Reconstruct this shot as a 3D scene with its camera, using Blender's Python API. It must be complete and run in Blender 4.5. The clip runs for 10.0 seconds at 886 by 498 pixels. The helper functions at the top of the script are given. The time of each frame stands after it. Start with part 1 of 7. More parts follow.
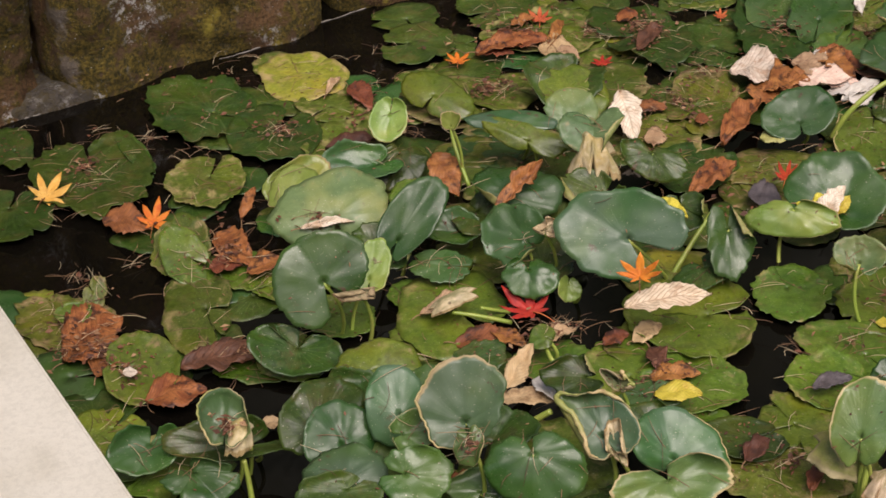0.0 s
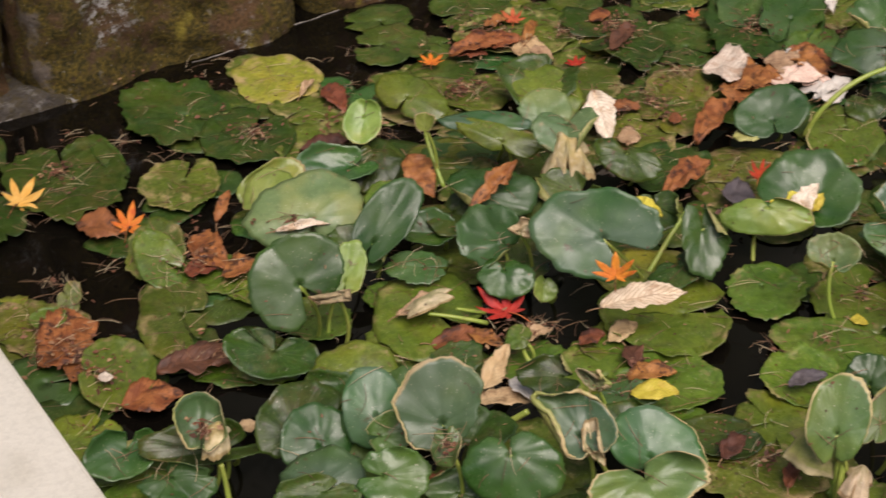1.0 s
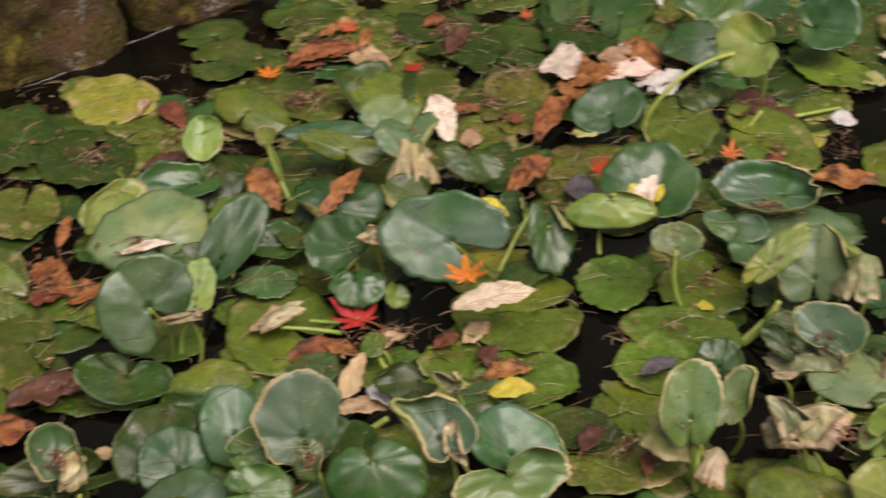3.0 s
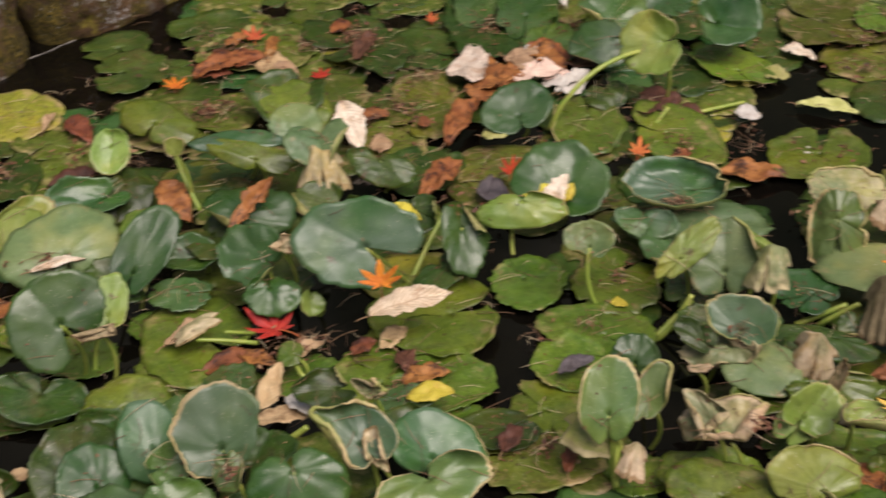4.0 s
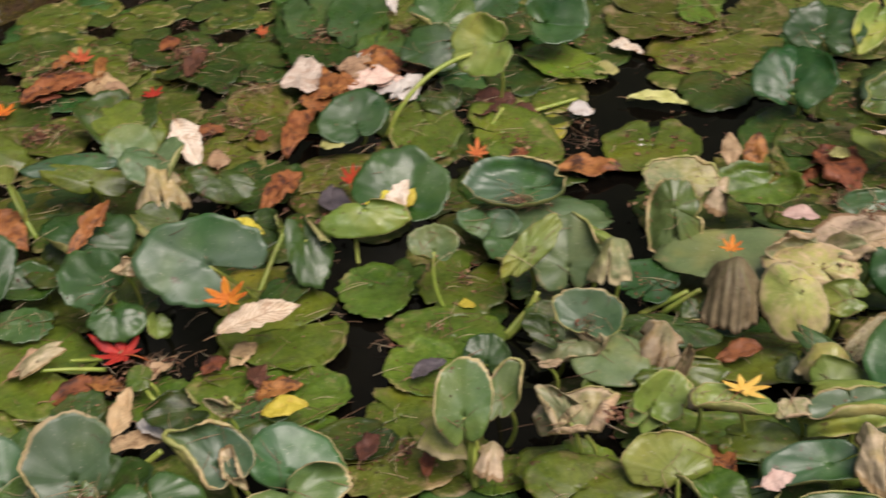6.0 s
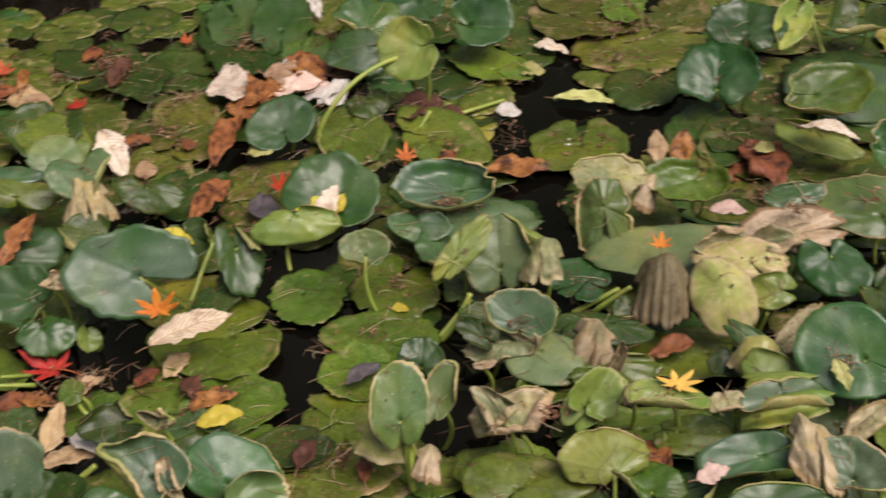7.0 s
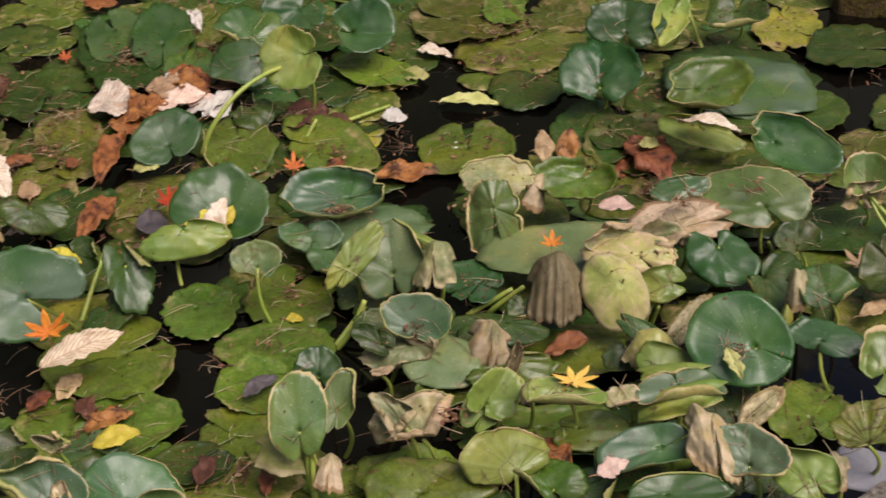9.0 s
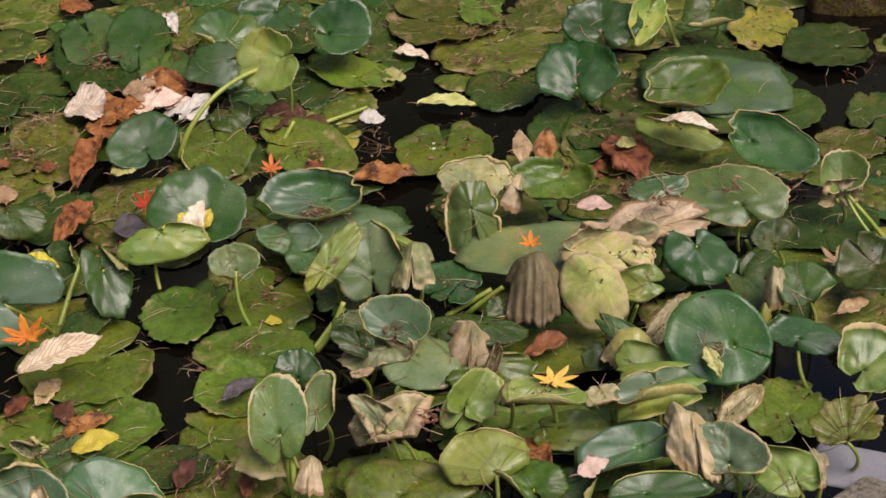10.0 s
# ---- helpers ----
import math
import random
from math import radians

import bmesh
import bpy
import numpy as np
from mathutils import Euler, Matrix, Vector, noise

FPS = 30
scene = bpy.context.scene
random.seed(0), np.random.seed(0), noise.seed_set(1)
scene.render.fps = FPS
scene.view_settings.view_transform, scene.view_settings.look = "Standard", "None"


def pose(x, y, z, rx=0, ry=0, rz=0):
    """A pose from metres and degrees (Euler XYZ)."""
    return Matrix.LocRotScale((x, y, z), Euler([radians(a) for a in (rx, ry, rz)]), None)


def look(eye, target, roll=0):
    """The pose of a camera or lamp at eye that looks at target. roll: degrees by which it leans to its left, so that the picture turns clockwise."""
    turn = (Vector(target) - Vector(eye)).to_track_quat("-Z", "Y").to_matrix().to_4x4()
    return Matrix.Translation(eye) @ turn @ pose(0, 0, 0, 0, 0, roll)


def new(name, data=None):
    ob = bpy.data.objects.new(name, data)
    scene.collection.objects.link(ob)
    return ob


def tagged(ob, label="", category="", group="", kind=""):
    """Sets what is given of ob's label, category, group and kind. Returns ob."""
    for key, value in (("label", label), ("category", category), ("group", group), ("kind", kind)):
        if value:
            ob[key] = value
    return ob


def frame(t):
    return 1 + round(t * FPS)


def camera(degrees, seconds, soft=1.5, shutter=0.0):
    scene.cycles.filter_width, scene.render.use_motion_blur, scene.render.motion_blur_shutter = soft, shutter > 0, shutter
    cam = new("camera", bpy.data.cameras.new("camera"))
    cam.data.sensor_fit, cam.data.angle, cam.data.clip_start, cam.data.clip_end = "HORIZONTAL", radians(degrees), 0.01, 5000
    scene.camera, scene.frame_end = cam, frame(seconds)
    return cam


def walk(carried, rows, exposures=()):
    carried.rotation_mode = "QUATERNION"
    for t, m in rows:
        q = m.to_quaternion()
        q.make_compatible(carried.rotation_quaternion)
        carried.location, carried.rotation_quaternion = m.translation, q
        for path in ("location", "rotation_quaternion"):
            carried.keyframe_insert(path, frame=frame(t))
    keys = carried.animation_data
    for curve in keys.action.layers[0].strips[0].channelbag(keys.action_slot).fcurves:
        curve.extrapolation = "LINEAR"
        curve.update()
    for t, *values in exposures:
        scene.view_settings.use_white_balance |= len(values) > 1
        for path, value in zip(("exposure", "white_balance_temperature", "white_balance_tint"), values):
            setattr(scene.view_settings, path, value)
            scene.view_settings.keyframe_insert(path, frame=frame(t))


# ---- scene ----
cam = camera(32.4, 10.0, soft=1.6, shutter=1.5)
EYE, TILT, LEAN = 1.2, -31.83, -3.03
# seconds, degrees of pan to the right on a tripod
PAN = [(0.0, 0.0), (0.5, 0.344), (1.0, 1.084), (1.5, 2.364), (2.0, 3.922), (2.5, 5.793), (4.0, 11.561), (4.5, 13.333), (5.0, 15.01),
       (5.5, 16.746), (7.0, 21.45), (7.5, 22.849), (8.0, 24.19), (8.5, 25.316), (9.0, 26.224), (9.5, 26.838), (10.0, 27.173)]
walk(cam, [(t, pose(0, 0, EYE, 90 + TILT, 0, -a) @ pose(0, 0, 0, 0, 0, LEAN)) for t, a in PAN], [(0.0, 0.19, 6500, 19), (10.0, 0.19, 6500, 19)])

# ---- light: an overcast sky, with a veiled sun high overhead ----
SUN_UP, SUN_ROUND = 57, 160  # degrees above the horizon, and round from north towards east
world = bpy.data.worlds.new("overcast_sky")
scene.world = world
world.use_nodes = True
wn = world.node_tree
sky = wn.nodes.new("ShaderNodeTexSky")
sky.sky_type, sky.sun_disc = "NISHITA", False
sky.sun_elevation, sky.sun_rotation = radians(SUN_UP), radians(SUN_ROUND)
sky.air_density, sky.dust_density, sky.ozone_density = 1.0, 4.0, 1.0
wn.links.new(sky.outputs[0], wn.nodes["Background"].inputs[0])
wn.nodes["Background"].inputs[1].default_value = 0.085
sun = new("sun", bpy.data.lights.new("sun", "SUN"))
sun.data.energy, sun.data.angle, sun.data.color = 3.0, radians(42), (1.0, 0.94, 0.85)
sun.matrix_world = look((0, 0, 0), (-math.sin(radians(SUN_ROUND)) * math.cos(radians(SUN_UP)), -math.cos(radians(SUN_ROUND)) * math.cos(radians(SUN_UP)), -math.sin(radians(SUN_UP))))


# ---- materials ----
def mat(name, rough=0.5):
    m = bpy.data.materials.new(name)
    m.use_nodes = True
    b = m.node_tree.nodes["Principled BSDF"]
    b.inputs["Roughness"].default_value = rough
    return m, m.node_tree, b


def nd(nt, kind, ins=(), **props):
    """A node; ins maps input name or index to a value or to an output socket."""
    n = nt.nodes.new("ShaderNode" + kind)
    for k, v in props.items():
        if k == "operation":
            n.operation = v
        elif k == "data_type":
            n.data_type = v
        elif k == "blend_type":
            n.blend_type = v
        elif k == "feature":
            n.feature = v
        elif k == "interpolation_type":
            n.interpolation_type = v
    for k, v in dict(ins).items():
        if isinstance(v, bpy.types.NodeSocket):
            nt.links.new(v, n.inputs[k])
        else:
            n.inputs[k].default_value = v
    return n


def col(c):
    return (*c, 1)


def mixc(nt, f, a, b, how="MIX"):
    n = nd(nt, "Mix", data_type="RGBA", blend_type=how)
    for i, v in ((0, f), (6, a), (7, b)):
        if isinstance(v, bpy.types.NodeSocket):
            nt.links.new(v, n.inputs[i])
        else:
            n.inputs[i].default_value = v
    return n.outputs[2]


def ramp(nt, x, a, b, lo=0.0, hi=1.0):
    return nd(nt, "MapRange", {0: x, 1: a, 2: b, 3: lo, 4: hi}, interpolation_type="SMOOTHSTEP").outputs[0]


def mth(nt, op, a, b=0.0):
    return nd(nt, "Math", {0: a, 1: b}, operation=op).outputs[0]


def own_coords(nt):
    """Object coordinates shifted by each object's random number, and that number."""
    tc, oi = nd(nt, "TexCoord"), nd(nt, "ObjectInfo")
    sh = mth(nt, "MULTIPLY", oi.outputs["Random"], 13.0)
    v = nd(nt, "VectorMath", {0: tc.outputs["Object"], 1: sh}, operation="ADD").outputs[0]
    return v, oi.outputs["Random"]


def noi(nt, v, scale, detail=3.0, rough=0.55):
    return nd(nt, "TexNoise", {"Vector": v, "Scale": scale, "Detail": detail, "Roughness": rough}).outputs[0]


def leaf_mat(name, c1, c2, vein=(0.30, 0.36, 0.12), rim=(0.50, 0.38, 0.18), rim_at=1.16, spots=0.0, dry=0.0, dryc=(0.33, 0.24, 0.11),
             rough=0.4, veins=0.2, film=0.0, hue=0.04, gloss=0.36, yellowing=0.6, mottle=1.0, relief=1.0, bloom=0.0, bloomc=(0.085, 0.138, 0.058)):
    m, nt, b = mat(name, rough)
    b.inputs["Specular IOR Level"].default_value = gloss
    v, rnd = own_coords(nt)
    uv = nd(nt, "UVMap")
    sep = nd(nt, "SeparateXYZ", {0: uv.outputs[0]})
    s, th = sep.outputs[0], sep.outputs[1]
    n1, n2, n3 = noi(nt, v, 14), noi(nt, v, 55, 5), noi(nt, v, 420, 2)
    c = mixc(nt, ramp(nt, n1, 0.32, 0.68), col(c1), col(c2))
    c = mixc(nt, mth(nt, "MULTIPLY", ramp(nt, n2, 0.45, 0.75), 0.45), c, col([0.55 * x for x in c1]))
    c = mixc(nt, ramp(nt, noi(nt, v, 7, 3), 0.52, 0.72, 0.0, yellowing), c, col((2.6 * c1[0] + 0.02, 1.55 * c1[1] + 0.02, 1.1 * c1[2])))
    if bloom:  # a pale waxy bloom in broad soft patches
        c = mixc(nt, ramp(nt, noi(nt, v, 11, 2), 0.38, 0.66, 0.0, bloom), c, col(bloomc))
    # radial veins, of even width
    tn = mth(nt, "ADD", mth(nt, "MULTIPLY", th, 19.0), mth(nt, "MULTIPLY", n1, 0.9))
    d = mth(nt, "MULTIPLY", mth(nt, "ABSOLUTE", mth(nt, "SUBTRACT", mth(nt, "FRACT", tn), 0.5)), s)
    vm = ramp(nt, d, 0.012, 0.05, 1.0, 0.0)
    vm = mth(nt, "MULTIPLY", vm, ramp(nt, s, 0.02, 0.12))
    vm = mth(nt, "MULTIPLY", mth(nt, "MULTIPLY", vm, ramp(nt, s, 1.0, 0.45, 0.05, 1.0)), ramp(nt, n1, 0.35, 0.65, 0.25, 1.0))
    c = mixc(nt, mth(nt, "MULTIPLY", vm, veins), c, col(vein))
    if film:  # algae film and silt lying on old floating blades
        fm = mth(nt, "MULTIPLY", ramp(nt, noi(nt, v, 26, 6, 0.7), 0.50, 0.62), film)
        c = mixc(nt, fm, c, (0.085, 0.072, 0.018, 1))
        c = mixc(nt, mth(nt, "MULTIPLY", ramp(nt, noi(nt, v, 33, 6, 0.75), 0.60, 0.66), film), c, (0.05, 0.03, 0.015, 1))
    if spots:
        vo = nd(nt, "TexVoronoi", {"Vector": v, "Scale": 75.0, "Randomness": 1.0})
        sm = mth(nt, "MULTIPLY", ramp(nt, vo.outputs[0], 0.16, 0.26, 1.0, 0.0), ramp(nt, n1, 0.42, 0.6))
        c = mixc(nt, mth(nt, "MULTIPLY", sm, spots), c, (0.035, 0.022, 0.01, 1))
    if dry:
        sv = nd(nt, "CombineXYZ", {0: mth(nt, "MULTIPLY", s, 2.2), 1: mth(nt, "MULTIPLY", th, 11.0), 2: mth(nt, "MULTIPLY", rnd, 40.0)}).outputs[0]
        streak = mth(nt, "ADD", mth(nt, "MULTIPLY", noi(nt, sv, 1.6, 5, 0.6), 0.6), mth(nt, "MULTIPLY", noi(nt, v, 17, 6, 0.65), 0.4))
        dm = ramp(nt, mth(nt, "ADD", streak, mth(nt, "MULTIPLY", s, 0.16)), 0.70 - 0.3 * dry, 0.86 - 0.3 * dry)
        dc = mixc(nt, ramp(nt, n2, 0.35, 0.65), col(dryc), col([0.7 * x for x in dryc]))
        c = mixc(nt, dm, c, dc)
    edge = mth(nt, "ADD", s, mth(nt, "MULTIPLY", mth(nt, "SUBTRACT", noi(nt, v, 11, 5, 0.6), 0.5), 0.34))
    rm = ramp(nt, edge, rim_at - 0.03, rim_at + 0.02)
    c = mixc(nt, rm, c, mixc(nt, n2, col(rim), col([0.55 * x for x in rim])))
    c = mixc(nt, ramp(nt, noi(nt, v, 130, 6, 0.7), 0.35, 0.70, 0.0, 0.38 * mottle), c, col([1.7 * q + 0.01 for q in c2]))
    c = mixc(nt, ramp(nt, noi(nt, v, 190, 5, 0.7), 0.52, 0.68, 0.0, 0.45 * mottle), c, col([0.4 * q for q in c1]))
    # brown blotches, pale specks, bird lime
    bl = mth(nt, "MULTIPLY", ramp(nt, noi(nt, v, 62, 4, 0.6), 0.63, 0.70), ramp(nt, noi(nt, v, 9, 2), 0.42, 0.60, 0.0, 0.85))
    c = mixc(nt, bl, c, (0.075, 0.040, 0.018, 1))
    pv = nd(nt, "TexVoronoi", {"Vector": v, "Scale": 120.0})
    c = mixc(nt, mth(nt, "MULTIPLY", ramp(nt, pv.outputs[0], 0.07, 0.12, 0.7, 0.0), ramp(nt, n1, 0.5, 0.62)), c, (0.50, 0.47, 0.36, 1))
    c = mixc(nt, ramp(nt, n3, 0.66, 0.74, 0.0, 0.55), c, (0.42, 0.40, 0.28, 1))
    hv = nd(nt, "HueSaturation", {"Hue": mth(nt, "ADD", 0.5 - hue / 2, mth(nt, "MULTIPLY", rnd, hue)), "Saturation": 1.0,
                                  "Value": mth(nt, "ADD", 0.78, mth(nt, "MULTIPLY", mth(nt, "FRACT", mth(nt, "MULTIPLY", rnd, 7.3)), 0.45)), "Color": c})
    nt.links.new(hv.outputs[0], b.inputs["Base Color"])
    nt.links.new(mth(nt, "ADD", mth(nt, "ADD", mth(nt, "ADD", rough - 0.1, mth(nt, "MULTIPLY", n2, 0.22)), mth(nt, "MULTIPLY", rm, 0.3)), ramp(nt, noi(nt, v, 21, 5, 0.65), 0.40, 0.66, -0.10, 0.16)), b.inputs["Roughness"])
    # relief: sunken main veins and soft pleats between them
    pl = mth(nt, "MULTIPLY", mth(nt, "SINE", mth(nt, "MULTIPLY", tn, 12.566)), ramp(nt, s, 0.15, 0.6))
    hgt = mth(nt, "ADD", mth(nt, "MULTIPLY", vm, -0.05), mth(nt, "ADD", mth(nt, "MULTIPLY", pl, 0.04 * relief), mth(nt, "MULTIPLY", n2, 0.45 * relief)))
    hgt = mth(nt, "ADD", hgt, mth(nt, "MULTIPLY", n1, 0.8 * relief))
    nt.links.new(nd(nt, "Bump", {"Strength": 0.5, "Distance": 0.0022, "Height": hgt}).outputs[0], b.inputs["Normal"])
    return m


LEAF = {
    # also for low leaves, its darkness standing for shade between the upper ones
    "g": leaf_mat("green_blade", (0.016, 0.038, 0.0045), (0.034, 0.065, 0.007), film=0.5, spots=0.4, rough=0.42, veins=0.16),
    # for fresh blades, and near pads whose sky sheen is put into the colour
    "h": leaf_mat("fresh_or_lit_green_blade", (0.050, 0.096, 0.007), (0.094, 0.140, 0.012), film=0.35, spots=0.4, rough=0.38, veins=0.06, gloss=0.5, dry=0.12, relief=0.5),
    "t": leaf_mat("dark_waxy_blade", (0.018, 0.062, 0.010), (0.036, 0.092, 0.015), vein=(0.09, 0.15, 0.06), rough=0.37, veins=0.05, gloss=0.47, mottle=0.15, rim_at=1.08, relief=0.35, bloom=0.35),
    "b": leaf_mat("bloomed_blade", (0.034, 0.094, 0.020), (0.060, 0.124, 0.030), vein=(0.10, 0.15, 0.07), rough=0.39, veins=0.05, gloss=0.47, mottle=0.15, rim_at=1.06, relief=0.3, bloom=0.8, bloomc=(0.085, 0.128, 0.080)),
    "o": leaf_mat("olive_blade", (0.042, 0.066, 0.005), (0.080, 0.102, 0.009), spots=0.8, film=0.5, rough=0.5, dry=0.3, veins=0.15),
    "y": leaf_mat("yellowing_blade", (0.150, 0.170, 0.016), (0.215, 0.205, 0.022), spots=0.9, film=0.3, rough=0.5, dry=0.35),
    "l": leaf_mat("lime_blade", (0.140, 0.205, 0.032), (0.205, 0.248, 0.052), vein=(0.36, 0.40, 0.16), rough=0.39, rim_at=1.0, mottle=0.3, gloss=0.45, veins=0.08, relief=0.5),
    "r": leaf_mat("rimmed_blade", (0.062, 0.118, 0.024), (0.106, 0.162, 0.040), rim=(0.58, 0.45, 0.23), rim_at=0.975, rough=0.38, veins=0.05, gloss=0.45, mottle=0.3, relief=0.5, bloom=0.3),
    "q": leaf_mat("grey_green_rimmed_blade", (0.042, 0.094, 0.030), (0.074, 0.128, 0.046), vein=(0.13, 0.18, 0.09), rim=(0.56, 0.44, 0.23), rim_at=0.985, rough=0.39, veins=0.05, gloss=0.47, mottle=0.2, relief=0.4, bloom=0.7, bloomc=(0.100, 0.145, 0.085)),
    "p": leaf_mat("pale_blade", (0.085, 0.140, 0.048), (0.130, 0.178, 0.068), vein=(0.34, 0.38, 0.2), rough=0.42, rim_at=1.04, dry=0.1, mottle=0.3, gloss=0.42, veins=0.08, relief=0.5, bloom=0.4),
    "d": leaf_mat("withered_blade", (0.190, 0.180, 0.080), (0.270, 0.235, 0.120), rim=(0.30, 0.20, 0.09), rim_at=0.9, dry=0.7, dryc=(0.53, 0.42, 0.26), rough=0.55, mottle=0.5, veins=0.08),
    "k": leaf_mat("dead_blade", (0.115, 0.078, 0.042), (0.180, 0.128, 0.074), rim=(0.10, 0.06, 0.03), rim_at=0.95, dry=0.6, dryc=(0.25, 0.18, 0.105), rough=0.65, mottle=0.6),
    "w": leaf_mat("weathered_blade", (0.260, 0.300, 0.066), (0.420, 0.395, 0.120), rim=(0.60, 0.47, 0.27), rim_at=0.92, dry=0.55, dryc=(0.52, 0.41, 0.21), rough=0.45, mottle=0.4, gloss=0.45, veins=0.05, relief=0.6),
    "m": leaf_mat("half_withered_blade", (0.140, 0.172, 0.068), (0.240, 0.245, 0.112), rim=(0.54, 0.43, 0.25), rim_at=0.93, dry=0.42, dryc=(0.42, 0.35, 0.20), rough=0.5, mottle=0.5, veins=0.06),
}
LEAF_WORDS = {
    "g": "green", "h": "fresh or lit green", "t": "dark waxy green", "b": "blue-green bloomed", "o": "olive green spotted", "y": "yellowing spotted", "l": "bright lime green",
    "r": "green tan-rimmed", "q": "grey-green tan-rimmed", "p": "pale green", "d": "tan withered crumpled", "k": "dead brown shrivelled", "w": "weathered yellow and tan", "m": "half withered green and tan",
}


UNDER = leaf_mat("blade_underside", (0.200, 0.230, 0.060), (0.270, 0.270, 0.090), vein=(0.36, 0.36, 0.16), rim_at=1.0, dry=0.2, rough=0.55, veins=0.5)
UNDER_DRY = leaf_mat("withered_underside", (0.300, 0.240, 0.120), (0.380, 0.300, 0.160), rim_at=0.95, dry=0.5, dryc=(0.42, 0.32, 0.19), rough=0.65, veins=0.5)


def fallen_mat(name, c1, c2, spotc, spots=0.4, rough=0.6, ribs=0.28, ribc=None):
    m, nt, b = mat(name, rough)
    v, rnd = own_coords(nt)
    sep = nd(nt, "SeparateXYZ", {0: nd(nt, "UVMap").outputs[0]})
    x, y = sep.outputs[0], mth(nt, "ABSOLUTE", mth(nt, "SUBTRACT", sep.outputs[1], 0.5))
    n1, n2 = noi(nt, v, 45, 5, 0.65), noi(nt, v, 260, 3)
    c = mixc(nt, ramp(nt, n1, 0.35, 0.65), col(c1), col(c2))
    c = mixc(nt, mth(nt, "MULTIPLY", ramp(nt, noi(nt, v, 38, 6, 0.72), 0.50, 0.64), spots * 1.3), c, col(spotc))
    rib = mth(nt, "ABSOLUTE", mth(nt, "SUBTRACT", mth(nt, "FRACT", mth(nt, "MULTIPLY", mth(nt, "SUBTRACT", x, mth(nt, "MULTIPLY", y, 0.5)), 13.0)), 0.5))
    rib = mth(nt, "MAXIMUM", ramp(nt, rib, 0.04, 0.16, 1.0, 0.0), ramp(nt, y, 0.012, 0.03, 1.0, 0.0))
    c = mixc(nt, mth(nt, "MULTIPLY", rib, ribs), c, col(ribc or [0.5 * q for q in c1]))
    hv = nd(nt, "HueSaturation", {"Hue": mth(nt, "ADD", 0.49, mth(nt, "MULTIPLY", rnd, 0.02)), "Value": mth(nt, "ADD", 0.85, mth(nt, "MULTIPLY", rnd, 0.3)), "Color": c})
    nt.links.new(hv.outputs[0], b.inputs["Base Color"])
    h = mth(nt, "ADD", mth(nt, "MULTIPLY", rib, -0.4), mth(nt, "ADD", n1, mth(nt, "MULTIPLY", n2, 0.4)))
    nt.links.new(nd(nt, "Bump", {"Strength": 0.7, "Distance": 0.002, "Height": h}).outputs[0], b.inputs["Normal"])
    return m


FALLEN = {
    "brown": fallen_mat("brown_leaf", (0.20, 0.062, 0.016), (0.38, 0.150, 0.040), (0.050, 0.018, 0.009), 0.85),
    "rust": fallen_mat("rust_leaf", (0.17, 0.052, 0.020), (0.26, 0.085, 0.028), (0.035, 0.014, 0.009), 0.7),
    "dark": fallen_mat("dark_brown_leaf", (0.085, 0.034, 0.018), (0.14, 0.055, 0.026), (0.03, 0.015, 0.01)),
    "pale": fallen_mat("bleached_leaf", (0.62, 0.50, 0.37), (0.74, 0.65, 0.52), (0.40, 0.22, 0.11), 0.5, ribs=0.55, ribc=(0.36, 0.26, 0.17)),
    "buff": fallen_mat("buff_leaf", (0.50, 0.37, 0.25), (0.62, 0.50, 0.36), (0.30, 0.15, 0.07), 0.5, ribs=0.6, ribc=(0.24, 0.14, 0.08)),
    "tan": fallen_mat("tan_leaf", (0.42, 0.27, 0.14), (0.52, 0.36, 0.20), (0.16, 0.08, 0.035), 0.5),
    "white": fallen_mat("white_petal_leaf", (0.62, 0.57, 0.49), (0.72, 0.68, 0.60), (0.45, 0.34, 0.24), 0.35, ribs=0.1),
    "yellow": fallen_mat("yellow_leaf", (0.50, 0.42, 0.035), (0.60, 0.50, 0.06), (0.45, 0.26, 0.03), 0.3, ribs=0.3),
    "gold": fallen_mat("golden_maple", (0.75, 0.42, 0.07), (0.80, 0.50, 0.12), (0.6, 0.25, 0.03), 0.3, ribs=0.1),
    "orange": fallen_mat("orange_maple", (0.75, 0.20, 0.015), (0.80, 0.30, 0.025), (0.55, 0.09, 0.01), 0.5, ribs=0.1),
    "red": fallen_mat("red_maple", (0.40, 0.018, 0.009), (0.52, 0.045, 0.014), (0.2, 0.015, 0.01), 0.4, ribs=0.1),
    "coral": fallen_mat("coral_maple", (0.52, 0.10, 0.03), (0.60, 0.16, 0.05), (0.4, 0.05, 0.02), 0.4, ribs=0.1),
    "pink": fallen_mat("pinkish_leaf", (0.62, 0.42, 0.34), (0.68, 0.50, 0.40), (0.45, 0.25, 0.18), 0.3, ribs=0.3),
    "grey": fallen_mat("grey_dead_leaf", (0.10, 0.085, 0.09), (0.15, 0.125, 0.125), (0.04, 0.03, 0.03), 0.4),
    "lemon": fallen_mat("lemon_green_leaf", (0.42, 0.42, 0.12), (0.52, 0.50, 0.20), (0.3, 0.25, 0.08), 0.3, ribs=0.3),
}
FALLEN_WORDS = {
    "brown": "orange-brown dry", "rust": "rust-brown wet", "dark": "dark brown rotting", "pale": "bleached cream ribbed", "tan": "tan dry curled", "buff": "buff brown-ribbed",
    "white": "small white dry", "yellow": "clear yellow", "gold": "golden yellow", "orange": "bright orange", "red": "scarlet red", "coral": "coral red",
    "pink": "pinkish beige", "grey": "dark grey dead", "lemon": "pale yellow-green",
}


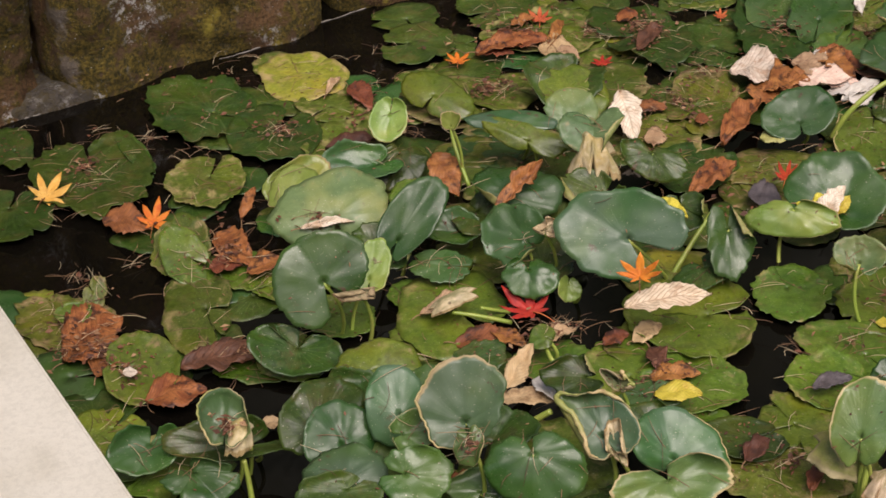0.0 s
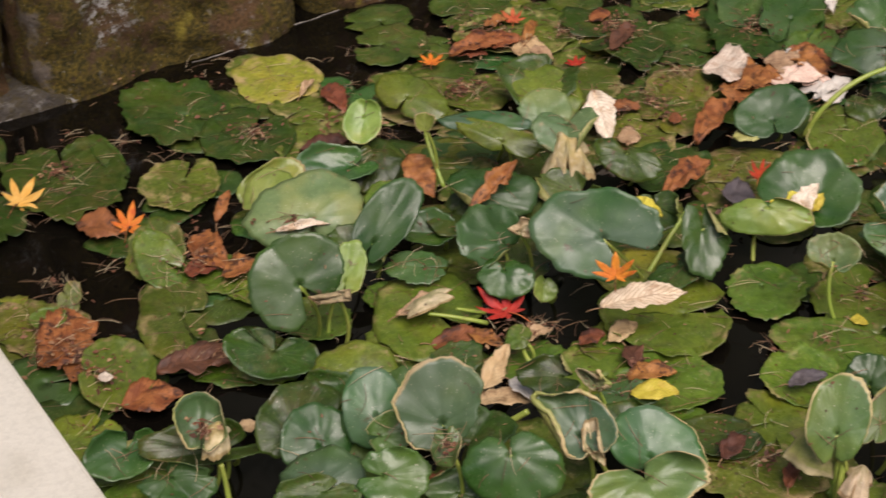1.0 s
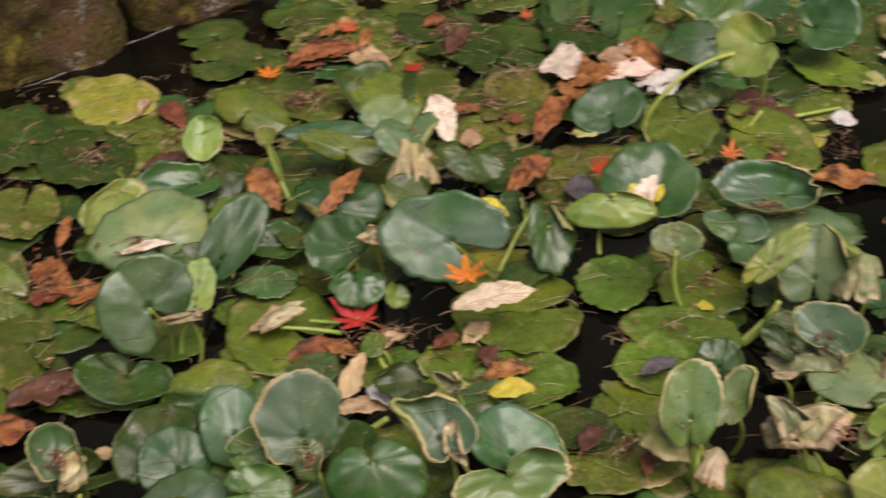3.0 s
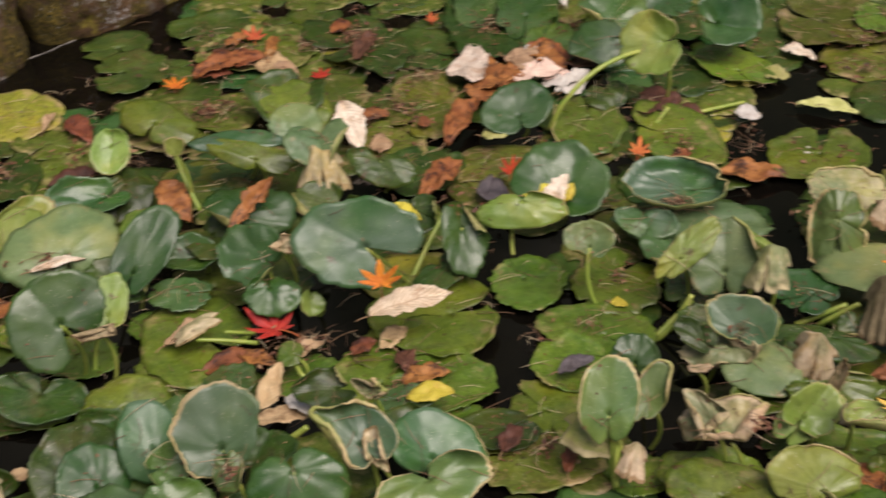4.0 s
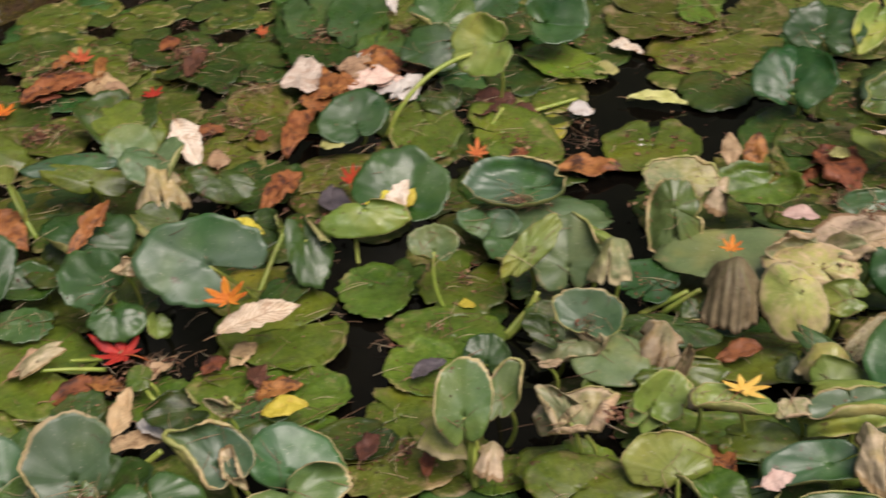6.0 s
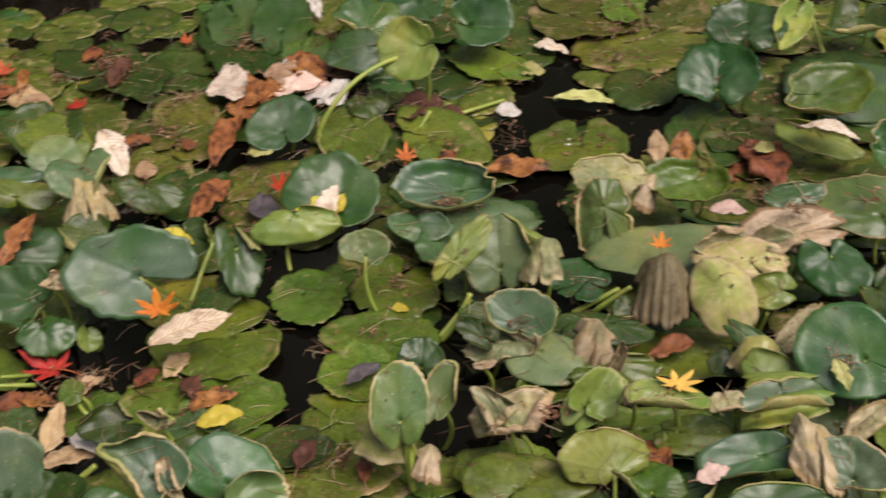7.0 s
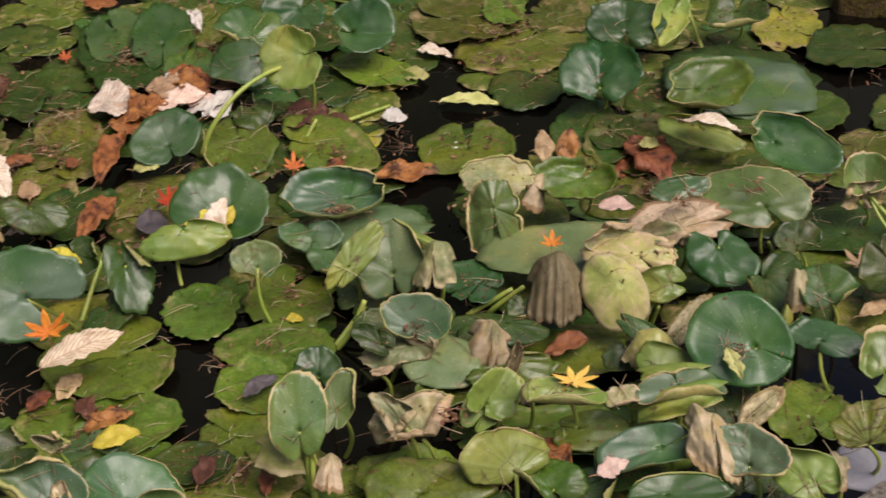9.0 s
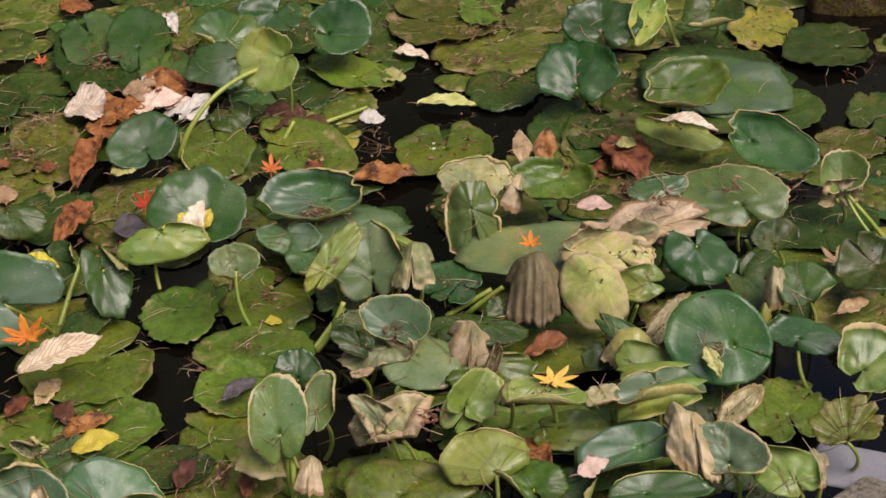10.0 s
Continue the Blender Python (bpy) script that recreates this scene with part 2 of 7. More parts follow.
def stem_material():
    m, nt, b = mat("green_stalk", 0.4)
    v, rnd = own_coords(nt)
    c = mixc(nt, ramp(nt, noi(nt, v, 30, 4), 0.35, 0.65), (0.24, 0.33, 0.05, 1), (0.36, 0.40, 0.08, 1))
    c = mixc(nt, ramp(nt, noi(nt, v, 120, 4), 0.60, 0.70, 0.0, 0.6), c, (0.20, 0.11, 0.04, 1))
    nt.links.new(c, b.inputs["Base Color"])
    return m


def litter_material(name, cols, rough=0.7):
    m, nt, b = mat(name, rough)
    g = nd(nt, "NewGeometry")
    rnd = g.outputs["Random Per Island"]
    c = mixc(nt, ramp(nt, rnd, 0.0, 0.55), col(cols[0]), col(cols[1]))
    c = mixc(nt, ramp(nt, rnd, 0.6, 1.0), c, col(cols[2]))
    nt.links.new(c, b.inputs["Base Color"])
    return m


def hem_material():
    m, nt, b = mat("rolled_rim", 0.55)
    v, rnd = own_coords(nt)
    c = mixc(nt, ramp(nt, noi(nt, v, 24, 4), 0.35, 0.62), (0.27, 0.29, 0.075, 1), (0.50, 0.38, 0.18, 1))
    c = mixc(nt, ramp(nt, noi(nt, v, 90, 5, 0.7), 0.55, 0.68, 0.0, 0.7), c, (0.20, 0.12, 0.05, 1))
    nt.links.new(c, b.inputs["Base Color"])
    nt.links.new(nd(nt, "Bump", {"Strength": 0.6, "Distance": 0.002, "Height": noi(nt, v, 160, 4)}).outputs[0], b.inputs["Normal"])
    return m


HEM = hem_material()
STALK = stem_material()
NEEDLE = litter_material("pine_needle", ((0.10, 0.052, 0.028), (0.26, 0.15, 0.075), (0.58, 0.47, 0.29)))
CRUMB = litter_material("leaf_crumb", ((0.055, 0.022, 0.012), (0.15, 0.055, 0.025), (0.34, 0.20, 0.10)))


def water_material():
    m, nt, b = mat("still_dark_water", 0.03)
    tc = nd(nt, "TexCoord")
    n = noi(nt, tc.outputs["Object"], 5, 4)
    nt.links.new(mixc(nt, n, (0.0018, 0.0016, 0.0012, 1), (0.005, 0.0042, 0.003, 1)), b.inputs["Base Color"])
    # dust specks afloat
    sp = nd(nt, "TexVoronoi", {"Vector": tc.outputs["Object"], "Scale": 60.0})
    sm = mth(nt, "MULTIPLY", ramp(nt, sp.outputs[0], 0.03, 0.06, 1.0, 0.0), ramp(nt, noi(nt, tc.outputs["Object"], 9, 2), 0.45, 0.6))
    b.inputs["IOR"].default_value = 1.33
    nt.links.new(mth(nt, "ADD", 0.03, mth(nt, "MULTIPLY", sm, 0.5)), b.inputs["Roughness"])
    nt.links.new(nd(nt, "Bump", {"Strength": 0.06, "Distance": 0.01, "Height": noi(nt, tc.outputs["Object"], 7, 2)}).outputs[0], b.inputs["Normal"])
    return m


def stone_material(name, c1, c2, moss=0.6, lichen=0.5, pits=0.65, relief=0.012):
    m, nt, b = mat(name, 0.85)
    b.inputs["Specular IOR Level"].default_value = 0.25
    v, rnd = own_coords(nt)
    n1, n2, n3 = noi(nt, v, 6, 5), noi(nt, v, 30, 6, 0.7), noi(nt, v, 140, 5, 0.75)
    c = mixc(nt, ramp(nt, n1, 0.35, 0.65), col(c1), col(c2))
    c = mixc(nt, ramp(nt, n3, 0.45, 0.60, 0.0, pits), c, col([0.25 * q for q in c1]))
    if moss:
        mm = mth(nt, "MULTIPLY", ramp(nt, mth(nt, "ADD", n2, mth(nt, "MULTIPLY", n1, 0.6)), 0.70, 0.84), moss)
        mc = mixc(nt, ramp(nt, n3, 0.40, 0.62), (0.040, 0.036, 0.008, 1), (0.190, 0.135, 0.022, 1))
        c = mixc(nt, mm, c, mc)
        c = mixc(nt, mth(nt, "MULTIPLY", ramp(nt, noi(nt, v, 13, 5, 0.6), 0.62, 0.70), moss), c, (0.30, 0.24, 0.035, 1))
        c = mixc(nt, ramp(nt, noi(nt, v, 7.5, 5, 0.6), 0.60, 0.66, 0.0, 0.8), c, (0.19, 0.155, 0.13, 1))
    if lichen:
        lm = mth(nt, "MULTIPLY", ramp(nt, noi(nt, v, 75, 8, 0.8), 0.50, 0.58), ramp(nt, noi(nt, v, 8, 4), 0.53, 0.63))
        lm = mth(nt, "MAXIMUM", lm, ramp(nt, noi(nt, v, 230, 3, 0.6), 0.69, 0.73))
        c = mixc(nt, mth(nt, "MULTIPLY", lm, lichen), c, (0.55, 0.53, 0.50, 1))
    nt.links.new(c, b.inputs["Base Color"])
    h = mth(nt, "ADD", mth(nt, "MULTIPLY", n2, 1.5), n3)
    nt.links.new(nd(nt, "Bump", {"Strength": 1.0, "Distance": relief, "Height": h}).outputs[0], b.inputs["Normal"])
    return m


WATER = water_material()
MOSSY = stone_material("mossy_wet_stone", (0.165, 0.092, 0.040), (0.095, 0.062, 0.036), 0.95, 1.0)
DAMP = stone_material("damp_grey_stone", (0.085, 0.075, 0.065), (0.12, 0.10, 0.08), 0.3, 0.4)
PALE_STONE = stone_material("pale_granite", (0.50, 0.47, 0.38), (0.60, 0.57, 0.48), 0.0, 0.0, 0.10, 0.001)
BUFF_STONE = stone_material("buff_stone", (0.34, 0.29, 0.23), (0.42, 0.37, 0.30), 0.1, 0.3)
# pale grey that stands in for bright sky mirrored in the water
SKY_GLINT = stone_material("painted_sky_glint", (0.20, 0.20, 0.225), (0.26, 0.26, 0.28), 0.0, 0.0, 0.1, 0.001)
SKY_GLINT.node_tree.nodes["Principled BSDF"].inputs["Roughness"].default_value = 0.25
# pale colour of the reflection drawn along the waterline
EDGE_GLINT = litter_material("pale_edge_glint", ((0.22, 0.20, 0.17), (0.28, 0.25, 0.21), (0.34, 0.31, 0.27)))
BACKDROP_GREEN = leaf_mat("backdrop_dark_green", (0.020, 0.035, 0.012), (0.035, 0.05, 0.016), veins=0.0)


# ---- builders ----
def link_mesh(name, verts, faces, material, at=(0, 0, 0), parent=None, uvs=None, smooth=True, thick=0.0, under=None):
    me = bpy.data.meshes.new(name)
    me.from_pydata([tuple(p) for p in verts], [], faces)
    if uvs is not None:
        lay = me.uv_layers.new(name="UVMap")
        idx = np.zeros(len(me.loops), dtype=np.int32)
        me.loops.foreach_get("vertex_index", idx)
        lay.data.foreach_set("uv", np.asarray(uvs, dtype=np.float32)[idx].ravel())
    me.polygons.foreach_set("use_smooth", [smooth] * len(me.polygons))
    me.materials.append(material)
    me.update()
    ob = new(name, me)
    ob.location = at
    if parent:
        ob.parent = parent
    if thick:
        so = ob.modifiers.new("thickness", "SOLIDIFY")
        so.thickness, so.offset = thick, -1
        if under:
            me.materials.append(under)
            so.material_offset = 1
    return ob


def tube(points, radii, sides=7):
    """Vertices and faces of a round tube along points."""
    pts = [Vector(p) for p in points]
    vs, fs = [], []
    for i, p in enumerate(pts):
        d = (pts[min(i + 1, len(pts) - 1)] - pts[max(i - 1, 0)]).normalized()
        x = d.orthogonal().normalized() if i == 0 else (x - d * x.dot(d)).normalized()
        y = d.cross(x)
        for k in range(sides):
            a = 2 * math.pi * k / sides
            vs.append(p + (x * math.cos(a) + y * math.sin(a)) * radii[i])
    for i in range(len(pts) - 1):
        for k in range(sides):
            q = (k + 1) % sides
            fs.append((i * sides + k, i * sides + q, (i + 1) * sides + q, (i + 1) * sides + k))
    fs.append(tuple(range(sides))[::-1])
    fs.append(tuple(range((len(pts) - 1) * sides, len(pts) * sides)))
    return vs, fs


def arc(a, b, bend, n=9):
    """Points from a to b, bowed by the vector bend at the middle."""
    a, b, bend = Vector(a), Vector(b), Vector(bend)
    return [a.lerp(b, i / n) + bend * (4 * (i / n) * (1 - i / n)) for i in range(n + 1)]


def blade(C, R, U, seed, notch=None, gap=0.16, att=0.22, cup=0.0, wave=0.03, fold=0.0, rim=0.0, curls=(), ragged=0.06, crumple=0.0, slits=0, pleat=0.0, scallop=0.03, rings=9, segs=76):
    """A round lily blade: disc coordinates (a, b) along R and U, its sinus at the angle notch, height along the normal."""
    rng = random.Random(seed)
    R, U = Vector(R), Vector(U)
    size = math.sqrt(R.length * U.length)
    nrm = R.cross(U).normalized()
    nz = math.radians(notch if notch is not None else rng.uniform(0, 360))
    gap = gap if notch is not None else 0.0
    cuts = [(rng.uniform(0.6, 5.6), rng.uniform(0.12, 0.4), rng.uniform(0.04, 0.1)) for _ in range(slits)]
    ph = [rng.uniform(0, 6.28) for _ in range(6)]
    k1, k2 = rng.choice((3, 4)), rng.choice((6, 7, 8))
    off = Vector((rng.uniform(-50, 50), rng.uniform(-50, 50), rng.uniform(-50, 50)))
    ax, ay = att * math.cos(nz), att * math.sin(nz)
    vs, uv, fs = [], [], []
    for i in range(rings + 1):
        s = (i / rings) ** 0.85
        for j in range(segs + 1):
            q = gap + (2 * math.pi - 2 * gap) * j / segs
            near = min(q, 2 * math.pi - q)
            th = nz + q
            rho = 1 + 0.04 * math.sin(2 * th + ph[0]) + 0.03 * math.sin(3 * th + ph[1]) - scallop * abs(math.sin(3.5 * th + ph[4])) - 0.5 * scallop * abs(math.sin(8 * th + ph[5]))
            rho += ragged * (noise.noise(Vector((math.cos(th) * 2.2, math.sin(th) * 2.2, 0)) + off) + 0.6 * noise.noise(Vector((math.cos(th) * 7, math.sin(th) * 7, 3)) + off) + 0.45 * noise.noise(Vector((math.cos(th) * 16, math.sin(th) * 16, 9)) + off) + 0.3 * noise.noise(Vector((math.cos(th) * 31, math.sin(th) * 31, 12)) + off))
            if notch is not None:
                rho -= 0.16 * math.exp(-((near - gap) / 0.16) ** 2)
            for qa, deep, wide in cuts:
                rho -= deep * math.exp(-((q - qa) / wide) ** 2)
            bx, by = rho * math.cos(th), rho * math.sin(th)
            a, b = ax + (bx - ax) * s, ay + (by - ay) * s
            h = cup * s * s + wave * s * s * (math.sin(k1 * th + ph[2]) + 0.6 * math.sin(k2 * th + ph[3]))
            h += fold * abs(-a * math.sin(nz) + b * math.cos(nz))
            h += rim * max(0.0, (s - 0.78) / 0.22) ** 2
            h += pleat * s * (1 + 0.5 * math.sin(5 * th + ph[4])) * math.sin(15 * th + 2 * math.sin(3 * th + ph[5]))
            if crumple:
                h += crumple * (noise.noise(Vector((a * 1.9, b * 1.9, 7)) + off) + 0.5 * noise.noise(Vector((a * 4.5, b * 4.5, 1)) + off))
            for ang, q0, rc in curls:
                cx, cy = math.cos(math.radians(ang)), math.sin(math.radians(ang))
                d = a * cx + b * cy
                if d > q0:
                    f = (d - q0) / rc
                    nd_ = q0 + rc * math.sin(f)
                    h += rc * (1 - math.cos(f))
                    a, b = a + (nd_ - d) * cx, b + (nd_ - d) * cy
            vs.append(R * a + U * b + nrm * (h * size))
            uv.append((s, q / (2 * math.pi)))
    w = segs + 1
    for i in range(rings):
        for j in range(segs):
            if i == 0:
                fs.append((j, w + j, w + j + 1))
            else:
                fs.append((i * w + j, (i + 1) * w + j, (i + 1) * w + j + 1, i * w + j + 1))
    return vs, fs, uv, R * ax + U * ay


NEEDLES_ON, CRUMBS_ON = ([], []), ([], [])


def scatter_on(C, vs, segs, R, U, rng, needles, crumbs):
    """Lays loose needles and crumbs on a blade, to be joined into the litter of the whole pond."""
    nrm = Vector(R).cross(Vector(U)).normalized()
    rings = len(vs) // (segs + 1) - 1
    for k in range(needles + crumbs):
        q = Vector(C) + Vector(vs[rng.randrange(1, rings) * (segs + 1) + rng.randrange(segs)]) + nrm * 0.0012
        d = (Vector(R).normalized() * rng.gauss(0, 1) + Vector(U).normalized() * rng.gauss(0, 1)).normalized()
        e = nrm.cross(d)
        if k < needles:
            ln = rng.uniform(0.006, 0.028)
            tv, tf = tube(arc(q - d * ln, q + d * ln, e * rng.gauss(0, 0.003) + nrm * 0.0015, 3), [0.0003, 0.00042, 0.00036, 0.0002], 4)
            vv, ff = NEEDLES_ON
        else:
            l1, l2 = rng.uniform(0.0008, 0.0035), rng.uniform(0.0005, 0.0016)
            tv = [q - d * l1, q - e * l2 + d * rng.uniform(-0.3, 0.3) * l1, q + d * l1, q + e * l2 + nrm * rng.uniform(0, 0.002)]
            tf = [(0, 1, 2, 3)]
            vv, ff = CRUMBS_ON
        b = len(vv)
        vv.extend(tv)
        ff.extend(tuple(b + i for i in f) for f in tf)


def pad(m, C, R, U, seed, stem=None, thin=0.0027, bend=0.015, words="", hem=(), plain=False, **shape):
    """A lily leaf: a blade, and a stalk down to the place stem, or straight down under a standing blade.
    hem: rolled stretches of its rim, each from one angle to another, with their thickness; plain: no withered crumpling."""
    C = Vector(C)
    rng = random.Random(seed + 9000)
    up = C.z > 0.0395
    old = m in "dkmw"
    if "notch" not in shape and rng.random() < 0.75:
        shape["notch"], shape["gap"] = rng.uniform(0, 360), rng.uniform(0.02, 0.10)
    shape.setdefault("scallop", rng.uniform(0.01, 0.06) if up else rng.uniform(0.02, 0.09))
    shape.setdefault("slits", rng.choice((0, 0, 1, 2)))
    shape.setdefault("ragged", 0.11 if old else rng.uniform(0.045, 0.09) if up else rng.uniform(0.06, 0.13))
    if up:
        shape.setdefault("att", rng.uniform(0.26, 0.42))
        shape.setdefault("wave", rng.uniform(0.02, 0.05))
        shape.setdefault("fold", rng.uniform(0.05, 0.42))
        shape.setdefault("cup", rng.uniform(-0.28, 0.2))
        shape.setdefault("curls", [(rng.uniform(0, 360), rng.uniform(0.4, 0.75), rng.uniform(0.15, 0.38)) for _ in range(rng.choice((1, 2, 2)))])
        shape.setdefault("crumple", 0.22 if old else 0.075)
    else:
        shape.setdefault("wave", rng.uniform(0.015, 0.04))
        shape.setdefault("rim", rng.uniform(-0.03, 0.09))
        shape.setdefault("crumple", 0.04)
    if old and up and shape["curls"] and not plain:
        shape["crumple"] = max(0.28, shape["crumple"])
        shape.setdefault("pleat", rng.uniform(0.02, 0.05))
        shape["curls"] = list(shape["curls"]) + [(rng.uniform(0, 360), rng.uniform(0.1, 0.55), rng.uniform(0.12, 0.26)) for _ in range(3)]
    vs, fs, uv, hub = blade(C, R, U, seed, **shape)
    under = UNDER_DRY if old else UNDER
    name = "lily_leaf" if up else "lily_pad"
    words = words or LEAF_WORDS[m] + (" lily leaf standing above the dark water" if up else " lily pad floating on the dark water")
    ob = new(name)
    ob.location = C
    link_mesh("blade", vs, fs, LEAF[m], parent=ob, uvs=uv, thick=0.0011, under=under)
    notch, gap, segs = math.radians(shape.get("notch") or 0), shape.get("gap", 0.16), 76
    scatter_on(C, vs, segs, R, U, rng, rng.choice((0, 1, 2, 4, 7)) if up else rng.choice((2, 4, 8, 14)), rng.choice((0, 0, 2, 5)) if up else rng.choice((4, 8, 16, 28)))
    for a0, a1, wide in hem:
        run = []
        for j in range(segs + 1):
            th = math.degrees(notch + gap + (2 * math.pi - 2 * gap) * j / segs)
            if (th - a0) % 360 <= a1 - a0:
                run.append((round((th - a0) % 360, 3), Vector(vs[-(segs + 1) + j])))
        run = [p for _, p in sorted(run, key=lambda e: e[0])]
        if len(run) > 4:
            n = len(run) - 1
            radii = [max(0.0002, 0.8 * wide * (0.1 + 0.9 * math.sin(math.pi * (0.04 + 0.92 * i / n)) ** 0.8) * (1 + 0.8 * noise.noise(Vector((i * 0.23, seed * 1.7, 0))) + 0.5 * noise.noise(Vector((i * 0.7, seed * 2.3, 4))))) for i in range(n + 1)]
            run = [p + Vector((0, 0, 0.6 * wide)) + 0.5 * wide * Vector((noise.noise(Vector((i * 0.4, seed, 3))), noise.noise(Vector((i * 0.4, seed, 5))), 0)) for i, p in enumerate(run)]
            hv, hf = tube(run, radii, 7)
            link_mesh("rolled_rim", hv, hf, HEM, parent=ob)
    away = Vector((C.x, C.y, 0)).normalized()
    foot = Vector(stem) - C if stem else hub + away * rng.uniform(0.01, 0.05)
    foot.z = -C.z - (0.01 if up else 0.06)
    side = Vector((foot.y, -foot.x, 0)).normalized() * bend if foot.xy.length > 0.01 else Vector((bend, 0, 0))
    pts = arc(hub - Vector((0, 0, 0.002)), foot, side if up else side * 0.2)
    tv, tf = tube(pts, [thin * (0.85 + 0.3 * i / 9) for i in range(10)])
    link_mesh("stalk", tv, tf, STALK, parent=ob)
    return tagged(ob, words, "lily leaf" if up else "lily pad", "water lily leaves of the pond")


def drape(m, C, R, U, seed, top=0.6, back=0.5, flute=0.03, folds=7, wrap=0.35, belly=0.12, slit=0, ragged=0.10, crumple=0.05, flare=0.16, words=""):
    """A lily leaf folded over its stalk: a front that hangs down from a ridge, and a flap that falls back behind it."""
    C, R, U = Vector(C), Vector(R), Vector(U)
    rng = random.Random(seed)
    size = math.sqrt(R.length * U.length)
    nrm = R.cross(U).normalized()
    away = Vector((C.x, C.y, 0)).normalized()
    off = Vector((rng.uniform(-50, 50), rng.uniform(-50, 50), rng.uniform(-50, 50)))
    ph = [rng.uniform(0, 6.28) for _ in range(4)]
    cols, front, rear = 46, 16, 7
    cuts = [(rng.uniform(-0.25, 0.25), 0.55, 0.07), (rng.uniform(0.4, 0.7), 0.3, 0.06), (rng.uniform(-0.7, -0.4), 0.3, 0.06)][:slit]
    vs, uv, fs = [], [], []
    for i in range(-rear, front + 1):
        for j in range(cols + 1):
            u = -1 + 2 * j / cols
            rough = noise.noise(Vector((u * 2.5, 0, 0)) + off) + 0.6 * noise.noise(Vector((u * 7, 1, 0)) + off) + 0.4 * noise.noise(Vector((u * 17, 2, 0)) + off)
            crest = 1 - 0.8 * abs(u) ** 3 + 0.7 * ragged * math.sin(3 * u + ph[0]) + 0.5 * ragged * math.sin(7 * u + ph[3])
            hem = -1 + 0.25 * u * u + 1.6 * ragged * rough
            for q, deep, wide in cuts:
                hem += deep * 2 * math.exp(-((u - q) / wide) ** 2)
            if i >= 0:
                v = i / front
                b = crest + (hem - crest) * v
                wide = top + (1 - top) * math.sin(v * 1.57) + 0.25 * ragged * noise.noise(Vector((v * 3, 5, u)) + off)
                h = belly * math.sin(3.14 * min(1.0, v * 1.1)) * (1 - u * u) - wrap * abs(u) ** 2.5 + belly * 0.8 * (1 - math.exp(-6 * v))
                h += flute * (0.25 + v) * math.sin(folds * u + ph[1] + 0.8 * math.sin(2.3 * u + ph[2]) + 0.5 * v)
                h += flare * max(0.0, (v - 0.72) / 0.28) ** 2 * (0.5 + 0.8 * math.sin(5 * u + ph[3]))
                drop = 0.0
                s = max(abs(u) ** 3, v)
            else:
                v = -i / rear
                b = crest - 0.12 * v * v * back
                wide = top + 0.25 * math.sin(v * 1.57)
                h = -wrap * abs(u) ** 2.5
                drop = v
                s = max(abs(u) ** 3, 0.9 * v)
            h += crumple * (noise.noise(Vector((u * 1.8, b * 1.8, 3)) + off) + 0.6 * noise.noise(Vector((u * 4.2, b * 4.2, 6)) + off) + 0.3 * noise.noise(Vector((u * 9, b * 9, 8)) + off))
            p = R * (u * wide) + U * b + nrm * (h * size) + (away * 1.1 - Vector((0, 0, 0.35 * drop))) * (back * size * drop)
            vs.append(p)
            uv.append((max(0.05, s + 0.32 * s * (1 - s)), 0.5 + 0.4 * math.atan2(u, 1.25 - b) / math.pi))
    w = cols + 1
    for i in range(rear + front):
        for j in range(cols):
            fs.append((i * w + j, (i + 1) * w + j, (i + 1) * w + j + 1, i * w + j + 1))
    ob = new("lily_leaf")
    ob.location = C
    link_mesh("blade", vs, fs, LEAF[m], parent=ob, uvs=uv, thick=0.0011, under=UNDER_DRY if m in "dkmw" else UNDER)
    hub = U * 0.8 - nrm * 0.006
    foot = hub + away * 0.03
    foot.z = -C.z - 0.01
    tv, tf = tube(arc(hub, foot, R.normalized() * 0.008), [0.0026 + 0.0008 * i / 9 for i in range(10)])
    link_mesh("stalk", tv, tf, STALK, parent=ob)
    return tagged(ob, words or LEAF_WORDS[m] + " lily leaf folded over its stalk", "lily leaf", "water lily leaves of the pond")


def stalk(pts, thin=0.0035, words="yellow-green bare lily stalk arching over the pads"):
    """A stalk of its own through a few places, rounded between them."""
    p = [Vector(q) for q in pts]
    o = p[0]
    out = []
    for i in range(len(p) - 1):
        a, b, c, d = p[max(i - 1, 0)], p[i], p[i + 1], p[min(i + 2, len(p) - 1)]
        for k in range(6):
            t = k / 6
            out.append(0.5 * ((2 * b) + (c - a) * t + (2 * a - 5 * b + 4 * c - d) * t * t + (3 * b - a - 3 * c + d) * t ** 3))
    out.append(p[-1])
    v, f = tube([q - o for q in out], [thin * (0.85 + 0.3 * i / len(out)) for i in range(len(out))])
    return tagged(link_mesh("lily_stalk", v, f, STALK, o), words, "stalk")


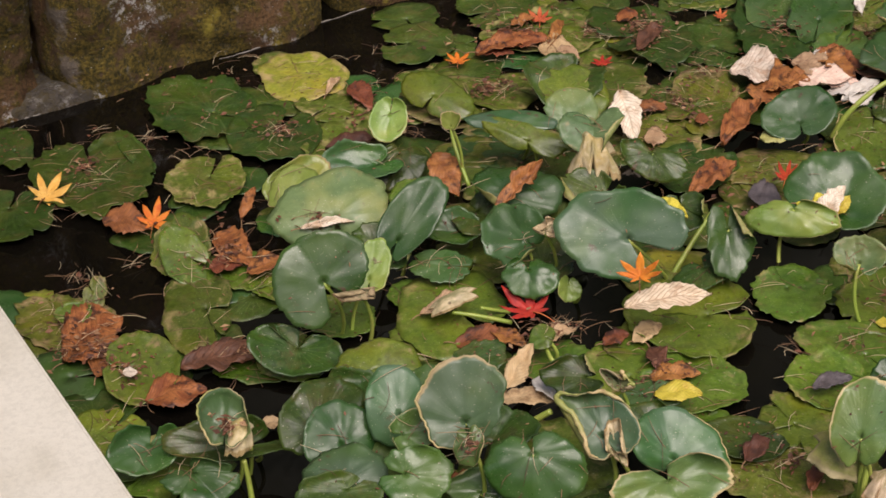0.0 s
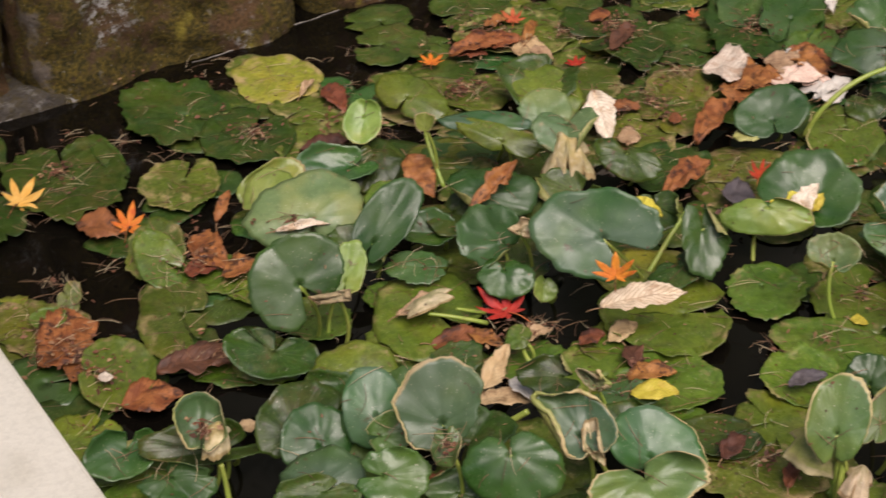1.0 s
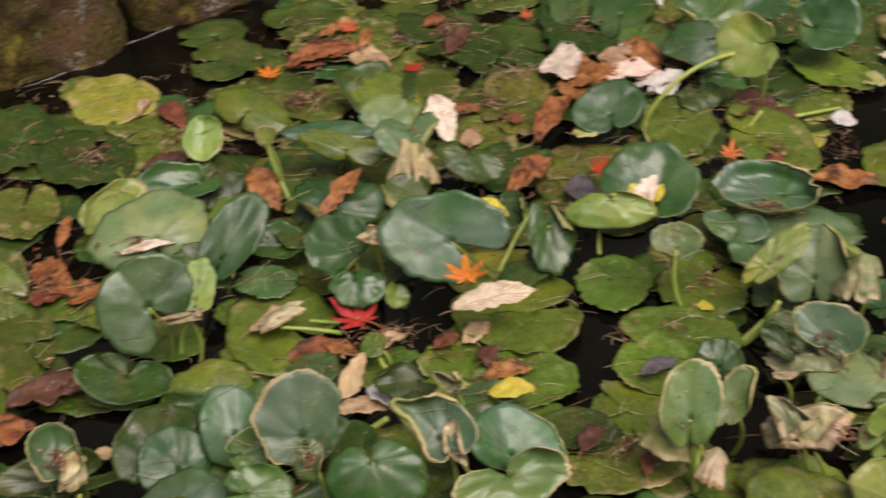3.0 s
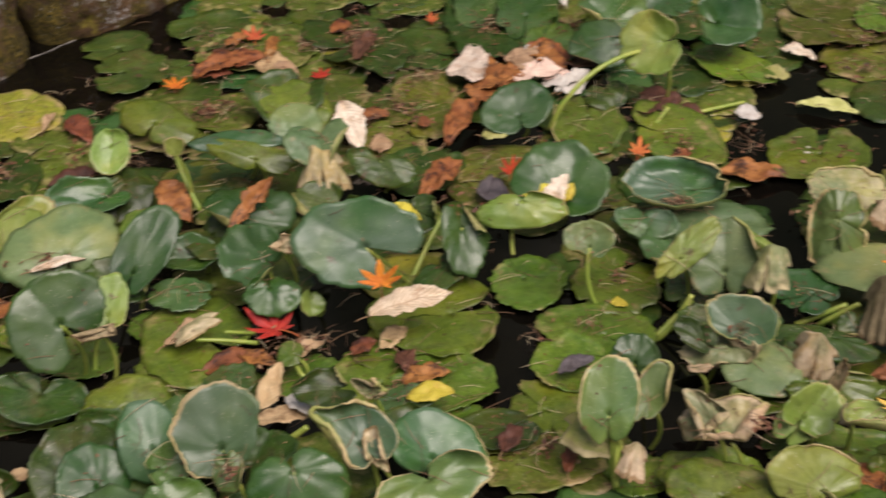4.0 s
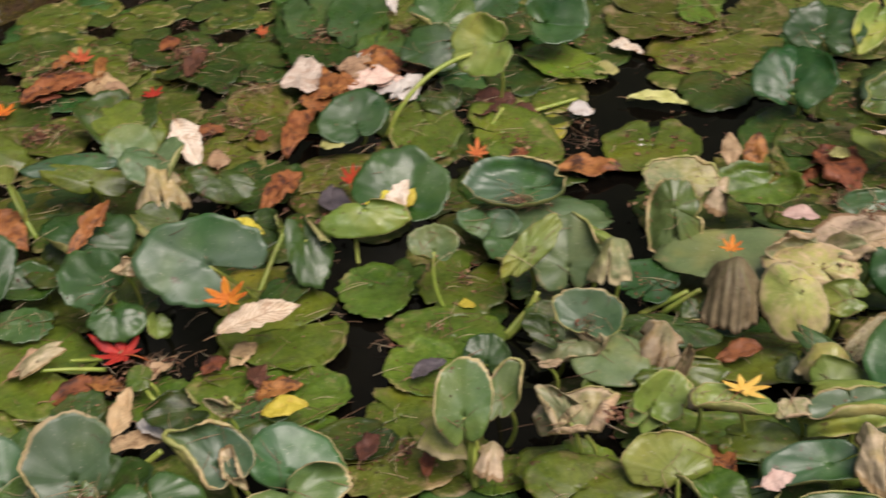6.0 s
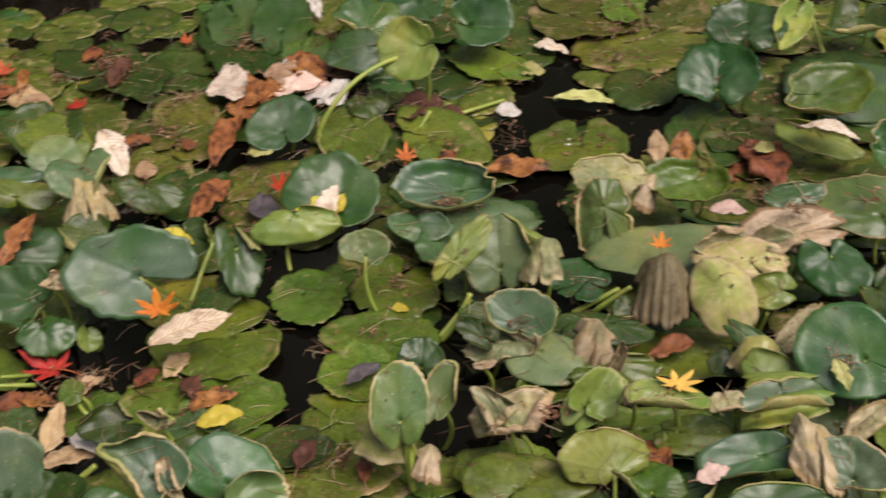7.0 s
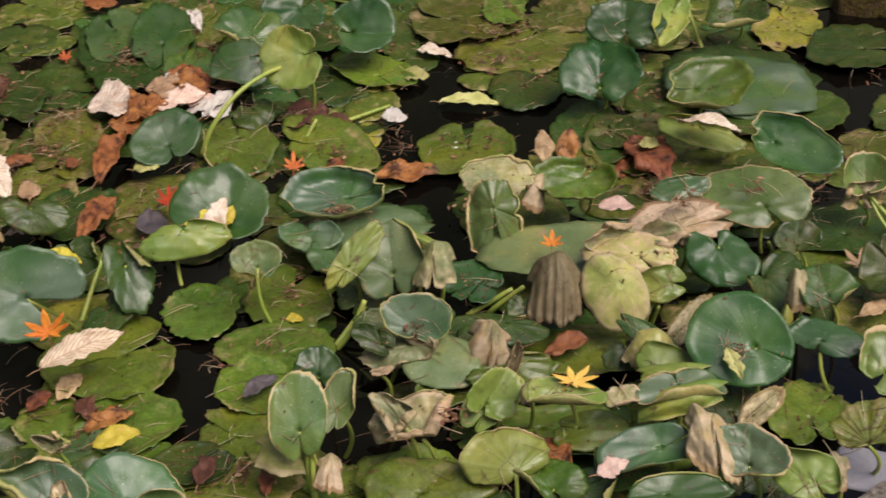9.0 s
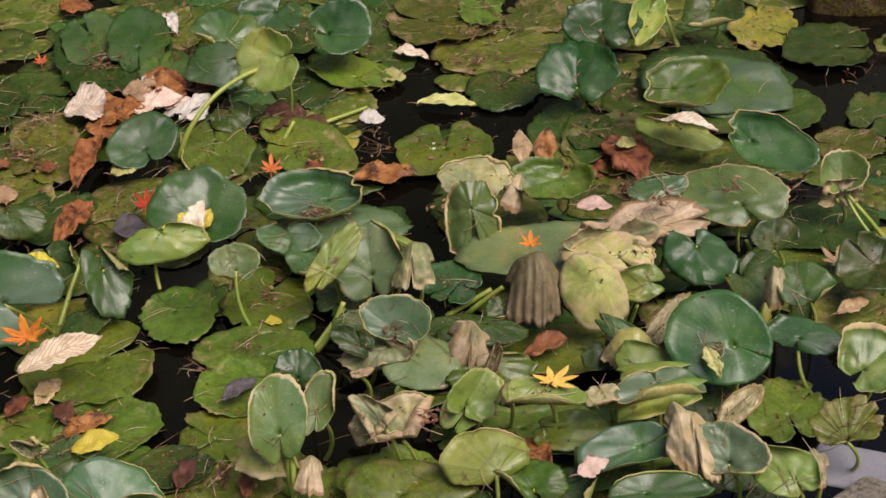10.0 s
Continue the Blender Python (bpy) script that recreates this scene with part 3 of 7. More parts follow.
def fallen(m, C, R, U, seed, arch=0.10, fold=0.14, twist=0.15, teeth=0.04, torn=0.35, words=""):
    """A fallen oval tree leaf, its midrib along R."""
    rng = random.Random(seed)
    C, R, U = Vector(C), Vector(R), Vector(U)
    nrm = R.cross(U).normalized()
    L = R.length
    off = Vector((rng.uniform(-50, 50), rng.uniform(-50, 50), 0))
    nx, ny = 26, 8
    vs, uv, fs = [], [], []
    for i in range(nx + 1):
        x = i / nx
        wd = (math.sin(math.pi * min(1, x ** 0.9)) ** 0.75) * (1.05 - 0.25 * x) if 0 < x < 1 else 0.02
        wd *= 1 + teeth * (1 if i % 2 else -1)
        for j in range(ny + 1):
            y = 2 * j / ny - 1
            e = wd * (1 + torn * (noise.noise(Vector((x * 4, 3 + (y > 0) * 9, 0)) + off) + 0.7 * noise.noise(Vector((x * 11, 5 + (y > 0) * 9, 0)) + off)))
            h = fold * abs(y) * wd + arch * (1 - (2 * x - 1) ** 2) + twist * (x - 0.5) * y * wd
            h += 0.16 * noise.noise(Vector((x * 3.2, y * 1.6, 5)) + off) + 0.09 * noise.noise(Vector((x * 8, y * 4, 5)) + off)
            bow = 0.06 * math.sin(math.pi * x)
            vs.append(R * (2 * x - 1) + U * (y * e + bow) + nrm * (h * L))
            uv.append((x, y * 0.5 + 0.5))
    w = ny + 1
    for i in range(nx):
        for j in range(ny):
            fs.append((i * w + j, (i + 1) * w + j, (i + 1) * w + j + 1, i * w + j + 1))
    ob = new("fallen_leaf")
    ob.location = C
    link_mesh("blade", vs, fs, FALLEN[m], parent=ob, uvs=uv, thick=0.0008)
    root = vs[w // 2]
    tip = root - R.normalized() * (0.22 * L + 0.006) + U.normalized() * rng.uniform(-0.006, 0.006) + nrm * rng.uniform(-0.002, 0.004)
    tv, tf = tube(arc(root, tip, nrm * 0.002, 4), [0.0011, 0.0009, 0.0008, 0.0008, 0.0010], 5)
    link_mesh("stalk", tv, tf, NEEDLE, parent=ob)
    return tagged(ob, words or FALLEN_WORDS[m] + " fallen tree leaf lying on the lily pads", "fallen leaf")


def maple(m, C, R, U, seed, lift=0.25, turn=90, words=""):
    """A fallen maple leaf with seven pointed lobes and a thin stalk; its middle lobe points at the angle turn."""
    rng = random.Random(seed)
    C, R, U = Vector(C), Vector(R), Vector(U)
    size = math.sqrt(R.length * U.length)
    nrm = R.cross(U).normalized()
    lobes = [(-128, 0.45), (-84, 0.78), (-42, 0.95), (0, 1.08), (42, 0.95), (84, 0.78), (128, 0.45)]
    out = [(-165, 0.16)]
    for k, (a, r) in enumerate(lobes):
        r *= rng.uniform(0.88, 1.08)
        a += rng.uniform(-5, 5)
        out += [(a - 16, r * 0.50), (a - 13, r * 0.62), (a - 7.5, r * 0.78), (a, r), (a + 7.5, r * 0.78), (a + 13, r * 0.62), (a + 16, r * 0.50)]
        if k < 6:
            out.append((a + 21, 0.36))
    out.append((165, 0.16))
    tips = [rng.uniform(0.4, 1.6) for _ in range(12)]
    ring = 5
    vs, uv, fs = [(0, 0, 0)], [(0, 0.5)], []
    for i in range(1, ring + 1):
        s = i / ring
        for j, (a, r) in enumerate(out):
            t = math.radians(turn + a)
            rr = r * s
            h = lift * rr * rr * tips[min(11, int((a + 170) / 29))] + 0.05 * noise.noise(Vector((rr * 4, a * 0.05, seed)))
            vs.append(R * (rr * math.cos(t)) + U * (rr * math.sin(t)) + nrm * (h * size))
            uv.append((s, 0.5 + 0.5 * a / 180))
    w = len(out)
    for j in range(w - 1):
        fs.append((0, 1 + j, 2 + j))
        for i in range(ring - 1):
            p = 1 + i * w + j
            fs.append((p, p + w, p + w + 1, p + 1))
    ob = new("maple_leaf")
    ob.location = C
    link_mesh("blade", vs, fs, FALLEN[m], parent=ob, uvs=uv, thick=0.0007)
    t = math.radians(turn + 180)
    e = R * (0.75 * math.cos(t)) + U * (0.75 * math.sin(t))
    tv, tf = tube(arc((0, 0, 0), e, nrm * 0.1 * size, 5), [0.0007] * 6, 5)
    link_mesh("stalk", tv, tf, FALLEN["coral" if m in ("red", "coral") else "brown"], parent=ob, uvs=[(0, 0)] * len(tv))
    return tagged(ob, words or FALLEN_WORDS[m] + " fallen maple leaf with pointed lobes", "maple leaf")


def litter(C, R, U, seed, needles=20, crumbs=40, length=0.05, high=0.008):
    """A drift of pine needles and leaf crumbs over an oval patch."""
    rng = random.Random(seed)
    C, R, U = Vector(C), Vector(R), Vector(U)
    for kind, n, material in (("pine_needles", needles, NEEDLE), ("leaf_crumbs", crumbs, CRUMB)):
        if not n:
            continue
        vs, fs = [], []
        for _ in range(n):
            a, r = rng.uniform(0, 6.28), abs(rng.gauss(0, 0.5))
            p = R * (r * math.cos(a)) + U * (r * math.sin(a)) + Vector((0, 0, rng.uniform(0, high)))
            d = Vector((rng.gauss(0, 1), rng.gauss(0, 1), rng.gauss(0, 0.12))).normalized()
            if kind == "pine_needles":
                ln = length * rng.uniform(0.3, 1.1)
                tv, tf = tube(arc(p - d * ln / 2, p + d * ln / 2, (rng.gauss(0, 0.003), rng.gauss(0, 0.003), rng.uniform(0, 0.004)), 3), [0.00034, 0.0004, 0.00036, 0.0002], 4)
                b = len(vs)
                vs += tv
                fs += [tuple(b + k for k in f) for f in tf]
            else:
                e = d.cross(Vector((rng.gauss(0, 0.4), rng.gauss(0, 0.4), 1))).normalized()
                l1, l2 = rng.uniform(0.002, 0.007), rng.uniform(0.0012, 0.0035)
                b = len(vs)
                vs += [p - d * l1, p - e * l2 + d * rng.uniform(-0.3, 0.3) * l1, p + d * l1, p + e * l2 + Vector((0, 0, rng.uniform(0, 0.003)))]
                fs += [(b, b + 1, b + 2, b + 3)]
        ob = link_mesh(kind, vs, fs, material, C, smooth=kind == "pine_needles", thick=0.0 if kind == "pine_needles" else 0.0006)
        tagged(ob, "scattered dry brown " + ("pine needles" if kind == "pine_needles" else "leaf crumbs and seed bits") + " on the pads", "litter", kind="stuff")


def rock(name, at, size, turn, material, seed, label, rough=0.16, cuts=50, kind="", category="stone"):
    """A rounded boulder or block from a cube, worn by noise."""
    bm = bmesh.new()
    bmesh.ops.create_cube(bm, size=2)
    bmesh.ops.subdivide_edges(bm, edges=bm.edges[:], cuts=cuts, use_grid_fill=True)
    off = Vector((seed * 3.7, seed * 1.3, seed * 7.1))
    for v in bm.verts:
        p = v.co.copy()
        e = (abs(p.x) ** 7 + abs(p.y) ** 7 + abs(p.z) ** 7) ** (1 / 7)
        p = p / e
        n = p.normalized()
        q = Vector((p.x * size[0], p.y * size[1], p.z * size[2]))
        k = noise.noise(q * 5 + off) + 0.5 * noise.noise(q * 13 + off) + 0.25 * noise.noise(q * 34 + off) + 0.12 * noise.noise(q * 80 + off)
        v.co = q + n * (k * rough * min(size))
    me = bpy.data.meshes.new(name)
    bm.to_mesh(me)
    bm.free()
    me.polygons.foreach_set("use_smooth", [True] * len(me.polygons))
    me.materials.append(material)
    ob = new(name, me)
    ob.matrix_world = pose(*at, 0, 0, turn)
    return tagged(ob, label, category, kind=kind)


POOLS = []


def pool(x, y, rx, ry, turn):
    """Keeps an oval of open water free of the lower mat."""
    POOLS.append((x, y, rx, ry, math.radians(turn)))


def in_pool(x, y, margin):
    for px, py, rx, ry, t in POOLS:
        dx, dy = x - px, y - py
        u, v = dx * math.cos(t) + dy * math.sin(t), -dx * math.sin(t) + dy * math.cos(t)
        if (u / (rx + margin)) ** 2 + (v / (ry + margin)) ** 2 < 1:
            return True
    return False


def lower_mat(m, seed, dense, words):
    """Old pads lying half under the others, wherever there is no open water: too many to count."""
    rng = random.Random(seed)
    av, af, au = [], [], []
    y = 1.12
    while y < 3.1:
        x = -1.0
        while x < 2.6:
            px, py = x + rng.uniform(-0.05, 0.05), y + rng.uniform(-0.05, 0.05)
            x += 0.105
            far = math.hypot(px, py)
            keep = rng.random() < (dense if far > 2.1 else dense * 0.6)
            r, an = rng.uniform(0.04, 0.085), rng.uniform(0, 6.28)
            beyond = (px + 0.723) * -0.58 + (py - 2.442) * 0.81 > -0.07
            edge = 0.35 * noise.noise(Vector((px * 1.6, py * 1.6, 3.0)))
            outside = math.hypot(px - 0.75, (py - 2.0) * 1.15) > 1.45 + edge
            if beyond or outside or not keep or in_pool(px, py, 0.045):
                continue
            R, U = Vector((math.cos(an), math.sin(an), 0)) * r, Vector((-math.sin(an), math.cos(an), 0)) * r * rng.uniform(0.8, 1.1)
            vs, fs, uv, _ = blade(None, R, U, rng.randrange(10 ** 6), notch=rng.uniform(0, 360), gap=rng.uniform(0.02, 0.12), wave=0.015, crumple=0.02,
                                  ragged=rng.uniform(0.05, 0.12), slits=rng.choice((0, 1, 2)), rings=5, segs=48)
            R.z, U.z = rng.gauss(0, 0.02) * r, rng.gauss(0, 0.02) * r
            at = Vector((px, py, rng.uniform(0.001, 0.005)))
            if far < 2.38:
                ob = link_mesh("lily_pad", vs, fs, LEAF[m], at, uvs=uv, thick=0.0011)
                tagged(ob, LEAF_WORDS[m] + words, "lily pad", "water lily leaves of the pond")
                continue
            b = len(av)
            av += [at + q for q in vs]
            af += [tuple(b + k for k in f) for f in fs]
            au += uv
        y += 0.105
    if av:
        ob = link_mesh("old_lily_pads", av, af, LEAF[m], uvs=au, thick=0.0011)
        tagged(ob, "far " + LEAF_WORDS[m] + " lily pads crowded on the water", "lily pad", kind="stuff")


def crumb_drifts(seed, n):
    """Small drifts of rotting leaf bits over the far mat."""
    rng = random.Random(seed)
    vs, fs = [], []
    while n:
        a, far = rng.uniform(-0.3, 0.78), rng.uniform(2.0, 2.95)
        c = Vector((far * math.sin(a), far * math.cos(a), 0.012))
        if (c.x + 0.723) * -0.58 + (c.y - 2.442) * 0.81 > -0.05 or in_pool(c.x, c.y, 0.02):
            continue
        n -= 1
        wide = rng.uniform(0.02, 0.06)
        for _ in range(rng.randrange(8, 34)):
            p = c + Vector((rng.gauss(0, wide), rng.gauss(0, wide * 0.7), rng.uniform(0, 0.006)))
            d = Vector((rng.gauss(0, 1), rng.gauss(0, 1), rng.gauss(0, 0.15))).normalized()
            e = d.cross(Vector((rng.gauss(0, 0.4), rng.gauss(0, 0.4), 1))).normalized()
            l1, l2 = rng.uniform(0.002, 0.008), rng.uniform(0.0012, 0.004)
            b = len(vs)
            vs += [p - d * l1, p - e * l2 + d * rng.uniform(-0.3, 0.3) * l1, p + d * l1, p + e * l2 + Vector((0, 0, rng.uniform(0, 0.003)))]
            fs += [(b, b + 1, b + 2, b + 3)]
    tagged(link_mesh("leaf_crumbs", vs, fs, CRUMB, smooth=False, thick=0.0006), "drifts of rotting brown leaf bits on the old pads", "litter", kind="stuff")


def strewn(seed, n):
    """Pine needles strewn singly over the whole mat."""
    rng = random.Random(seed)
    vs, fs = [], []
    while n:
        a, far = rng.uniform(-0.3, 0.78), 1.4 + 1.6 * rng.random() ** 0.7
        p = Vector((far * math.sin(a), far * math.cos(a), rng.uniform(0.012, 0.018)))
        if (p.x + 0.723) * -0.58 + (p.y - 2.442) * 0.81 > -0.03 or in_pool(p.x, p.y, 0.0):
            continue
        n -= 1
        d = Vector((rng.gauss(0, 1), rng.gauss(0, 1), rng.gauss(0, 0.1))).normalized()
        for k in range(rng.choice((1, 1, 2))):
            d2 = (d + Vector((rng.gauss(0, 0.2), rng.gauss(0, 0.2), 0))).normalized()
            ln = rng.uniform(0.012, 0.055)
            tv, tf = tube(arc(p, p + d2 * ln, (rng.gauss(0, 0.004), rng.gauss(0, 0.004), 0.003), 3), [0.00034, 0.0004, 0.00036, 0.0002], 4)
            b = len(vs)
            vs += tv
            fs += [tuple(b + q for q in f) for f in tf]
    tagged(link_mesh("pine_needles", vs, fs, NEEDLE), "single dry pine needles strewn over the lily pads", "litter", kind="stuff")


# ---- the pond ----
w = 40
vs = [(x, y, 0) for x in (-w, w) for y in (-w, w)]
tagged(link_mesh("water", vs, [(0, 2, 3, 1)], WATER, smooth=False), "still dark pond water between the lily pads", "water", kind="structure")

# ---- open water ----
pool(-0.650, 2.427, 0.153, 0.058, -7)
pool(-0.737, 2.563, 0.086, 0.129, -7)
pool(-0.179, 2.719, 0.137, 0.082, -7)
pool(-0.080, 2.579, 0.063, 0.025, -7)
pool(-0.610, 1.972, 0.144, 0.077, -6)
pool(-0.448, 1.855, 0.046, 0.095, -5)
pool(-0.463, 2.290, 0.029, 0.141, -6)
pool(-0.290, 2.281, 0.053, 0.031, -6)
pool(0.203, 1.736, 0.050, 0.064, -5)
pool(-0.071, 1.762, 0.020, 0.079, -5)
pool(-0.119, 1.766, 0.044, 0.043, -5)
pool(-0.227, 1.490, 0.021, 0.075, -5)
pool(0.418, 1.605, 0.040, 0.084, -5)
pool(0.496, 2.202, 0.064, 0.050, -6)
pool(0.067, 2.854, 0.034, 0.089, -8)
pool(-0.554, 2.449, 0.062, 0.095, -7)
pool(0.983, 2.090, 0.044, 0.164, -34)
pool(1.156, 2.268, 0.031, 0.112, -34)
pool(1.178, 2.023, 0.111, 0.054, -34)
pool(0.907, 1.845, 0.040, 0.118, -33)
pool(1.736, 1.846, 0.088, 0.120, -34)
pool(0.452, 1.657, 0.039, 0.089, -32)
pool(0.559, 2.204, 0.062, 0.050, -33)
pool(1.153, 1.370, 0.023, 0.043, -33)
pool(1.147, 1.795, 0.022, 0.018, -33)
pool(1.049, 1.012, 0.030, 0.042, -32)
pool(1.935, 2.042, 0.095, 0.055, -35)
pool(0.717, 1.199, 0.027, 0.021, -32)
pool(0.546, 1.374, 0.014, 0.068, -32)
pool(0.705, 1.726, 0.025, 0.078, -33)
pool(2.006, 2.060, 0.059, 0.086, -35)
pool(0.641, 1.599, 0.023, 0.041, -32)
pool(0.559, 1.385, 0.014, 0.051, -32)
pool(0.770, 1.293, 0.025, 0.017, -32)
pool(1.160, 1.158, 0.032, 0.031, -32)
pool(1.111, 1.211, 0.033, 0.038, -32)
lower_mat("g", 11, 0.6, " old lily pad lying half under others")
lower_mat("o", 12, 0.6, " old lily pad lying half under others")
lower_mat("t", 13, 0.16, " lily pad lying low among older ones")
lower_mat("y", 14, 0.05, " old lily pad lying low among others")

# ---- the floating pads by the mossy wall ----
pad('g', (-0.4141, 2.4281, 0.01), (0.1087, -0.0128, 0), (-0.0143, 0.133, 0), 101, notch=-20, gap=0.06)
pad('y', (-0.2402, 2.5435, 0.01), (0.0875, -0.0108, 0), (-0.0054, 0.1065, 0), 102)
pad('g', (-0.0285, 2.6619, 0.01), (0.0803, -0.0103, 0), (0.0013, 0.0987, 0), 103, notch=185)
pad('g', (-0.5647, 2.1968, 0.012), (0.1074, -0.0117, 0), (-0.0235, 0.1407, 0), 104, notch=100, gap=0.05)
pad('g', (-0.7254, 2.3187, 0.009), (0.0395, -0.0044, 0), (-0.0179, 0.084, 0), 105)
pad('g', (-0.6864, 2.0924, 0.008), (0.0868, -0.009, 0), (-0.0194, 0.09, 0), 106)
pad('g', (-0.2766, 2.3157, 0.012), (0.0834, -0.0095, 0), (-0.0078, 0.1176, 0), 107, notch=60)
pad('o', (-0.3759, 2.1593, 0.011), (0.0647, -0.007, 0), (-0.0098, 0.0944, 0), 108)
pad('o', (-0.1742, 2.4173, 0.009), (0.0749, -0.0089, 0), (-0.0021, 0.0671, 0), 109)
pad('o', (0.0498, 2.4139, 0.013), (0.1285, -0.0154, 0), (0.004, 0.1006, 0), 110, notch=-60)
pad('o', (-0.136, 2.2502, 0.007), (0.0945, -0.0106, 0), (-0.0023, 0.1103, 0), 111)
pad('g', (-0.0792, 2.1911, 0.009), (0.0739, -0.0082, 0), (-0.0002, 0.1061, 0), 112)
pad('g', (0.1315, 2.7973, 0.008), (0.0885, -0.0119, 0), (0.0057, 0.0982, 0), 113)
pad('o', (0.2109, 2.6797, 0.007), (0.1173, -0.0153, 0), (0.0098, 0.118, 0), 114)
pad('o', (0.2918, 2.445, 0.008), (0.099, -0.012, 0), (0.0118, 0.1024, 0), 115)
pad('o', (0.4615, 2.3534, 0.012), (0.0716, -0.0085, 0), (0.0242, 0.1399, 0), 116)
pad('g', (0.3971, 2.6247, 0.016), (0.1019, -0.0715, 0), (0.0283, 0.1233, 0), 117, notch=-150, wave=0.05)
pad('g', (0.6766, 2.6425, 0.014), (0.1216, -0.016, 0), (0.0387, 0.174, 0), 118)
pad('g', (0.5075, 2.5874, 0.008), (0.077, -0.0098, 0), (0.0174, 0.0993, 0), 119)
pad('o', (0.3688, 2.2214, 0.008), (0.0734, -0.0083, 0), (0.0132, 0.0885, 0), 120)
pad('g', (0.4075, 2.1186, 0.009), (0.0752, -0.0082, 0), (0.0139, 0.0825, 0), 121)
pad('o', (0.4965, 2.1125, 0.007), (0.0528, -0.0058, 0), (0.0109, 0.0547, 0), 122)
pad('o', (0.8219, 2.7071, 0.007), (0.063, -0.0085, 0), (0.0277, 0.1066, 0), 123)
pad('o', (-0.3498, 1.7932, 0.011), (0.0532, -0.005, 0), (-0.0118, 0.1082, 0), 124, notch=0, gap=0.05)
pad('h', (-0.226, 1.8531, 0.007), (0.0617, -0.006, 0), (-0.0035, 0.0603, 0), 126)
pad('h', (-0.2947, 1.8917, 0.006), (0.0586, -0.0057, 0), (-0.0052, 0.0621, 0), 127)
pad('h', (0.0042, 1.754, 0.012), (0.0783, -0.0074, 0), (0.0036, 0.1154, 0), 128, notch=-30)
pad('h', (0.3337, 1.705, 0.013), (0.0985, -0.0092, 0), (0.0174, 0.1042, 0), 129, notch=10, gap=0.1, ragged=0.06)
pad('h', (0.2905, 1.6483, 0.009), (0.0817, -0.0074, 0), (0.0117, 0.0768, 0), 130)
pad('h', (0.4794, 1.7528, 0.009), (0.0596, -0.0057, 0), (0.0158, 0.0711, 0), 131)
pad('h', (0.2229, 1.5898, 0.01), (0.0544, -0.0048, 0), (0.0101, 0.0792, 0), 132)
pad('h', (0.309, 1.5566, 0.011), (0.0713, -0.0063, 0), (0.0119, 0.071, 0), 133)
pad('h', (0.298, 1.4691, 0.008), (0.0549, -0.0046, 0), (0.0074, 0.0438, 0), 134)
pad('h', (-0.2071, 1.6673, 0.011), (0.0572, -0.0052, 0), (-0.0034, 0.0618, 0), 135)
pad('o', (-0.5394, 1.7801, 0.008), (0.0768, -0.0072, 0), (-0.0131, 0.0712, 0), 136, ragged=0.12)
pad('h', (-0.3469, 1.4466, 0.008), (0.0801, -0.0065, 0), (-0.0087, 0.0697, 0), 138)
pad('h', (-0.4347, 1.5207, 0.007), (0.0542, -0.0045, 0), (-0.01, 0.063, 0), 139)
pad('h', (-0.0546, 1.807, 0.007), (0.0281, -0.0027, 0), (0.0003, 0.0363, 0), 140)
pad('h', (-0.2593, 1.6493, 0.007), (0.0569, -0.0051, 0), (-0.003, 0.0384, 0), 141)
pad('h', (-0.1497, 1.7605, 0.006), (0.0554, -0.0052, 0), (-0.0017, 0.056, 0), 142)
pad('h', (-0.0246, 1.7078, 0.006), (0.0539, -0.005, 0), (0.0012, 0.0604, 0), 143)
pad('o', (0.3845, 1.3859, 0.009), (0.0856, -0.007, 0), (0.0164, 0.0761, 0), 144)
pad('h', (0.4321, 1.4775, 0.01), (0.0548, -0.0047, 0), (0.0126, 0.0552, 0), 145)
pad('h', (0.138, 1.6264, 0.007), (0.0518, -0.0046, 0), (0.0051, 0.0565, 0), 146)
pad('o', (-0.4954, 1.8131, 0.029), (0.0149, 0.0013, -0.009), (0.009, 0.0238, 0.017), 147)
pad('h', (-0.52, 1.7759, 0.024), (0.0261, 0.0064, -0.0002), (-0.006, 0.0222, 0.0041), 148)
pad('t', (0.6657, 2.723, 0.024), (0.0572, -0.0313, -0.003), (0.0334, 0.0953, 0.0177), 149, notch=120)
pad('t', (0.7314, 2.6444, 0.034), (0.0575, -0.0311, -0.0031), (0.0398, 0.1043, 0.0236), 150, notch=-90, gap=0.04)
pad('h', (1.3543, 2.425, 0.019), (0.041, -0.0285, 0), (0.0348, 0.0604, 0), 151)
pad('t', (0.7398, 2.5025, 0.019), (0.0484, -0.0329, 0), (0.0298, 0.0815, 0), 152)

# ---- the standing leaves by the mossy wall ----
pad('l', (-0.219, 2.0505, 0.0625), (0.0487, 0.0317, 0.0059), (-0.014, 0.0246, 0.0237), 154, notch=-60, curls=((100,0.5,0.3),))
pad('o', (-0.3891, 1.9383, 0.024), (0.0369, -0.0326, -0.0105), (0.0253, 0.0572, 0.0137), 157, notch=-60, gap=0.1)
pad('g', (-0.2019, 1.6241, 0.04), (0.0603, -0.0063, -0.0154), (0.0062, 0.036, 0.0136), 162, notch=80, fold=0.3)
pad('t', (-0.1343, 1.4187, 0.0688), (0.043, 0.0091, -0.0102), (0.0014, 0.0332, 0.0294), 164, notch=-70, fold=0.1)
pad('r', (-0.0461, 1.3776, 0.1), (0.0304, 0.0136, 0.0011), (-0.0075, 0.0178, 0.0162), 166, notch=170, cup=0.2)
pad('r', (0.0182, 1.3008, 0.1375), (0.0203, -0.0008, -0.0007), (0.0013, 0.0135, 0.0193), 168, notch=100, curls=((-20,0.3,0.3),))
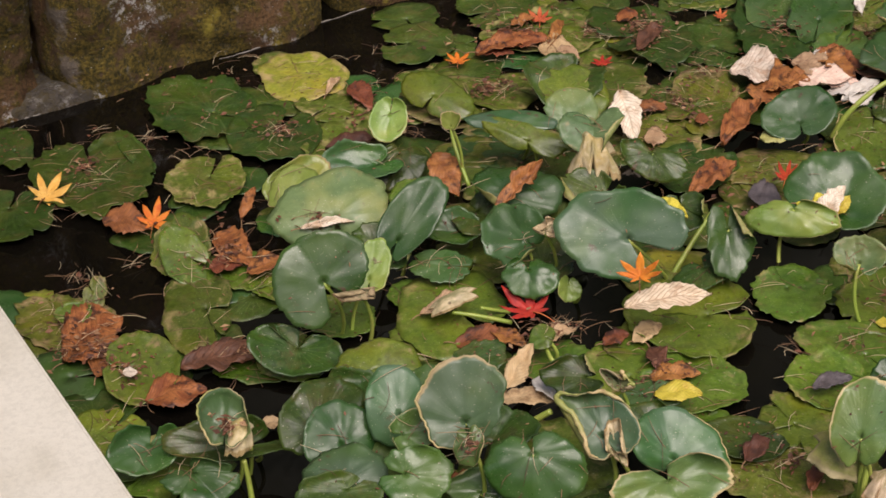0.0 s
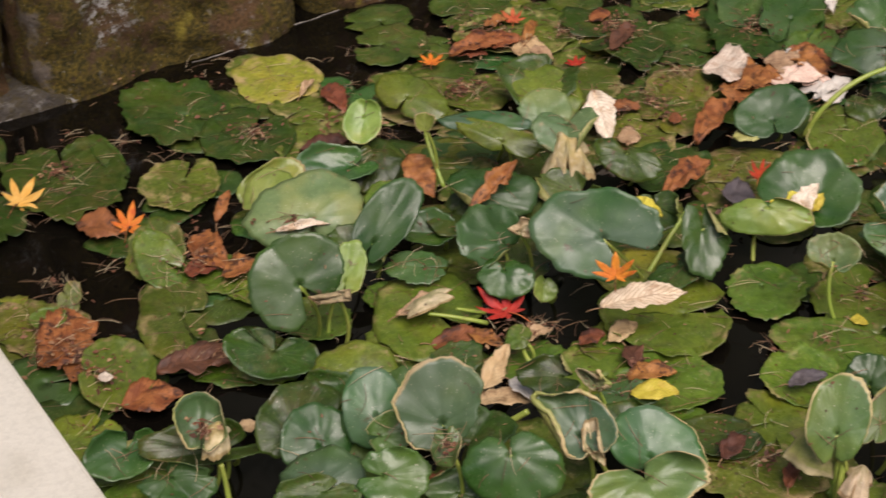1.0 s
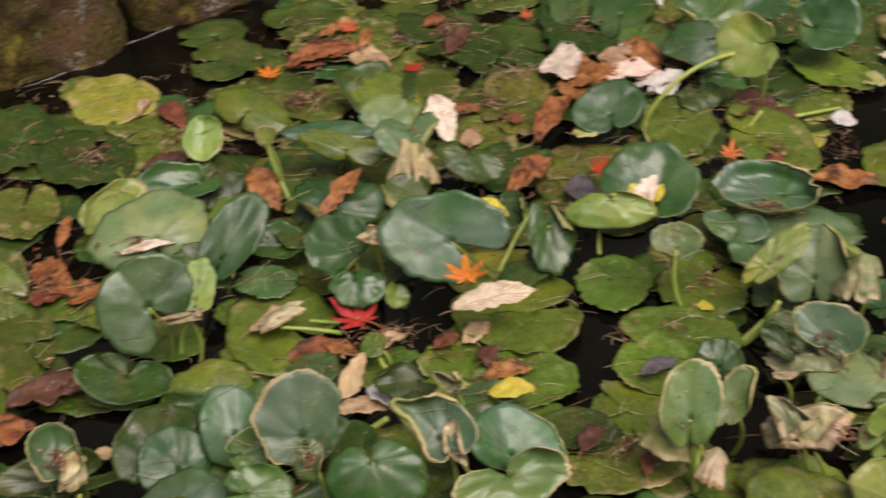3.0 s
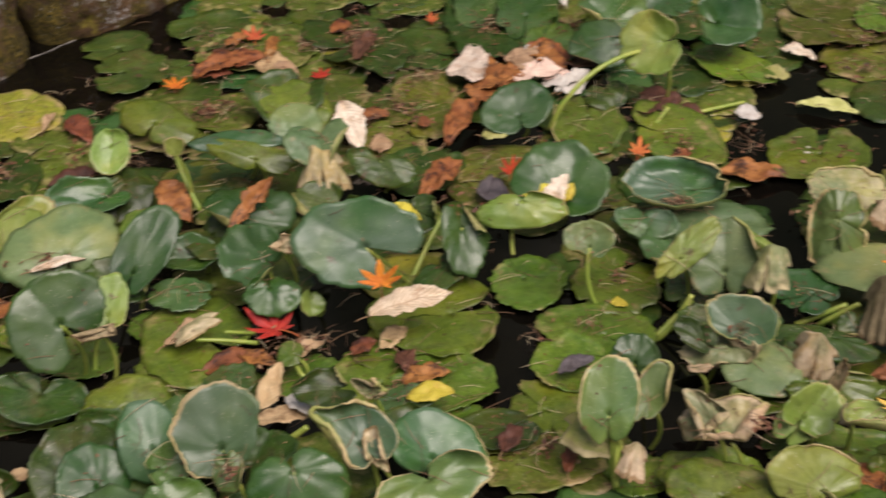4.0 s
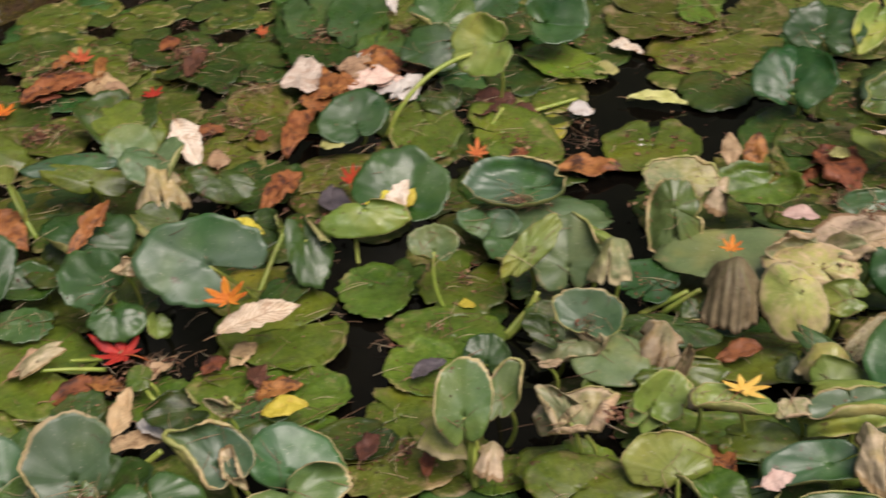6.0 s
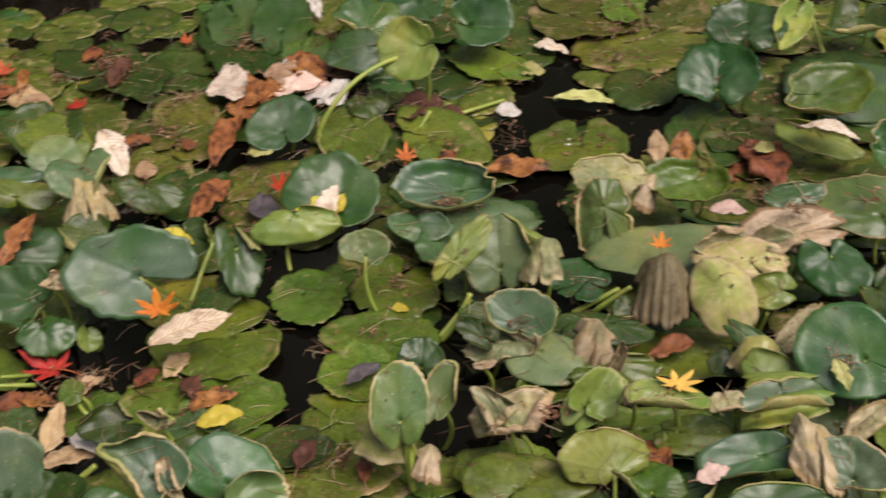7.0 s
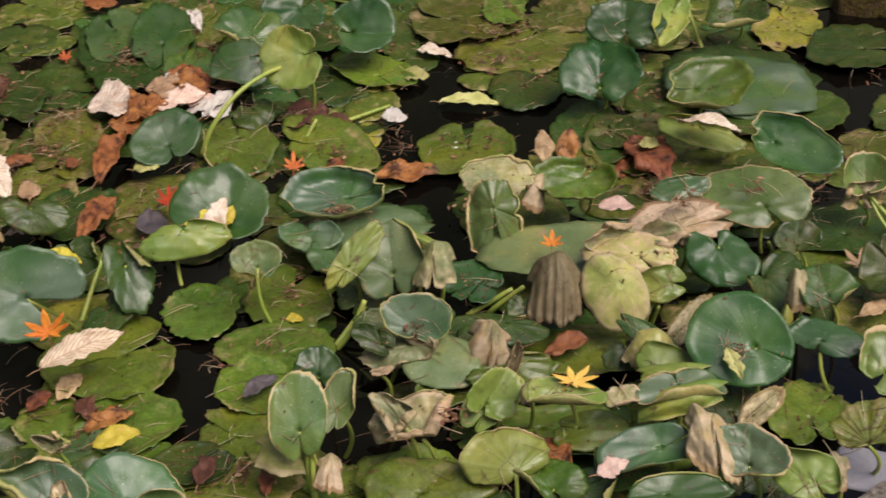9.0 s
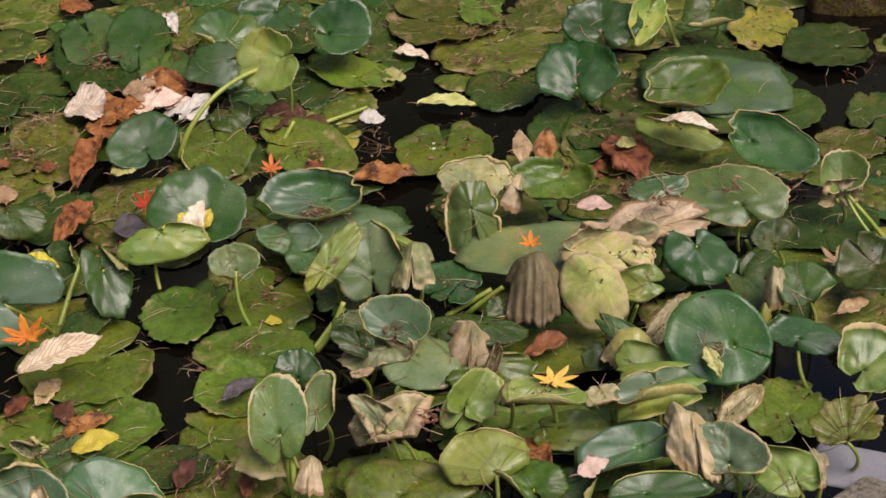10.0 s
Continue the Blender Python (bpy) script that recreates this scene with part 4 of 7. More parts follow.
pad('b', (-0.1256, 1.3291, 0.0875), (0.049, -0.0006, 0.0082), (-0.0059, 0.0332, 0.0215), 169, notch=-80, cup=-0.35, fold=0, slits=0)
pad('t', (-0.0438, 1.3009, 0.1), (0.0463, -0.0012, -0.0022), (0.0015, 0.0274, 0.0213), 170, notch=170, cup=-0.1, slits=0, curls=((80,0.75,0.15),))
pad('g', (-0.126, 1.262, 0.1125), (0.0502, -0.0013, -0.0023), (0, 0.0214, 0.0078), 171)
pad('g', (0.1513, 1.499, 0.075), (0.0415, -0.0039, 0.0002), (0.0024, 0.0235, 0.0136), 175, notch=0, slits=0)
pad('d', (0.1814, 1.3179, 0.1125), (0.0162, -0.0005, 0.003), (-0.0041, 0.017, 0.0282), 176, notch=-90, crumple=0.4, curls=((0,0.3,0.2),))
pad('r', (0.229, 1.231, 0.125), (0.07, 0.0067, 0.0086), (-0.0021, 0.031, 0.0134), 178, notch=100, slits=0, cup=-0.1)
pad('g', (-0.27, 1.4389, 0.04), (0.078, -0.0016, -0.004), (-0.002, 0.032, 0.0079), 180, notch=30, cup=0.1)
pad('t', (0.1016, 1.8134, 0.0875), (0.0446, 0.0027, 0.0197), (-0.0167, 0.0433, 0.0254), 181, notch=-50, gap=0.12, fold=0.15)
pad('t', (0.1169, 1.7488, 0.0625), (0.0402, -0.0033, -0.0004), (0.0023, 0.0262, 0.0184), 182, notch=100, fold=0.2)
pad('t', (0.108, 1.9266, 0.1), (0.072, -0.0059, -0.0011), (0.0037, 0.047, 0.0272), 184, notch=-110, stem=(0.1224, 1.9795, 0), gap=0.06, fold=0.08, slits=0)
pad('g', (0.1688, 1.9191, 0.0625), (0.0541, -0.0052, -0.0003), (0.0055, 0.0585, 0.0339), 185, notch=-90, slits=0)
pad('g', (0.226, 2.3864, 0.04), (0.0775, -0.0086, -0.0004), (0.0061, 0.0632, 0.0206), 188, notch=60, fold=0.2)
pad('p', (0.2186, 2.1945, 0.0875), (0.043, 0.0065, 0.0025), (-0.0035, 0.0343, 0.0269), 189, notch=-100, fold=0.25)
pad('p', (0.2392, 2.071, 0.1125), (0.0517, -0.006, 0), (0.0042, 0.0387, 0.0225), 190, notch=90, gap=0.35, fold=0.5, slits=0, curls=((-30,0.5,0.15),))
drape('d', (0.2356, 2.0371, 0.08), (0.0425, -0.0049, 0.0001), (0.0011, 0.0124, 0.0343), 191, top=0.6, wrap=0.4, belly=0.2, flute=0.07, folds=9, slit=3, ragged=0.15)
drape('d', (0.0085, 1.7166, 0.05), (0.0329, 0.0044, 0.0122), (-0.0036, 0.0065, 0.0068), 192, top=0.8, wrap=0.4, belly=0.2, flute=0.05, folds=5)
pad('g', (0.3297, 2.0589, 0.0625), (0.057, -0.0186, -0.0152), (0.0117, 0.023, 0.0179), 193, notch=100, cup=-0.2, slits=0)
pad('t', (0.3975, 1.7963, 0.075), (0.037, 0.004, -0.001), (0, 0.0383, 0.0422), 194, notch=90, fold=0.25)
pad('g', (0.3511, 1.8952, 0.0625), (0.0423, -0.0061, 0.001), (0.004, 0.0284, 0.0165), 195)
pad('t', (0.0146, 1.9161, 0.04), (0.0456, -0.0028, -0.0011), (0.0016, 0.0298, 0.0139), 196, notch=0, fold=0.3)
pad('l', (0.0222, 2.0757, 0.1375), (0.017, -0.0007, -0.0006), (0.0009, 0.0106, 0.0126), 197, notch=-90, cup=0.5, slits=0)
pad('d', (0.1411, 1.7716, 0.125), (0.0245, -0.0058, -0.0032), (0.0042, 0.0134, 0.0115), 198, notch=-90, crumple=0.4)
pad('l', (0.1685, 1.7471, 0.04), (0.0168, 0.0049, -0.0043), (0.0011, 0.0112, 0.0168), 199)
pad('t', (-0.1219, 2.1204, 0.04), (0.0671, -0.0032, -0.0023), (0.0003, 0.0408, 0.0132), 200, notch=30)
pad('g', (-0.0682, 2.1331, 0.04), (0.0512, 0.0196, 0.0072), (-0.0112, 0.0411, 0.0167), 201, notch=60)
pad('t', (-0.069, 1.5751, 0.04), (0.0325, -0.0012, -0.0012), (0.0007, 0.0223, 0.0104), 202)
pad('t', (0.0279, 1.3217, 0.0625), (0.0421, -0.0025, -0.0008), (0.0013, 0.0207, 0.0096), 204)
pad('t', (-0.0045, 1.8345, 0.034), (0.0483, -0.003, -0.0011), (0.0012, 0.0286, 0.0104), 205)
pad('t', (0.2472, 1.508, 0.034), (0.0416, -0.0042, 0.0005), (0.0045, 0.0325, 0.0058), 206)
pad('t', (-0.3691, 1.4418, 0.04), (0.0458, 0.0197, 0.0031), (-0.0127, 0.0301, 0.0131), 207, notch=60)
pad('t', (-0.2981, 1.3841, 0.04), (0.0493, 0, -0.0034), (-0.0019, 0.0295, 0.0095), 208, notch=120)
pad('d', (-0.1143, 1.6508, 0.1125), (0.0398, -0.0033, -0.0072), (0.0032, 0.0112, 0.0131), 209, notch=90, crumple=0.3)
# low leaves, the green ones coloured darker for the shade in the gaps
pad('g', (-0.1102, 1.5115, 0.055), (0.0476, -0.0189, -0.0003), (0.0057, 0.0313, 0.0108), 211, notch=280)
pad('t', (-0.026, 1.5157, 0.055), (0.0503, -0.0038, -0.0027), (0.0025, 0.0365, 0.0132), 212, notch=154)
pad('g', (0.0533, 1.4388, 0.04), (0.0487, -0.0102, 0.0017), (0.0039, 0.0368, 0.0083), 213, notch=248)
pad('g', (0.2135, 1.4173, 0.055), (0.053, 0.0188, 0.0023), (-0.0049, 0.0281, 0.0109), 215, notch=346)
pad('g', (-0.0826, 1.3973, 0.04), (0.0433, -0.0256, -0.0019), (0.0093, 0.0277, 0.0078), 217, notch=255)
pad('g', (0.0331, 1.596, 0.036), (0.0417, 0.0159, 0.0081), (-0.0094, 0.0308, 0.0091), 218, notch=140)
pad('g', (-0.0757, 1.8537, 0.055), (0.0602, -0.0187, -0.0021), (0.0052, 0.0343, 0.0147), 219, notch=185)
pad('g', (0.0659, 1.9344, 0.055), (0.0512, 0.0169, 0.0139), (-0.0112, 0.0349, 0.0134), 220, notch=119)
pad('g', (0.231, 1.9931, 0.04), (0.0582, -0.0132, -0.0118), (0.0115, 0.0368, 0.0156), 221, notch=54)
pad('g', (0.1383, 1.8021, 0.055), (0.0439, -0.0219, -0.0087), (0.0145, 0.0403, 0.0095), 222, notch=290)
pad('g', (0.3651, 1.7802, 0.036), (0.0518, 0.0275, 0.0053), (-0.005, 0.0332, 0.0058), 223, notch=97)

# ---- the floating pads of the open pool ----
pad('o', (1.274, 2.4402, 0.012), (0.0978, -0.0677, 0), (0.0593, 0.1083, 0), 230)
pad('o', (1.3053, 2.277, 0.009), (0.1093, -0.075, 0), (0.0645, 0.1095, 0), 231)
pad('g', (1.2182, 2.1193, 0.011), (0.0548, -0.0371, 0), (0.0435, 0.0735, 0), 232)
pad('o', (1.4414, 2.3564, 0.01), (0.0542, -0.0376, 0), (0.0543, 0.0877, 0), 233)
pad('y', (1.7652, 2.0707, 0.011), (0.0569, -0.0393, 0), (0.0677, 0.0841, 0), 234)
pad('g', (1.8038, 1.9328, 0.011), (0.0692, -0.0475, 0), (0.0717, 0.083, 0), 235, notch=0, gap=0.05)
pad('g', (1.6995, 1.6848, 0.011), (0.0462, -0.031, 0), (0.0598, 0.0657, 0), 236)
pad('o', (1.5817, 1.6276, 0.009), (0.0523, -0.0348, 0), (0.0389, 0.0441, 0), 237)
pad('g', (1.5478, 1.9256, 0.019), (0.0854, -0.1116, 0), (0.097, 0.112, 0), 238)
pad('g', (1.5327, 1.7896, 0.014), (0.0896, -0.0602, 0), (0.0627, 0.0782, 0), 239)
pad('g', (1.2589, 1.9002, 0.011), (0.0372, -0.0248, 0), (0.0365, 0.0554, 0), 240)
pad('o', (1.1385, 1.8499, 0.008), (0.0533, -0.0353, 0), (0.0352, 0.0564, 0), 241)
pad('o', (1.2949, 1.8202, 0.006), (0.0999, -0.0664, 0), (0.0674, 0.0971, 0), 242)
pad('h', (0.5999, 1.716, 0.016), (0.0606, -0.0388, 0), (0.0367, 0.0856, 0), 243, notch=70)
pad('h', (0.5335, 1.6098, 0.014), (0.0731, -0.0463, 0), (0.0242, 0.0576, 0), 244)
pad('h', (0.4801, 1.5383, 0.017), (0.047, -0.0296, 0), (0.0254, 0.0623, 0), 245)
pad('h', (0.4307, 1.4645, 0.014), (0.0484, -0.0302, 0), (0.0252, 0.0631, 0), 246)
pad('g', (0.7545, 1.816, 0.029), (0.1054, -0.0454, 0), (0.0269, 0.064, 0), 247)
pad('g', (0.8293, 1.9886, 0.007), (0.0768, -0.0505, 0), (0.0239, 0.0507, 0), 248)
pad('h', (1.0472, 1.1355, 0.016), (0.0468, -0.0293, 0), (0.0436, 0.0529, 0), 249)
pad('h', (0.8369, 1.1505, 0.034), (0.0622, -0.0387, 0), (0.0301, 0.043, 0), 250)
pad('g', (0.7776, 1.1342, 0.04), (0.0388, -0.0241, 0), (0.0202, 0.0301, 0), 251)
pad('g', (1.3707, 1.4506, 0.016), (0.0791, -0.0514, 0), (0.0504, 0.0589, 0), 252)
pad('o', (1.2559, 1.2477, 0.014), (0.0505, -0.0322, 0), (0.0452, 0.051, 0), 253)
pad('h', (0.7673, 1.2674, 0.014), (0.0767, -0.0479, 0), (0.0263, 0.0424, 0), 254)
pad('h', (0.8881, 1.3915, 0.012), (0.0821, -0.052, 0), (0.0311, 0.0485, 0), 255)
pad('h', (1.2928, 1.3829, 0.01), (0.0866, -0.0558, 0), (0.0536, 0.0635, 0), 256)
pad('g', (1.2762, 1.6266, 0.009), (0.0938, -0.0615, 0), (0.0574, 0.077, 0), 257)
pad('h', (0.5593, 1.2565, 0.034), (0.0592, -0.0367, 0), (0.0241, 0.0471, 0), 258)
pad('g', (0.9762, 2.5821, 0.009), (0.0736, -0.0507, 0), (0.0486, 0.1128, 0), 259)
pad('g', (0.938, 2.3386, 0.008), (0.0516, -0.0349, 0), (0.044, 0.0972, 0), 260)
pad('g', (1.1415, 2.471, 0.008), (0.0453, -0.0313, 0), (0.06, 0.1202, 0), 261)
pad('g', (1.2307, 1.9086, 0.007), (0.0627, -0.0418, 0), (0.0715, 0.1108, 0), 262)
pad('h', (0.4919, 1.3207, 0.009), (0.0375, -0.0232, 0), (0.0172, 0.0373, 0), 263)

# ---- the standing leaves of the open pool ----
pad('t', (0.5726, 1.9013, 0.075), (0.0697, -0.0331, -0.0061), (0.0242, 0.0523, 0.0303), 265, notch=-90, cup=0.15, slits=0, fold=0.05, curls=((60,0.75,0.4),))
pad('l', (0.499, 1.8486, 0.075), (0.067, -0.0173, 0.0008), (0.0053, 0.0208, 0.0215), 266, notch=90, stem=(0.4833, 1.8435, 0), cup=-0.2, slits=0, fold=0)
pad('t', (0.8618, 2.5148, 0.0625), (0.0691, -0.0177, -0.011), (0.0236, 0.0497, 0.0284), 267, notch=-100, fold=0.3)
pad('t', (0.9618, 2.5346, 0.0625), (0.0583, -0.0303, -0.0036), (0.0219, 0.0447, 0.0231), 268, notch=60, fold=0.2)
pad('t', (1.0237, 2.363, 0.075), (0.0569, -0.03, -0.0034), (0.0243, 0.0444, 0.0353), 269, notch=175, gap=0.12, cup=0.1, fold=0.45, slits=0)
pad('b', (0.7976, 2.3949, 0.0625), (0.0565, -0.027, -0.0045), (0.0208, 0.0434, 0.0276), 270, notch=30, slits=0, fold=0.1)
pad('l', (0.8303, 2.2246, 0.125), (0.0425, -0.0343, 0.0021), (0.0174, 0.0281, 0.0466), 271, notch=20, gap=0.08, cup=0.12, fold=0.15, slits=1, ragged=0.08, curls=())
pad('g', (0.7573, 2.2354, 0.04), (0.04, -0.0057, 0.0027), (0.0075, 0.0326, 0.0121), 272, notch=100, fold=0.2)
pad('t', (1.4434, 2.1344, 0.075), (0.0602, -0.0411, -0.0002), (0.0285, 0.0431, 0.0323), 273, notch=-90, slits=0)
pad('t', (1.2915, 1.9851, 0.075), (0.0598, -0.0395, -0.0004), (0.0287, 0.0443, 0.0412), 274, notch=-90, slits=0, fold=0.3)
pad('l', (1.5163, 2.1056, 0.075), (0.0251, -0.0179, -0.0153), (0.0432, 0.0257, 0.0299), 275, notch=90, fold=0.4)
pad('g', (1.6379, 2.0721, 0.0625), (0.0541, -0.0404, 0.001), (0.0249, 0.0347, 0.0246), 276, notch=80, fold=0.3)
pad('r', (1.2408, 1.4972, 0.0875), (0.0646, -0.0574, -0.0016), (0.03, 0.0346, 0.0243), 283, notch=-60, gap=0.06, slits=0, cup=-0.1, crumple=0.06, curls=((-150,0.7,0.25),))
pad('r', (1.4076, 1.4532, 0.0875), (0.0284, -0.0236, 0.0023), (0.0171, 0.0227, 0.0237), 284, notch=-90, stem=(1.4297, 1.3403, 0), cup=0.35, slits=0)
pad('d', (1.3908, 1.4445, 0.075), (0.0276, -0.0243, 0.0029), (0.0089, 0.014, 0.0281), 285, notch=-90, crumple=0.3)
pad('t', (1.1161, 1.4065, 0.075), (0.0319, -0.0463, -0.0095), (0.0331, 0.0227, 0.0221), 286, notch=120, cup=-0.15, slits=0)
pad('m', (1.0256, 1.4832, 0.0875), (0.0766, -0.06, -0.0027), (0.0211, 0.0275, 0.0161), 288, notch=90, fold=0.1, cup=-0.2)
pad('l', (1.0105, 1.3937, 0.075), (0.0285, -0.0196, 0.0007), (0.0115, 0.0171, 0.0173), 289, notch=0, stem=(0.9814, 1.3956, 0), cup=-0.2, slits=0)
pad('g', (0.8307, 1.4539, 0.0625), (0.0212, -0.0127, -0.0005), (0.0086, 0.0139, 0.0137), 290, notch=90, curls=((-90,0.3,0.3),))
pad('b', (0.664, 1.7807, 0.0625), (0.0435, -0.0231, -0.0026), (0.0115, 0.0234, 0.0105), 293, notch=100, slits=0)
pad('p', (0.5511, 1.6968, 0.1), (0.032, -0.0143, -0.0034), (0.0105, 0.0198, 0.0199), 296, notch=-80, stem=(0.5656, 1.6662, 0), cup=0.25, fold=0.1, slits=0, curls=((-100,0.6,0.15),), crumple=0.1)
pad('g', (0.6087, 1.4452, 0.1), (0.0178, -0.023, -0.012), (0.0152, 0.0072, 0.0105), 298, notch=0, cup=0.1)
pad('d', (0.7413, 1.3321, 0.0875), (0.0087, -0.0061, -0.0031), (0.0155, 0.0057, 0.0344), 301, notch=-90)
pad('l', (0.6956, 1.2992, 0.075), (0.0213, -0.0139, -0.0186), (0.028, 0.0095, 0.0232), 302, notch=-90, fold=0.4, slits=0)
drape('w', (0.4362, 1.3279, 0.07), (0.0298, -0.0144, -0.0075), (0.0086, 0.0089, 0.0193), 304, top=0.8, wrap=0.4, belly=0.2, flute=0.04, folds=5)
pad('t', (0.525, 1.4279, 0.1), (0.0288, -0.013, -0.0032), (0.0086, 0.0138, 0.0228), 306, notch=-90, slits=0, cup=-0.2)
pad('r', (1.1457, 1.0967, 0.075), (0.0236, -0.0367, -0.0058), (0.0347, 0.0199, 0.0272), 321, notch=-120, rim=0.3, slits=0)
pad('g', (1.2307, 1.3886, 0.075), (0.0313, -0.0155, -0.0025), (0.0125, 0.0173, 0.0173), 322, notch=-90, fold=0.3)
pad('g', (0.8892, 1.3006, 0.0625), (0.0292, -0.0091, 0.0075), (0.0029, 0.019, 0.0145), 323, notch=80)
pad('t', (0.7677, 1.2036, 0.04), (0.0342, -0.0214, 0.0001), (0.0119, 0.0185, 0.008), 324, notch=0)
pad('t', (0.8708, 1.4483, 0.04), (0.0384, -0.0241, -0.0002), (0.0152, 0.0245, 0.0077), 325)
pad('t', (0.7295, 1.5384, 0.04), (0.0329, -0.0194, -0.0009), (0.0162, 0.0298, 0.0091), 326)
pad('t', (0.8245, 1.5839, 0.036), (0.0406, -0.0246, -0.0008), (0.0203, 0.0356, 0.011), 327)
# more low leaves, most in the dark green that paints the gaps' shade
pad('g', (0.6847, 1.6397, 0.036), (0.0416, -0.0207, -0.0043), (0.0199, 0.0381, 0.0116), 328, notch=22)
pad('h', (0.6723, 1.3679, 0.04), (0.0556, -0.0046, -0.0001), (0.0081, 0.0294, 0.0069), 331, notch=32)
pad('g', (0.7197, 1.4234, 0.0575), (0.0299, -0.0464, -0.0039), (0.0308, 0.0321, 0.0086), 332, notch=120)
pad('h', (0.7504, 1.3466, 0.0575), (0.058, -0.0148, -0.0062), (0.0116, 0.0246, 0.0122), 333, notch=106)
pad('h', (0.6826, 1.1478, 0.0575), (0.0345, -0.0317, -0.0097), (0.02, 0.0185, 0.0102), 334, notch=299)
pad('g', (1.1504, 1.3356, 0.0575), (0.0448, -0.0111, 0.0081), (0.0185, 0.0449, 0.0133), 339, notch=124)
pad('g', (0.8612, 1.0729, 0.04), (0.0218, -0.0318, -0.009), (0.0215, 0.0137, 0.0069), 341, notch=87)
pad('g', (0.9149, 1.0219, 0.036), (0.0315, -0.031, -0.0029), (0.0219, 0.0199, 0.0123), 342, notch=228)
pad('g', (1.3016, 1.2717, 0.0575), (0.043, -0.0211, 0.0024), (0.0311, 0.0424, 0.0131), 343, notch=32)
pad('h', (0.5799, 1.2529, 0.036), (0.0393, -0.0344, -0.0068), (0.0239, 0.0311, 0.0059), 346, notch=296)
pad('g', (0.6147, 1.1794, 0.04), (0.0285, -0.0257, 0.0025), (0.0134, 0.0196, 0.0101), 347, notch=42)
pad('g', (0.6665, 1.5315, 0.04), (0.0401, -0.0178, 0.0011), (0.0142, 0.034, 0.0091), 348, notch=62)
pad('g', (0.7132, 1.1185, 0.04), (0.0451, -0.0171, 0.0041), (0.0116, 0.0284, 0.0116), 350, notch=115)
pad('t', (0.6798, 1.7221, 0.04), (0.0235, -0.0449, -0.0034), (0.0261, 0.028, 0.0088), 351, notch=108)
pad('g', (0.9521, 1.1715, 0.036), (0.0535, -0.0179, -0.0007), (0.0143, 0.0271, 0.0147), 353, notch=291)
pad('h', (1.052, 1.6812, 0.075), (0.0513, -0.033, -0.0003), (0.0217, 0.0342, 0.0164), 357, notch=60, cup=0.12, rim=0.25, fold=0, slits=0, wave=0.06, curls=(), crumple=0.06)
drape('d', (0.9952, 1.6946, 0.07), (0.0201, -0.0012, -0.0102), (0.0144, 0.0119, 0.021), 358, top=0.6, flute=0.06, folds=6)
drape('d', (0.7344, 1.3799, 0.08), (0.0258, -0.0224, -0.0036), (0.012, 0.0081, 0.0283), 366, top=0.6, wrap=0.4, belly=0.2, flute=0.07, folds=8, slit=2, ragged=0.14)
drape('d', (0.7223, 1.2593, 0.09), (0.0092, -0.0057, 0.0048), (0.0005, 0.0081, 0.008), 373, top=0.8, flute=0.06)
drape('l', (0.862, 1.151, 0.095), (0.0436, -0.0228, 0.0149), (0.0003, 0.0079, 0.0123), 374, top=0.95, wrap=0.25, belly=0.35, flute=0.05, folds=5, ragged=0.07)
drape('l', (0.891, 1.2009, 0.095), (0.0332, -0.0216, 0.0039), (0.002, 0.0043, 0.0075), 375, top=0.9, wrap=0.25, belly=0.3, flute=0.03, folds=4, ragged=0.06)
drape('w', (0.9035, 1.2671, 0.08), (0.0232, -0.0238, -0.0045), (0.0107, 0.0059, 0.0217), 376, top=0.8, wrap=0.4, belly=0.2, flute=0.03, folds=5)
drape('d', (0.9408, 0.9632, 0.09), (0.0132, -0.008, -0.0037), (0.0072, 0.0056, 0.0166), 380, top=0.8, wrap=0.3, flute=0.07, folds=8, ragged=0.14)
drape('d', (1.132, 1.2692, 0.09), (0.0102, -0.009, 0.0002), (0.0064, 0.0078, 0.0277), 382, top=0.8, wrap=0.5, belly=0.2, flute=0.04)
drape('l', (1.0795, 1.2281, 0.08), (0.0048, -0.0082, 0.0007), (0.0084, 0.005, 0.0221), 383, top=0.8, wrap=0.4, belly=0.2)
drape('d', (0.7873, 1.1262, 0.08), (0.0222, -0.0126, 0.0038), (0.0026, 0.008, 0.013), 384, top=0.8, flute=0.05, folds=6)

# ---- further leaves, standing and floating, and single stalks ----
pad('p', (-0.1610, 1.9365, 0.0850), (0.0889, 0.0125, 0.0037), (-0.0011, 0.0550, 0.0399), 1155, notch=-80, gap=0.1, cup=-0.22, fold=0.05, ragged=0.04, curls=(), att=0.3, slits=0, crumple=0.03)
pad('l', (-0.2189, 2.0144, 0.0700), (0.0453, 0.0148, 0.0057), (-0.0017, 0.0400, 0.0231), 1156, notch=-150, gap=0.05, cup=-0.15, fold=0, ragged=0.04, curls=(), slits=0, crumple=0.03)
pad('t', (-0.0431, 1.8500, 0.1050), (0.0550, 0.0189, 0.0226), (0.0116, 0.0341, 0.0432), 1157, notch=-125, gap=0.12, att=0.5, cup=0.02, fold=0.14, ragged=0.055, curls=((-75, 0.8, 0.4),), slits=0, crumple=0.03)
pad('t', (-0.1619, 1.6766, 0.1250), (0.0663, 0.0118, 0.0093), (-0.0003, 0.0311, 0.0537), 1158, stem=(-0.1492, 1.7279, 0.0000), notch=-62, gap=0.3, att=0.12, cup=-0.04, fold=0.06, ragged=0.055, wave=0.03, curls=((80, 0.8, 0.5),), slits=0, crumple=0.03)
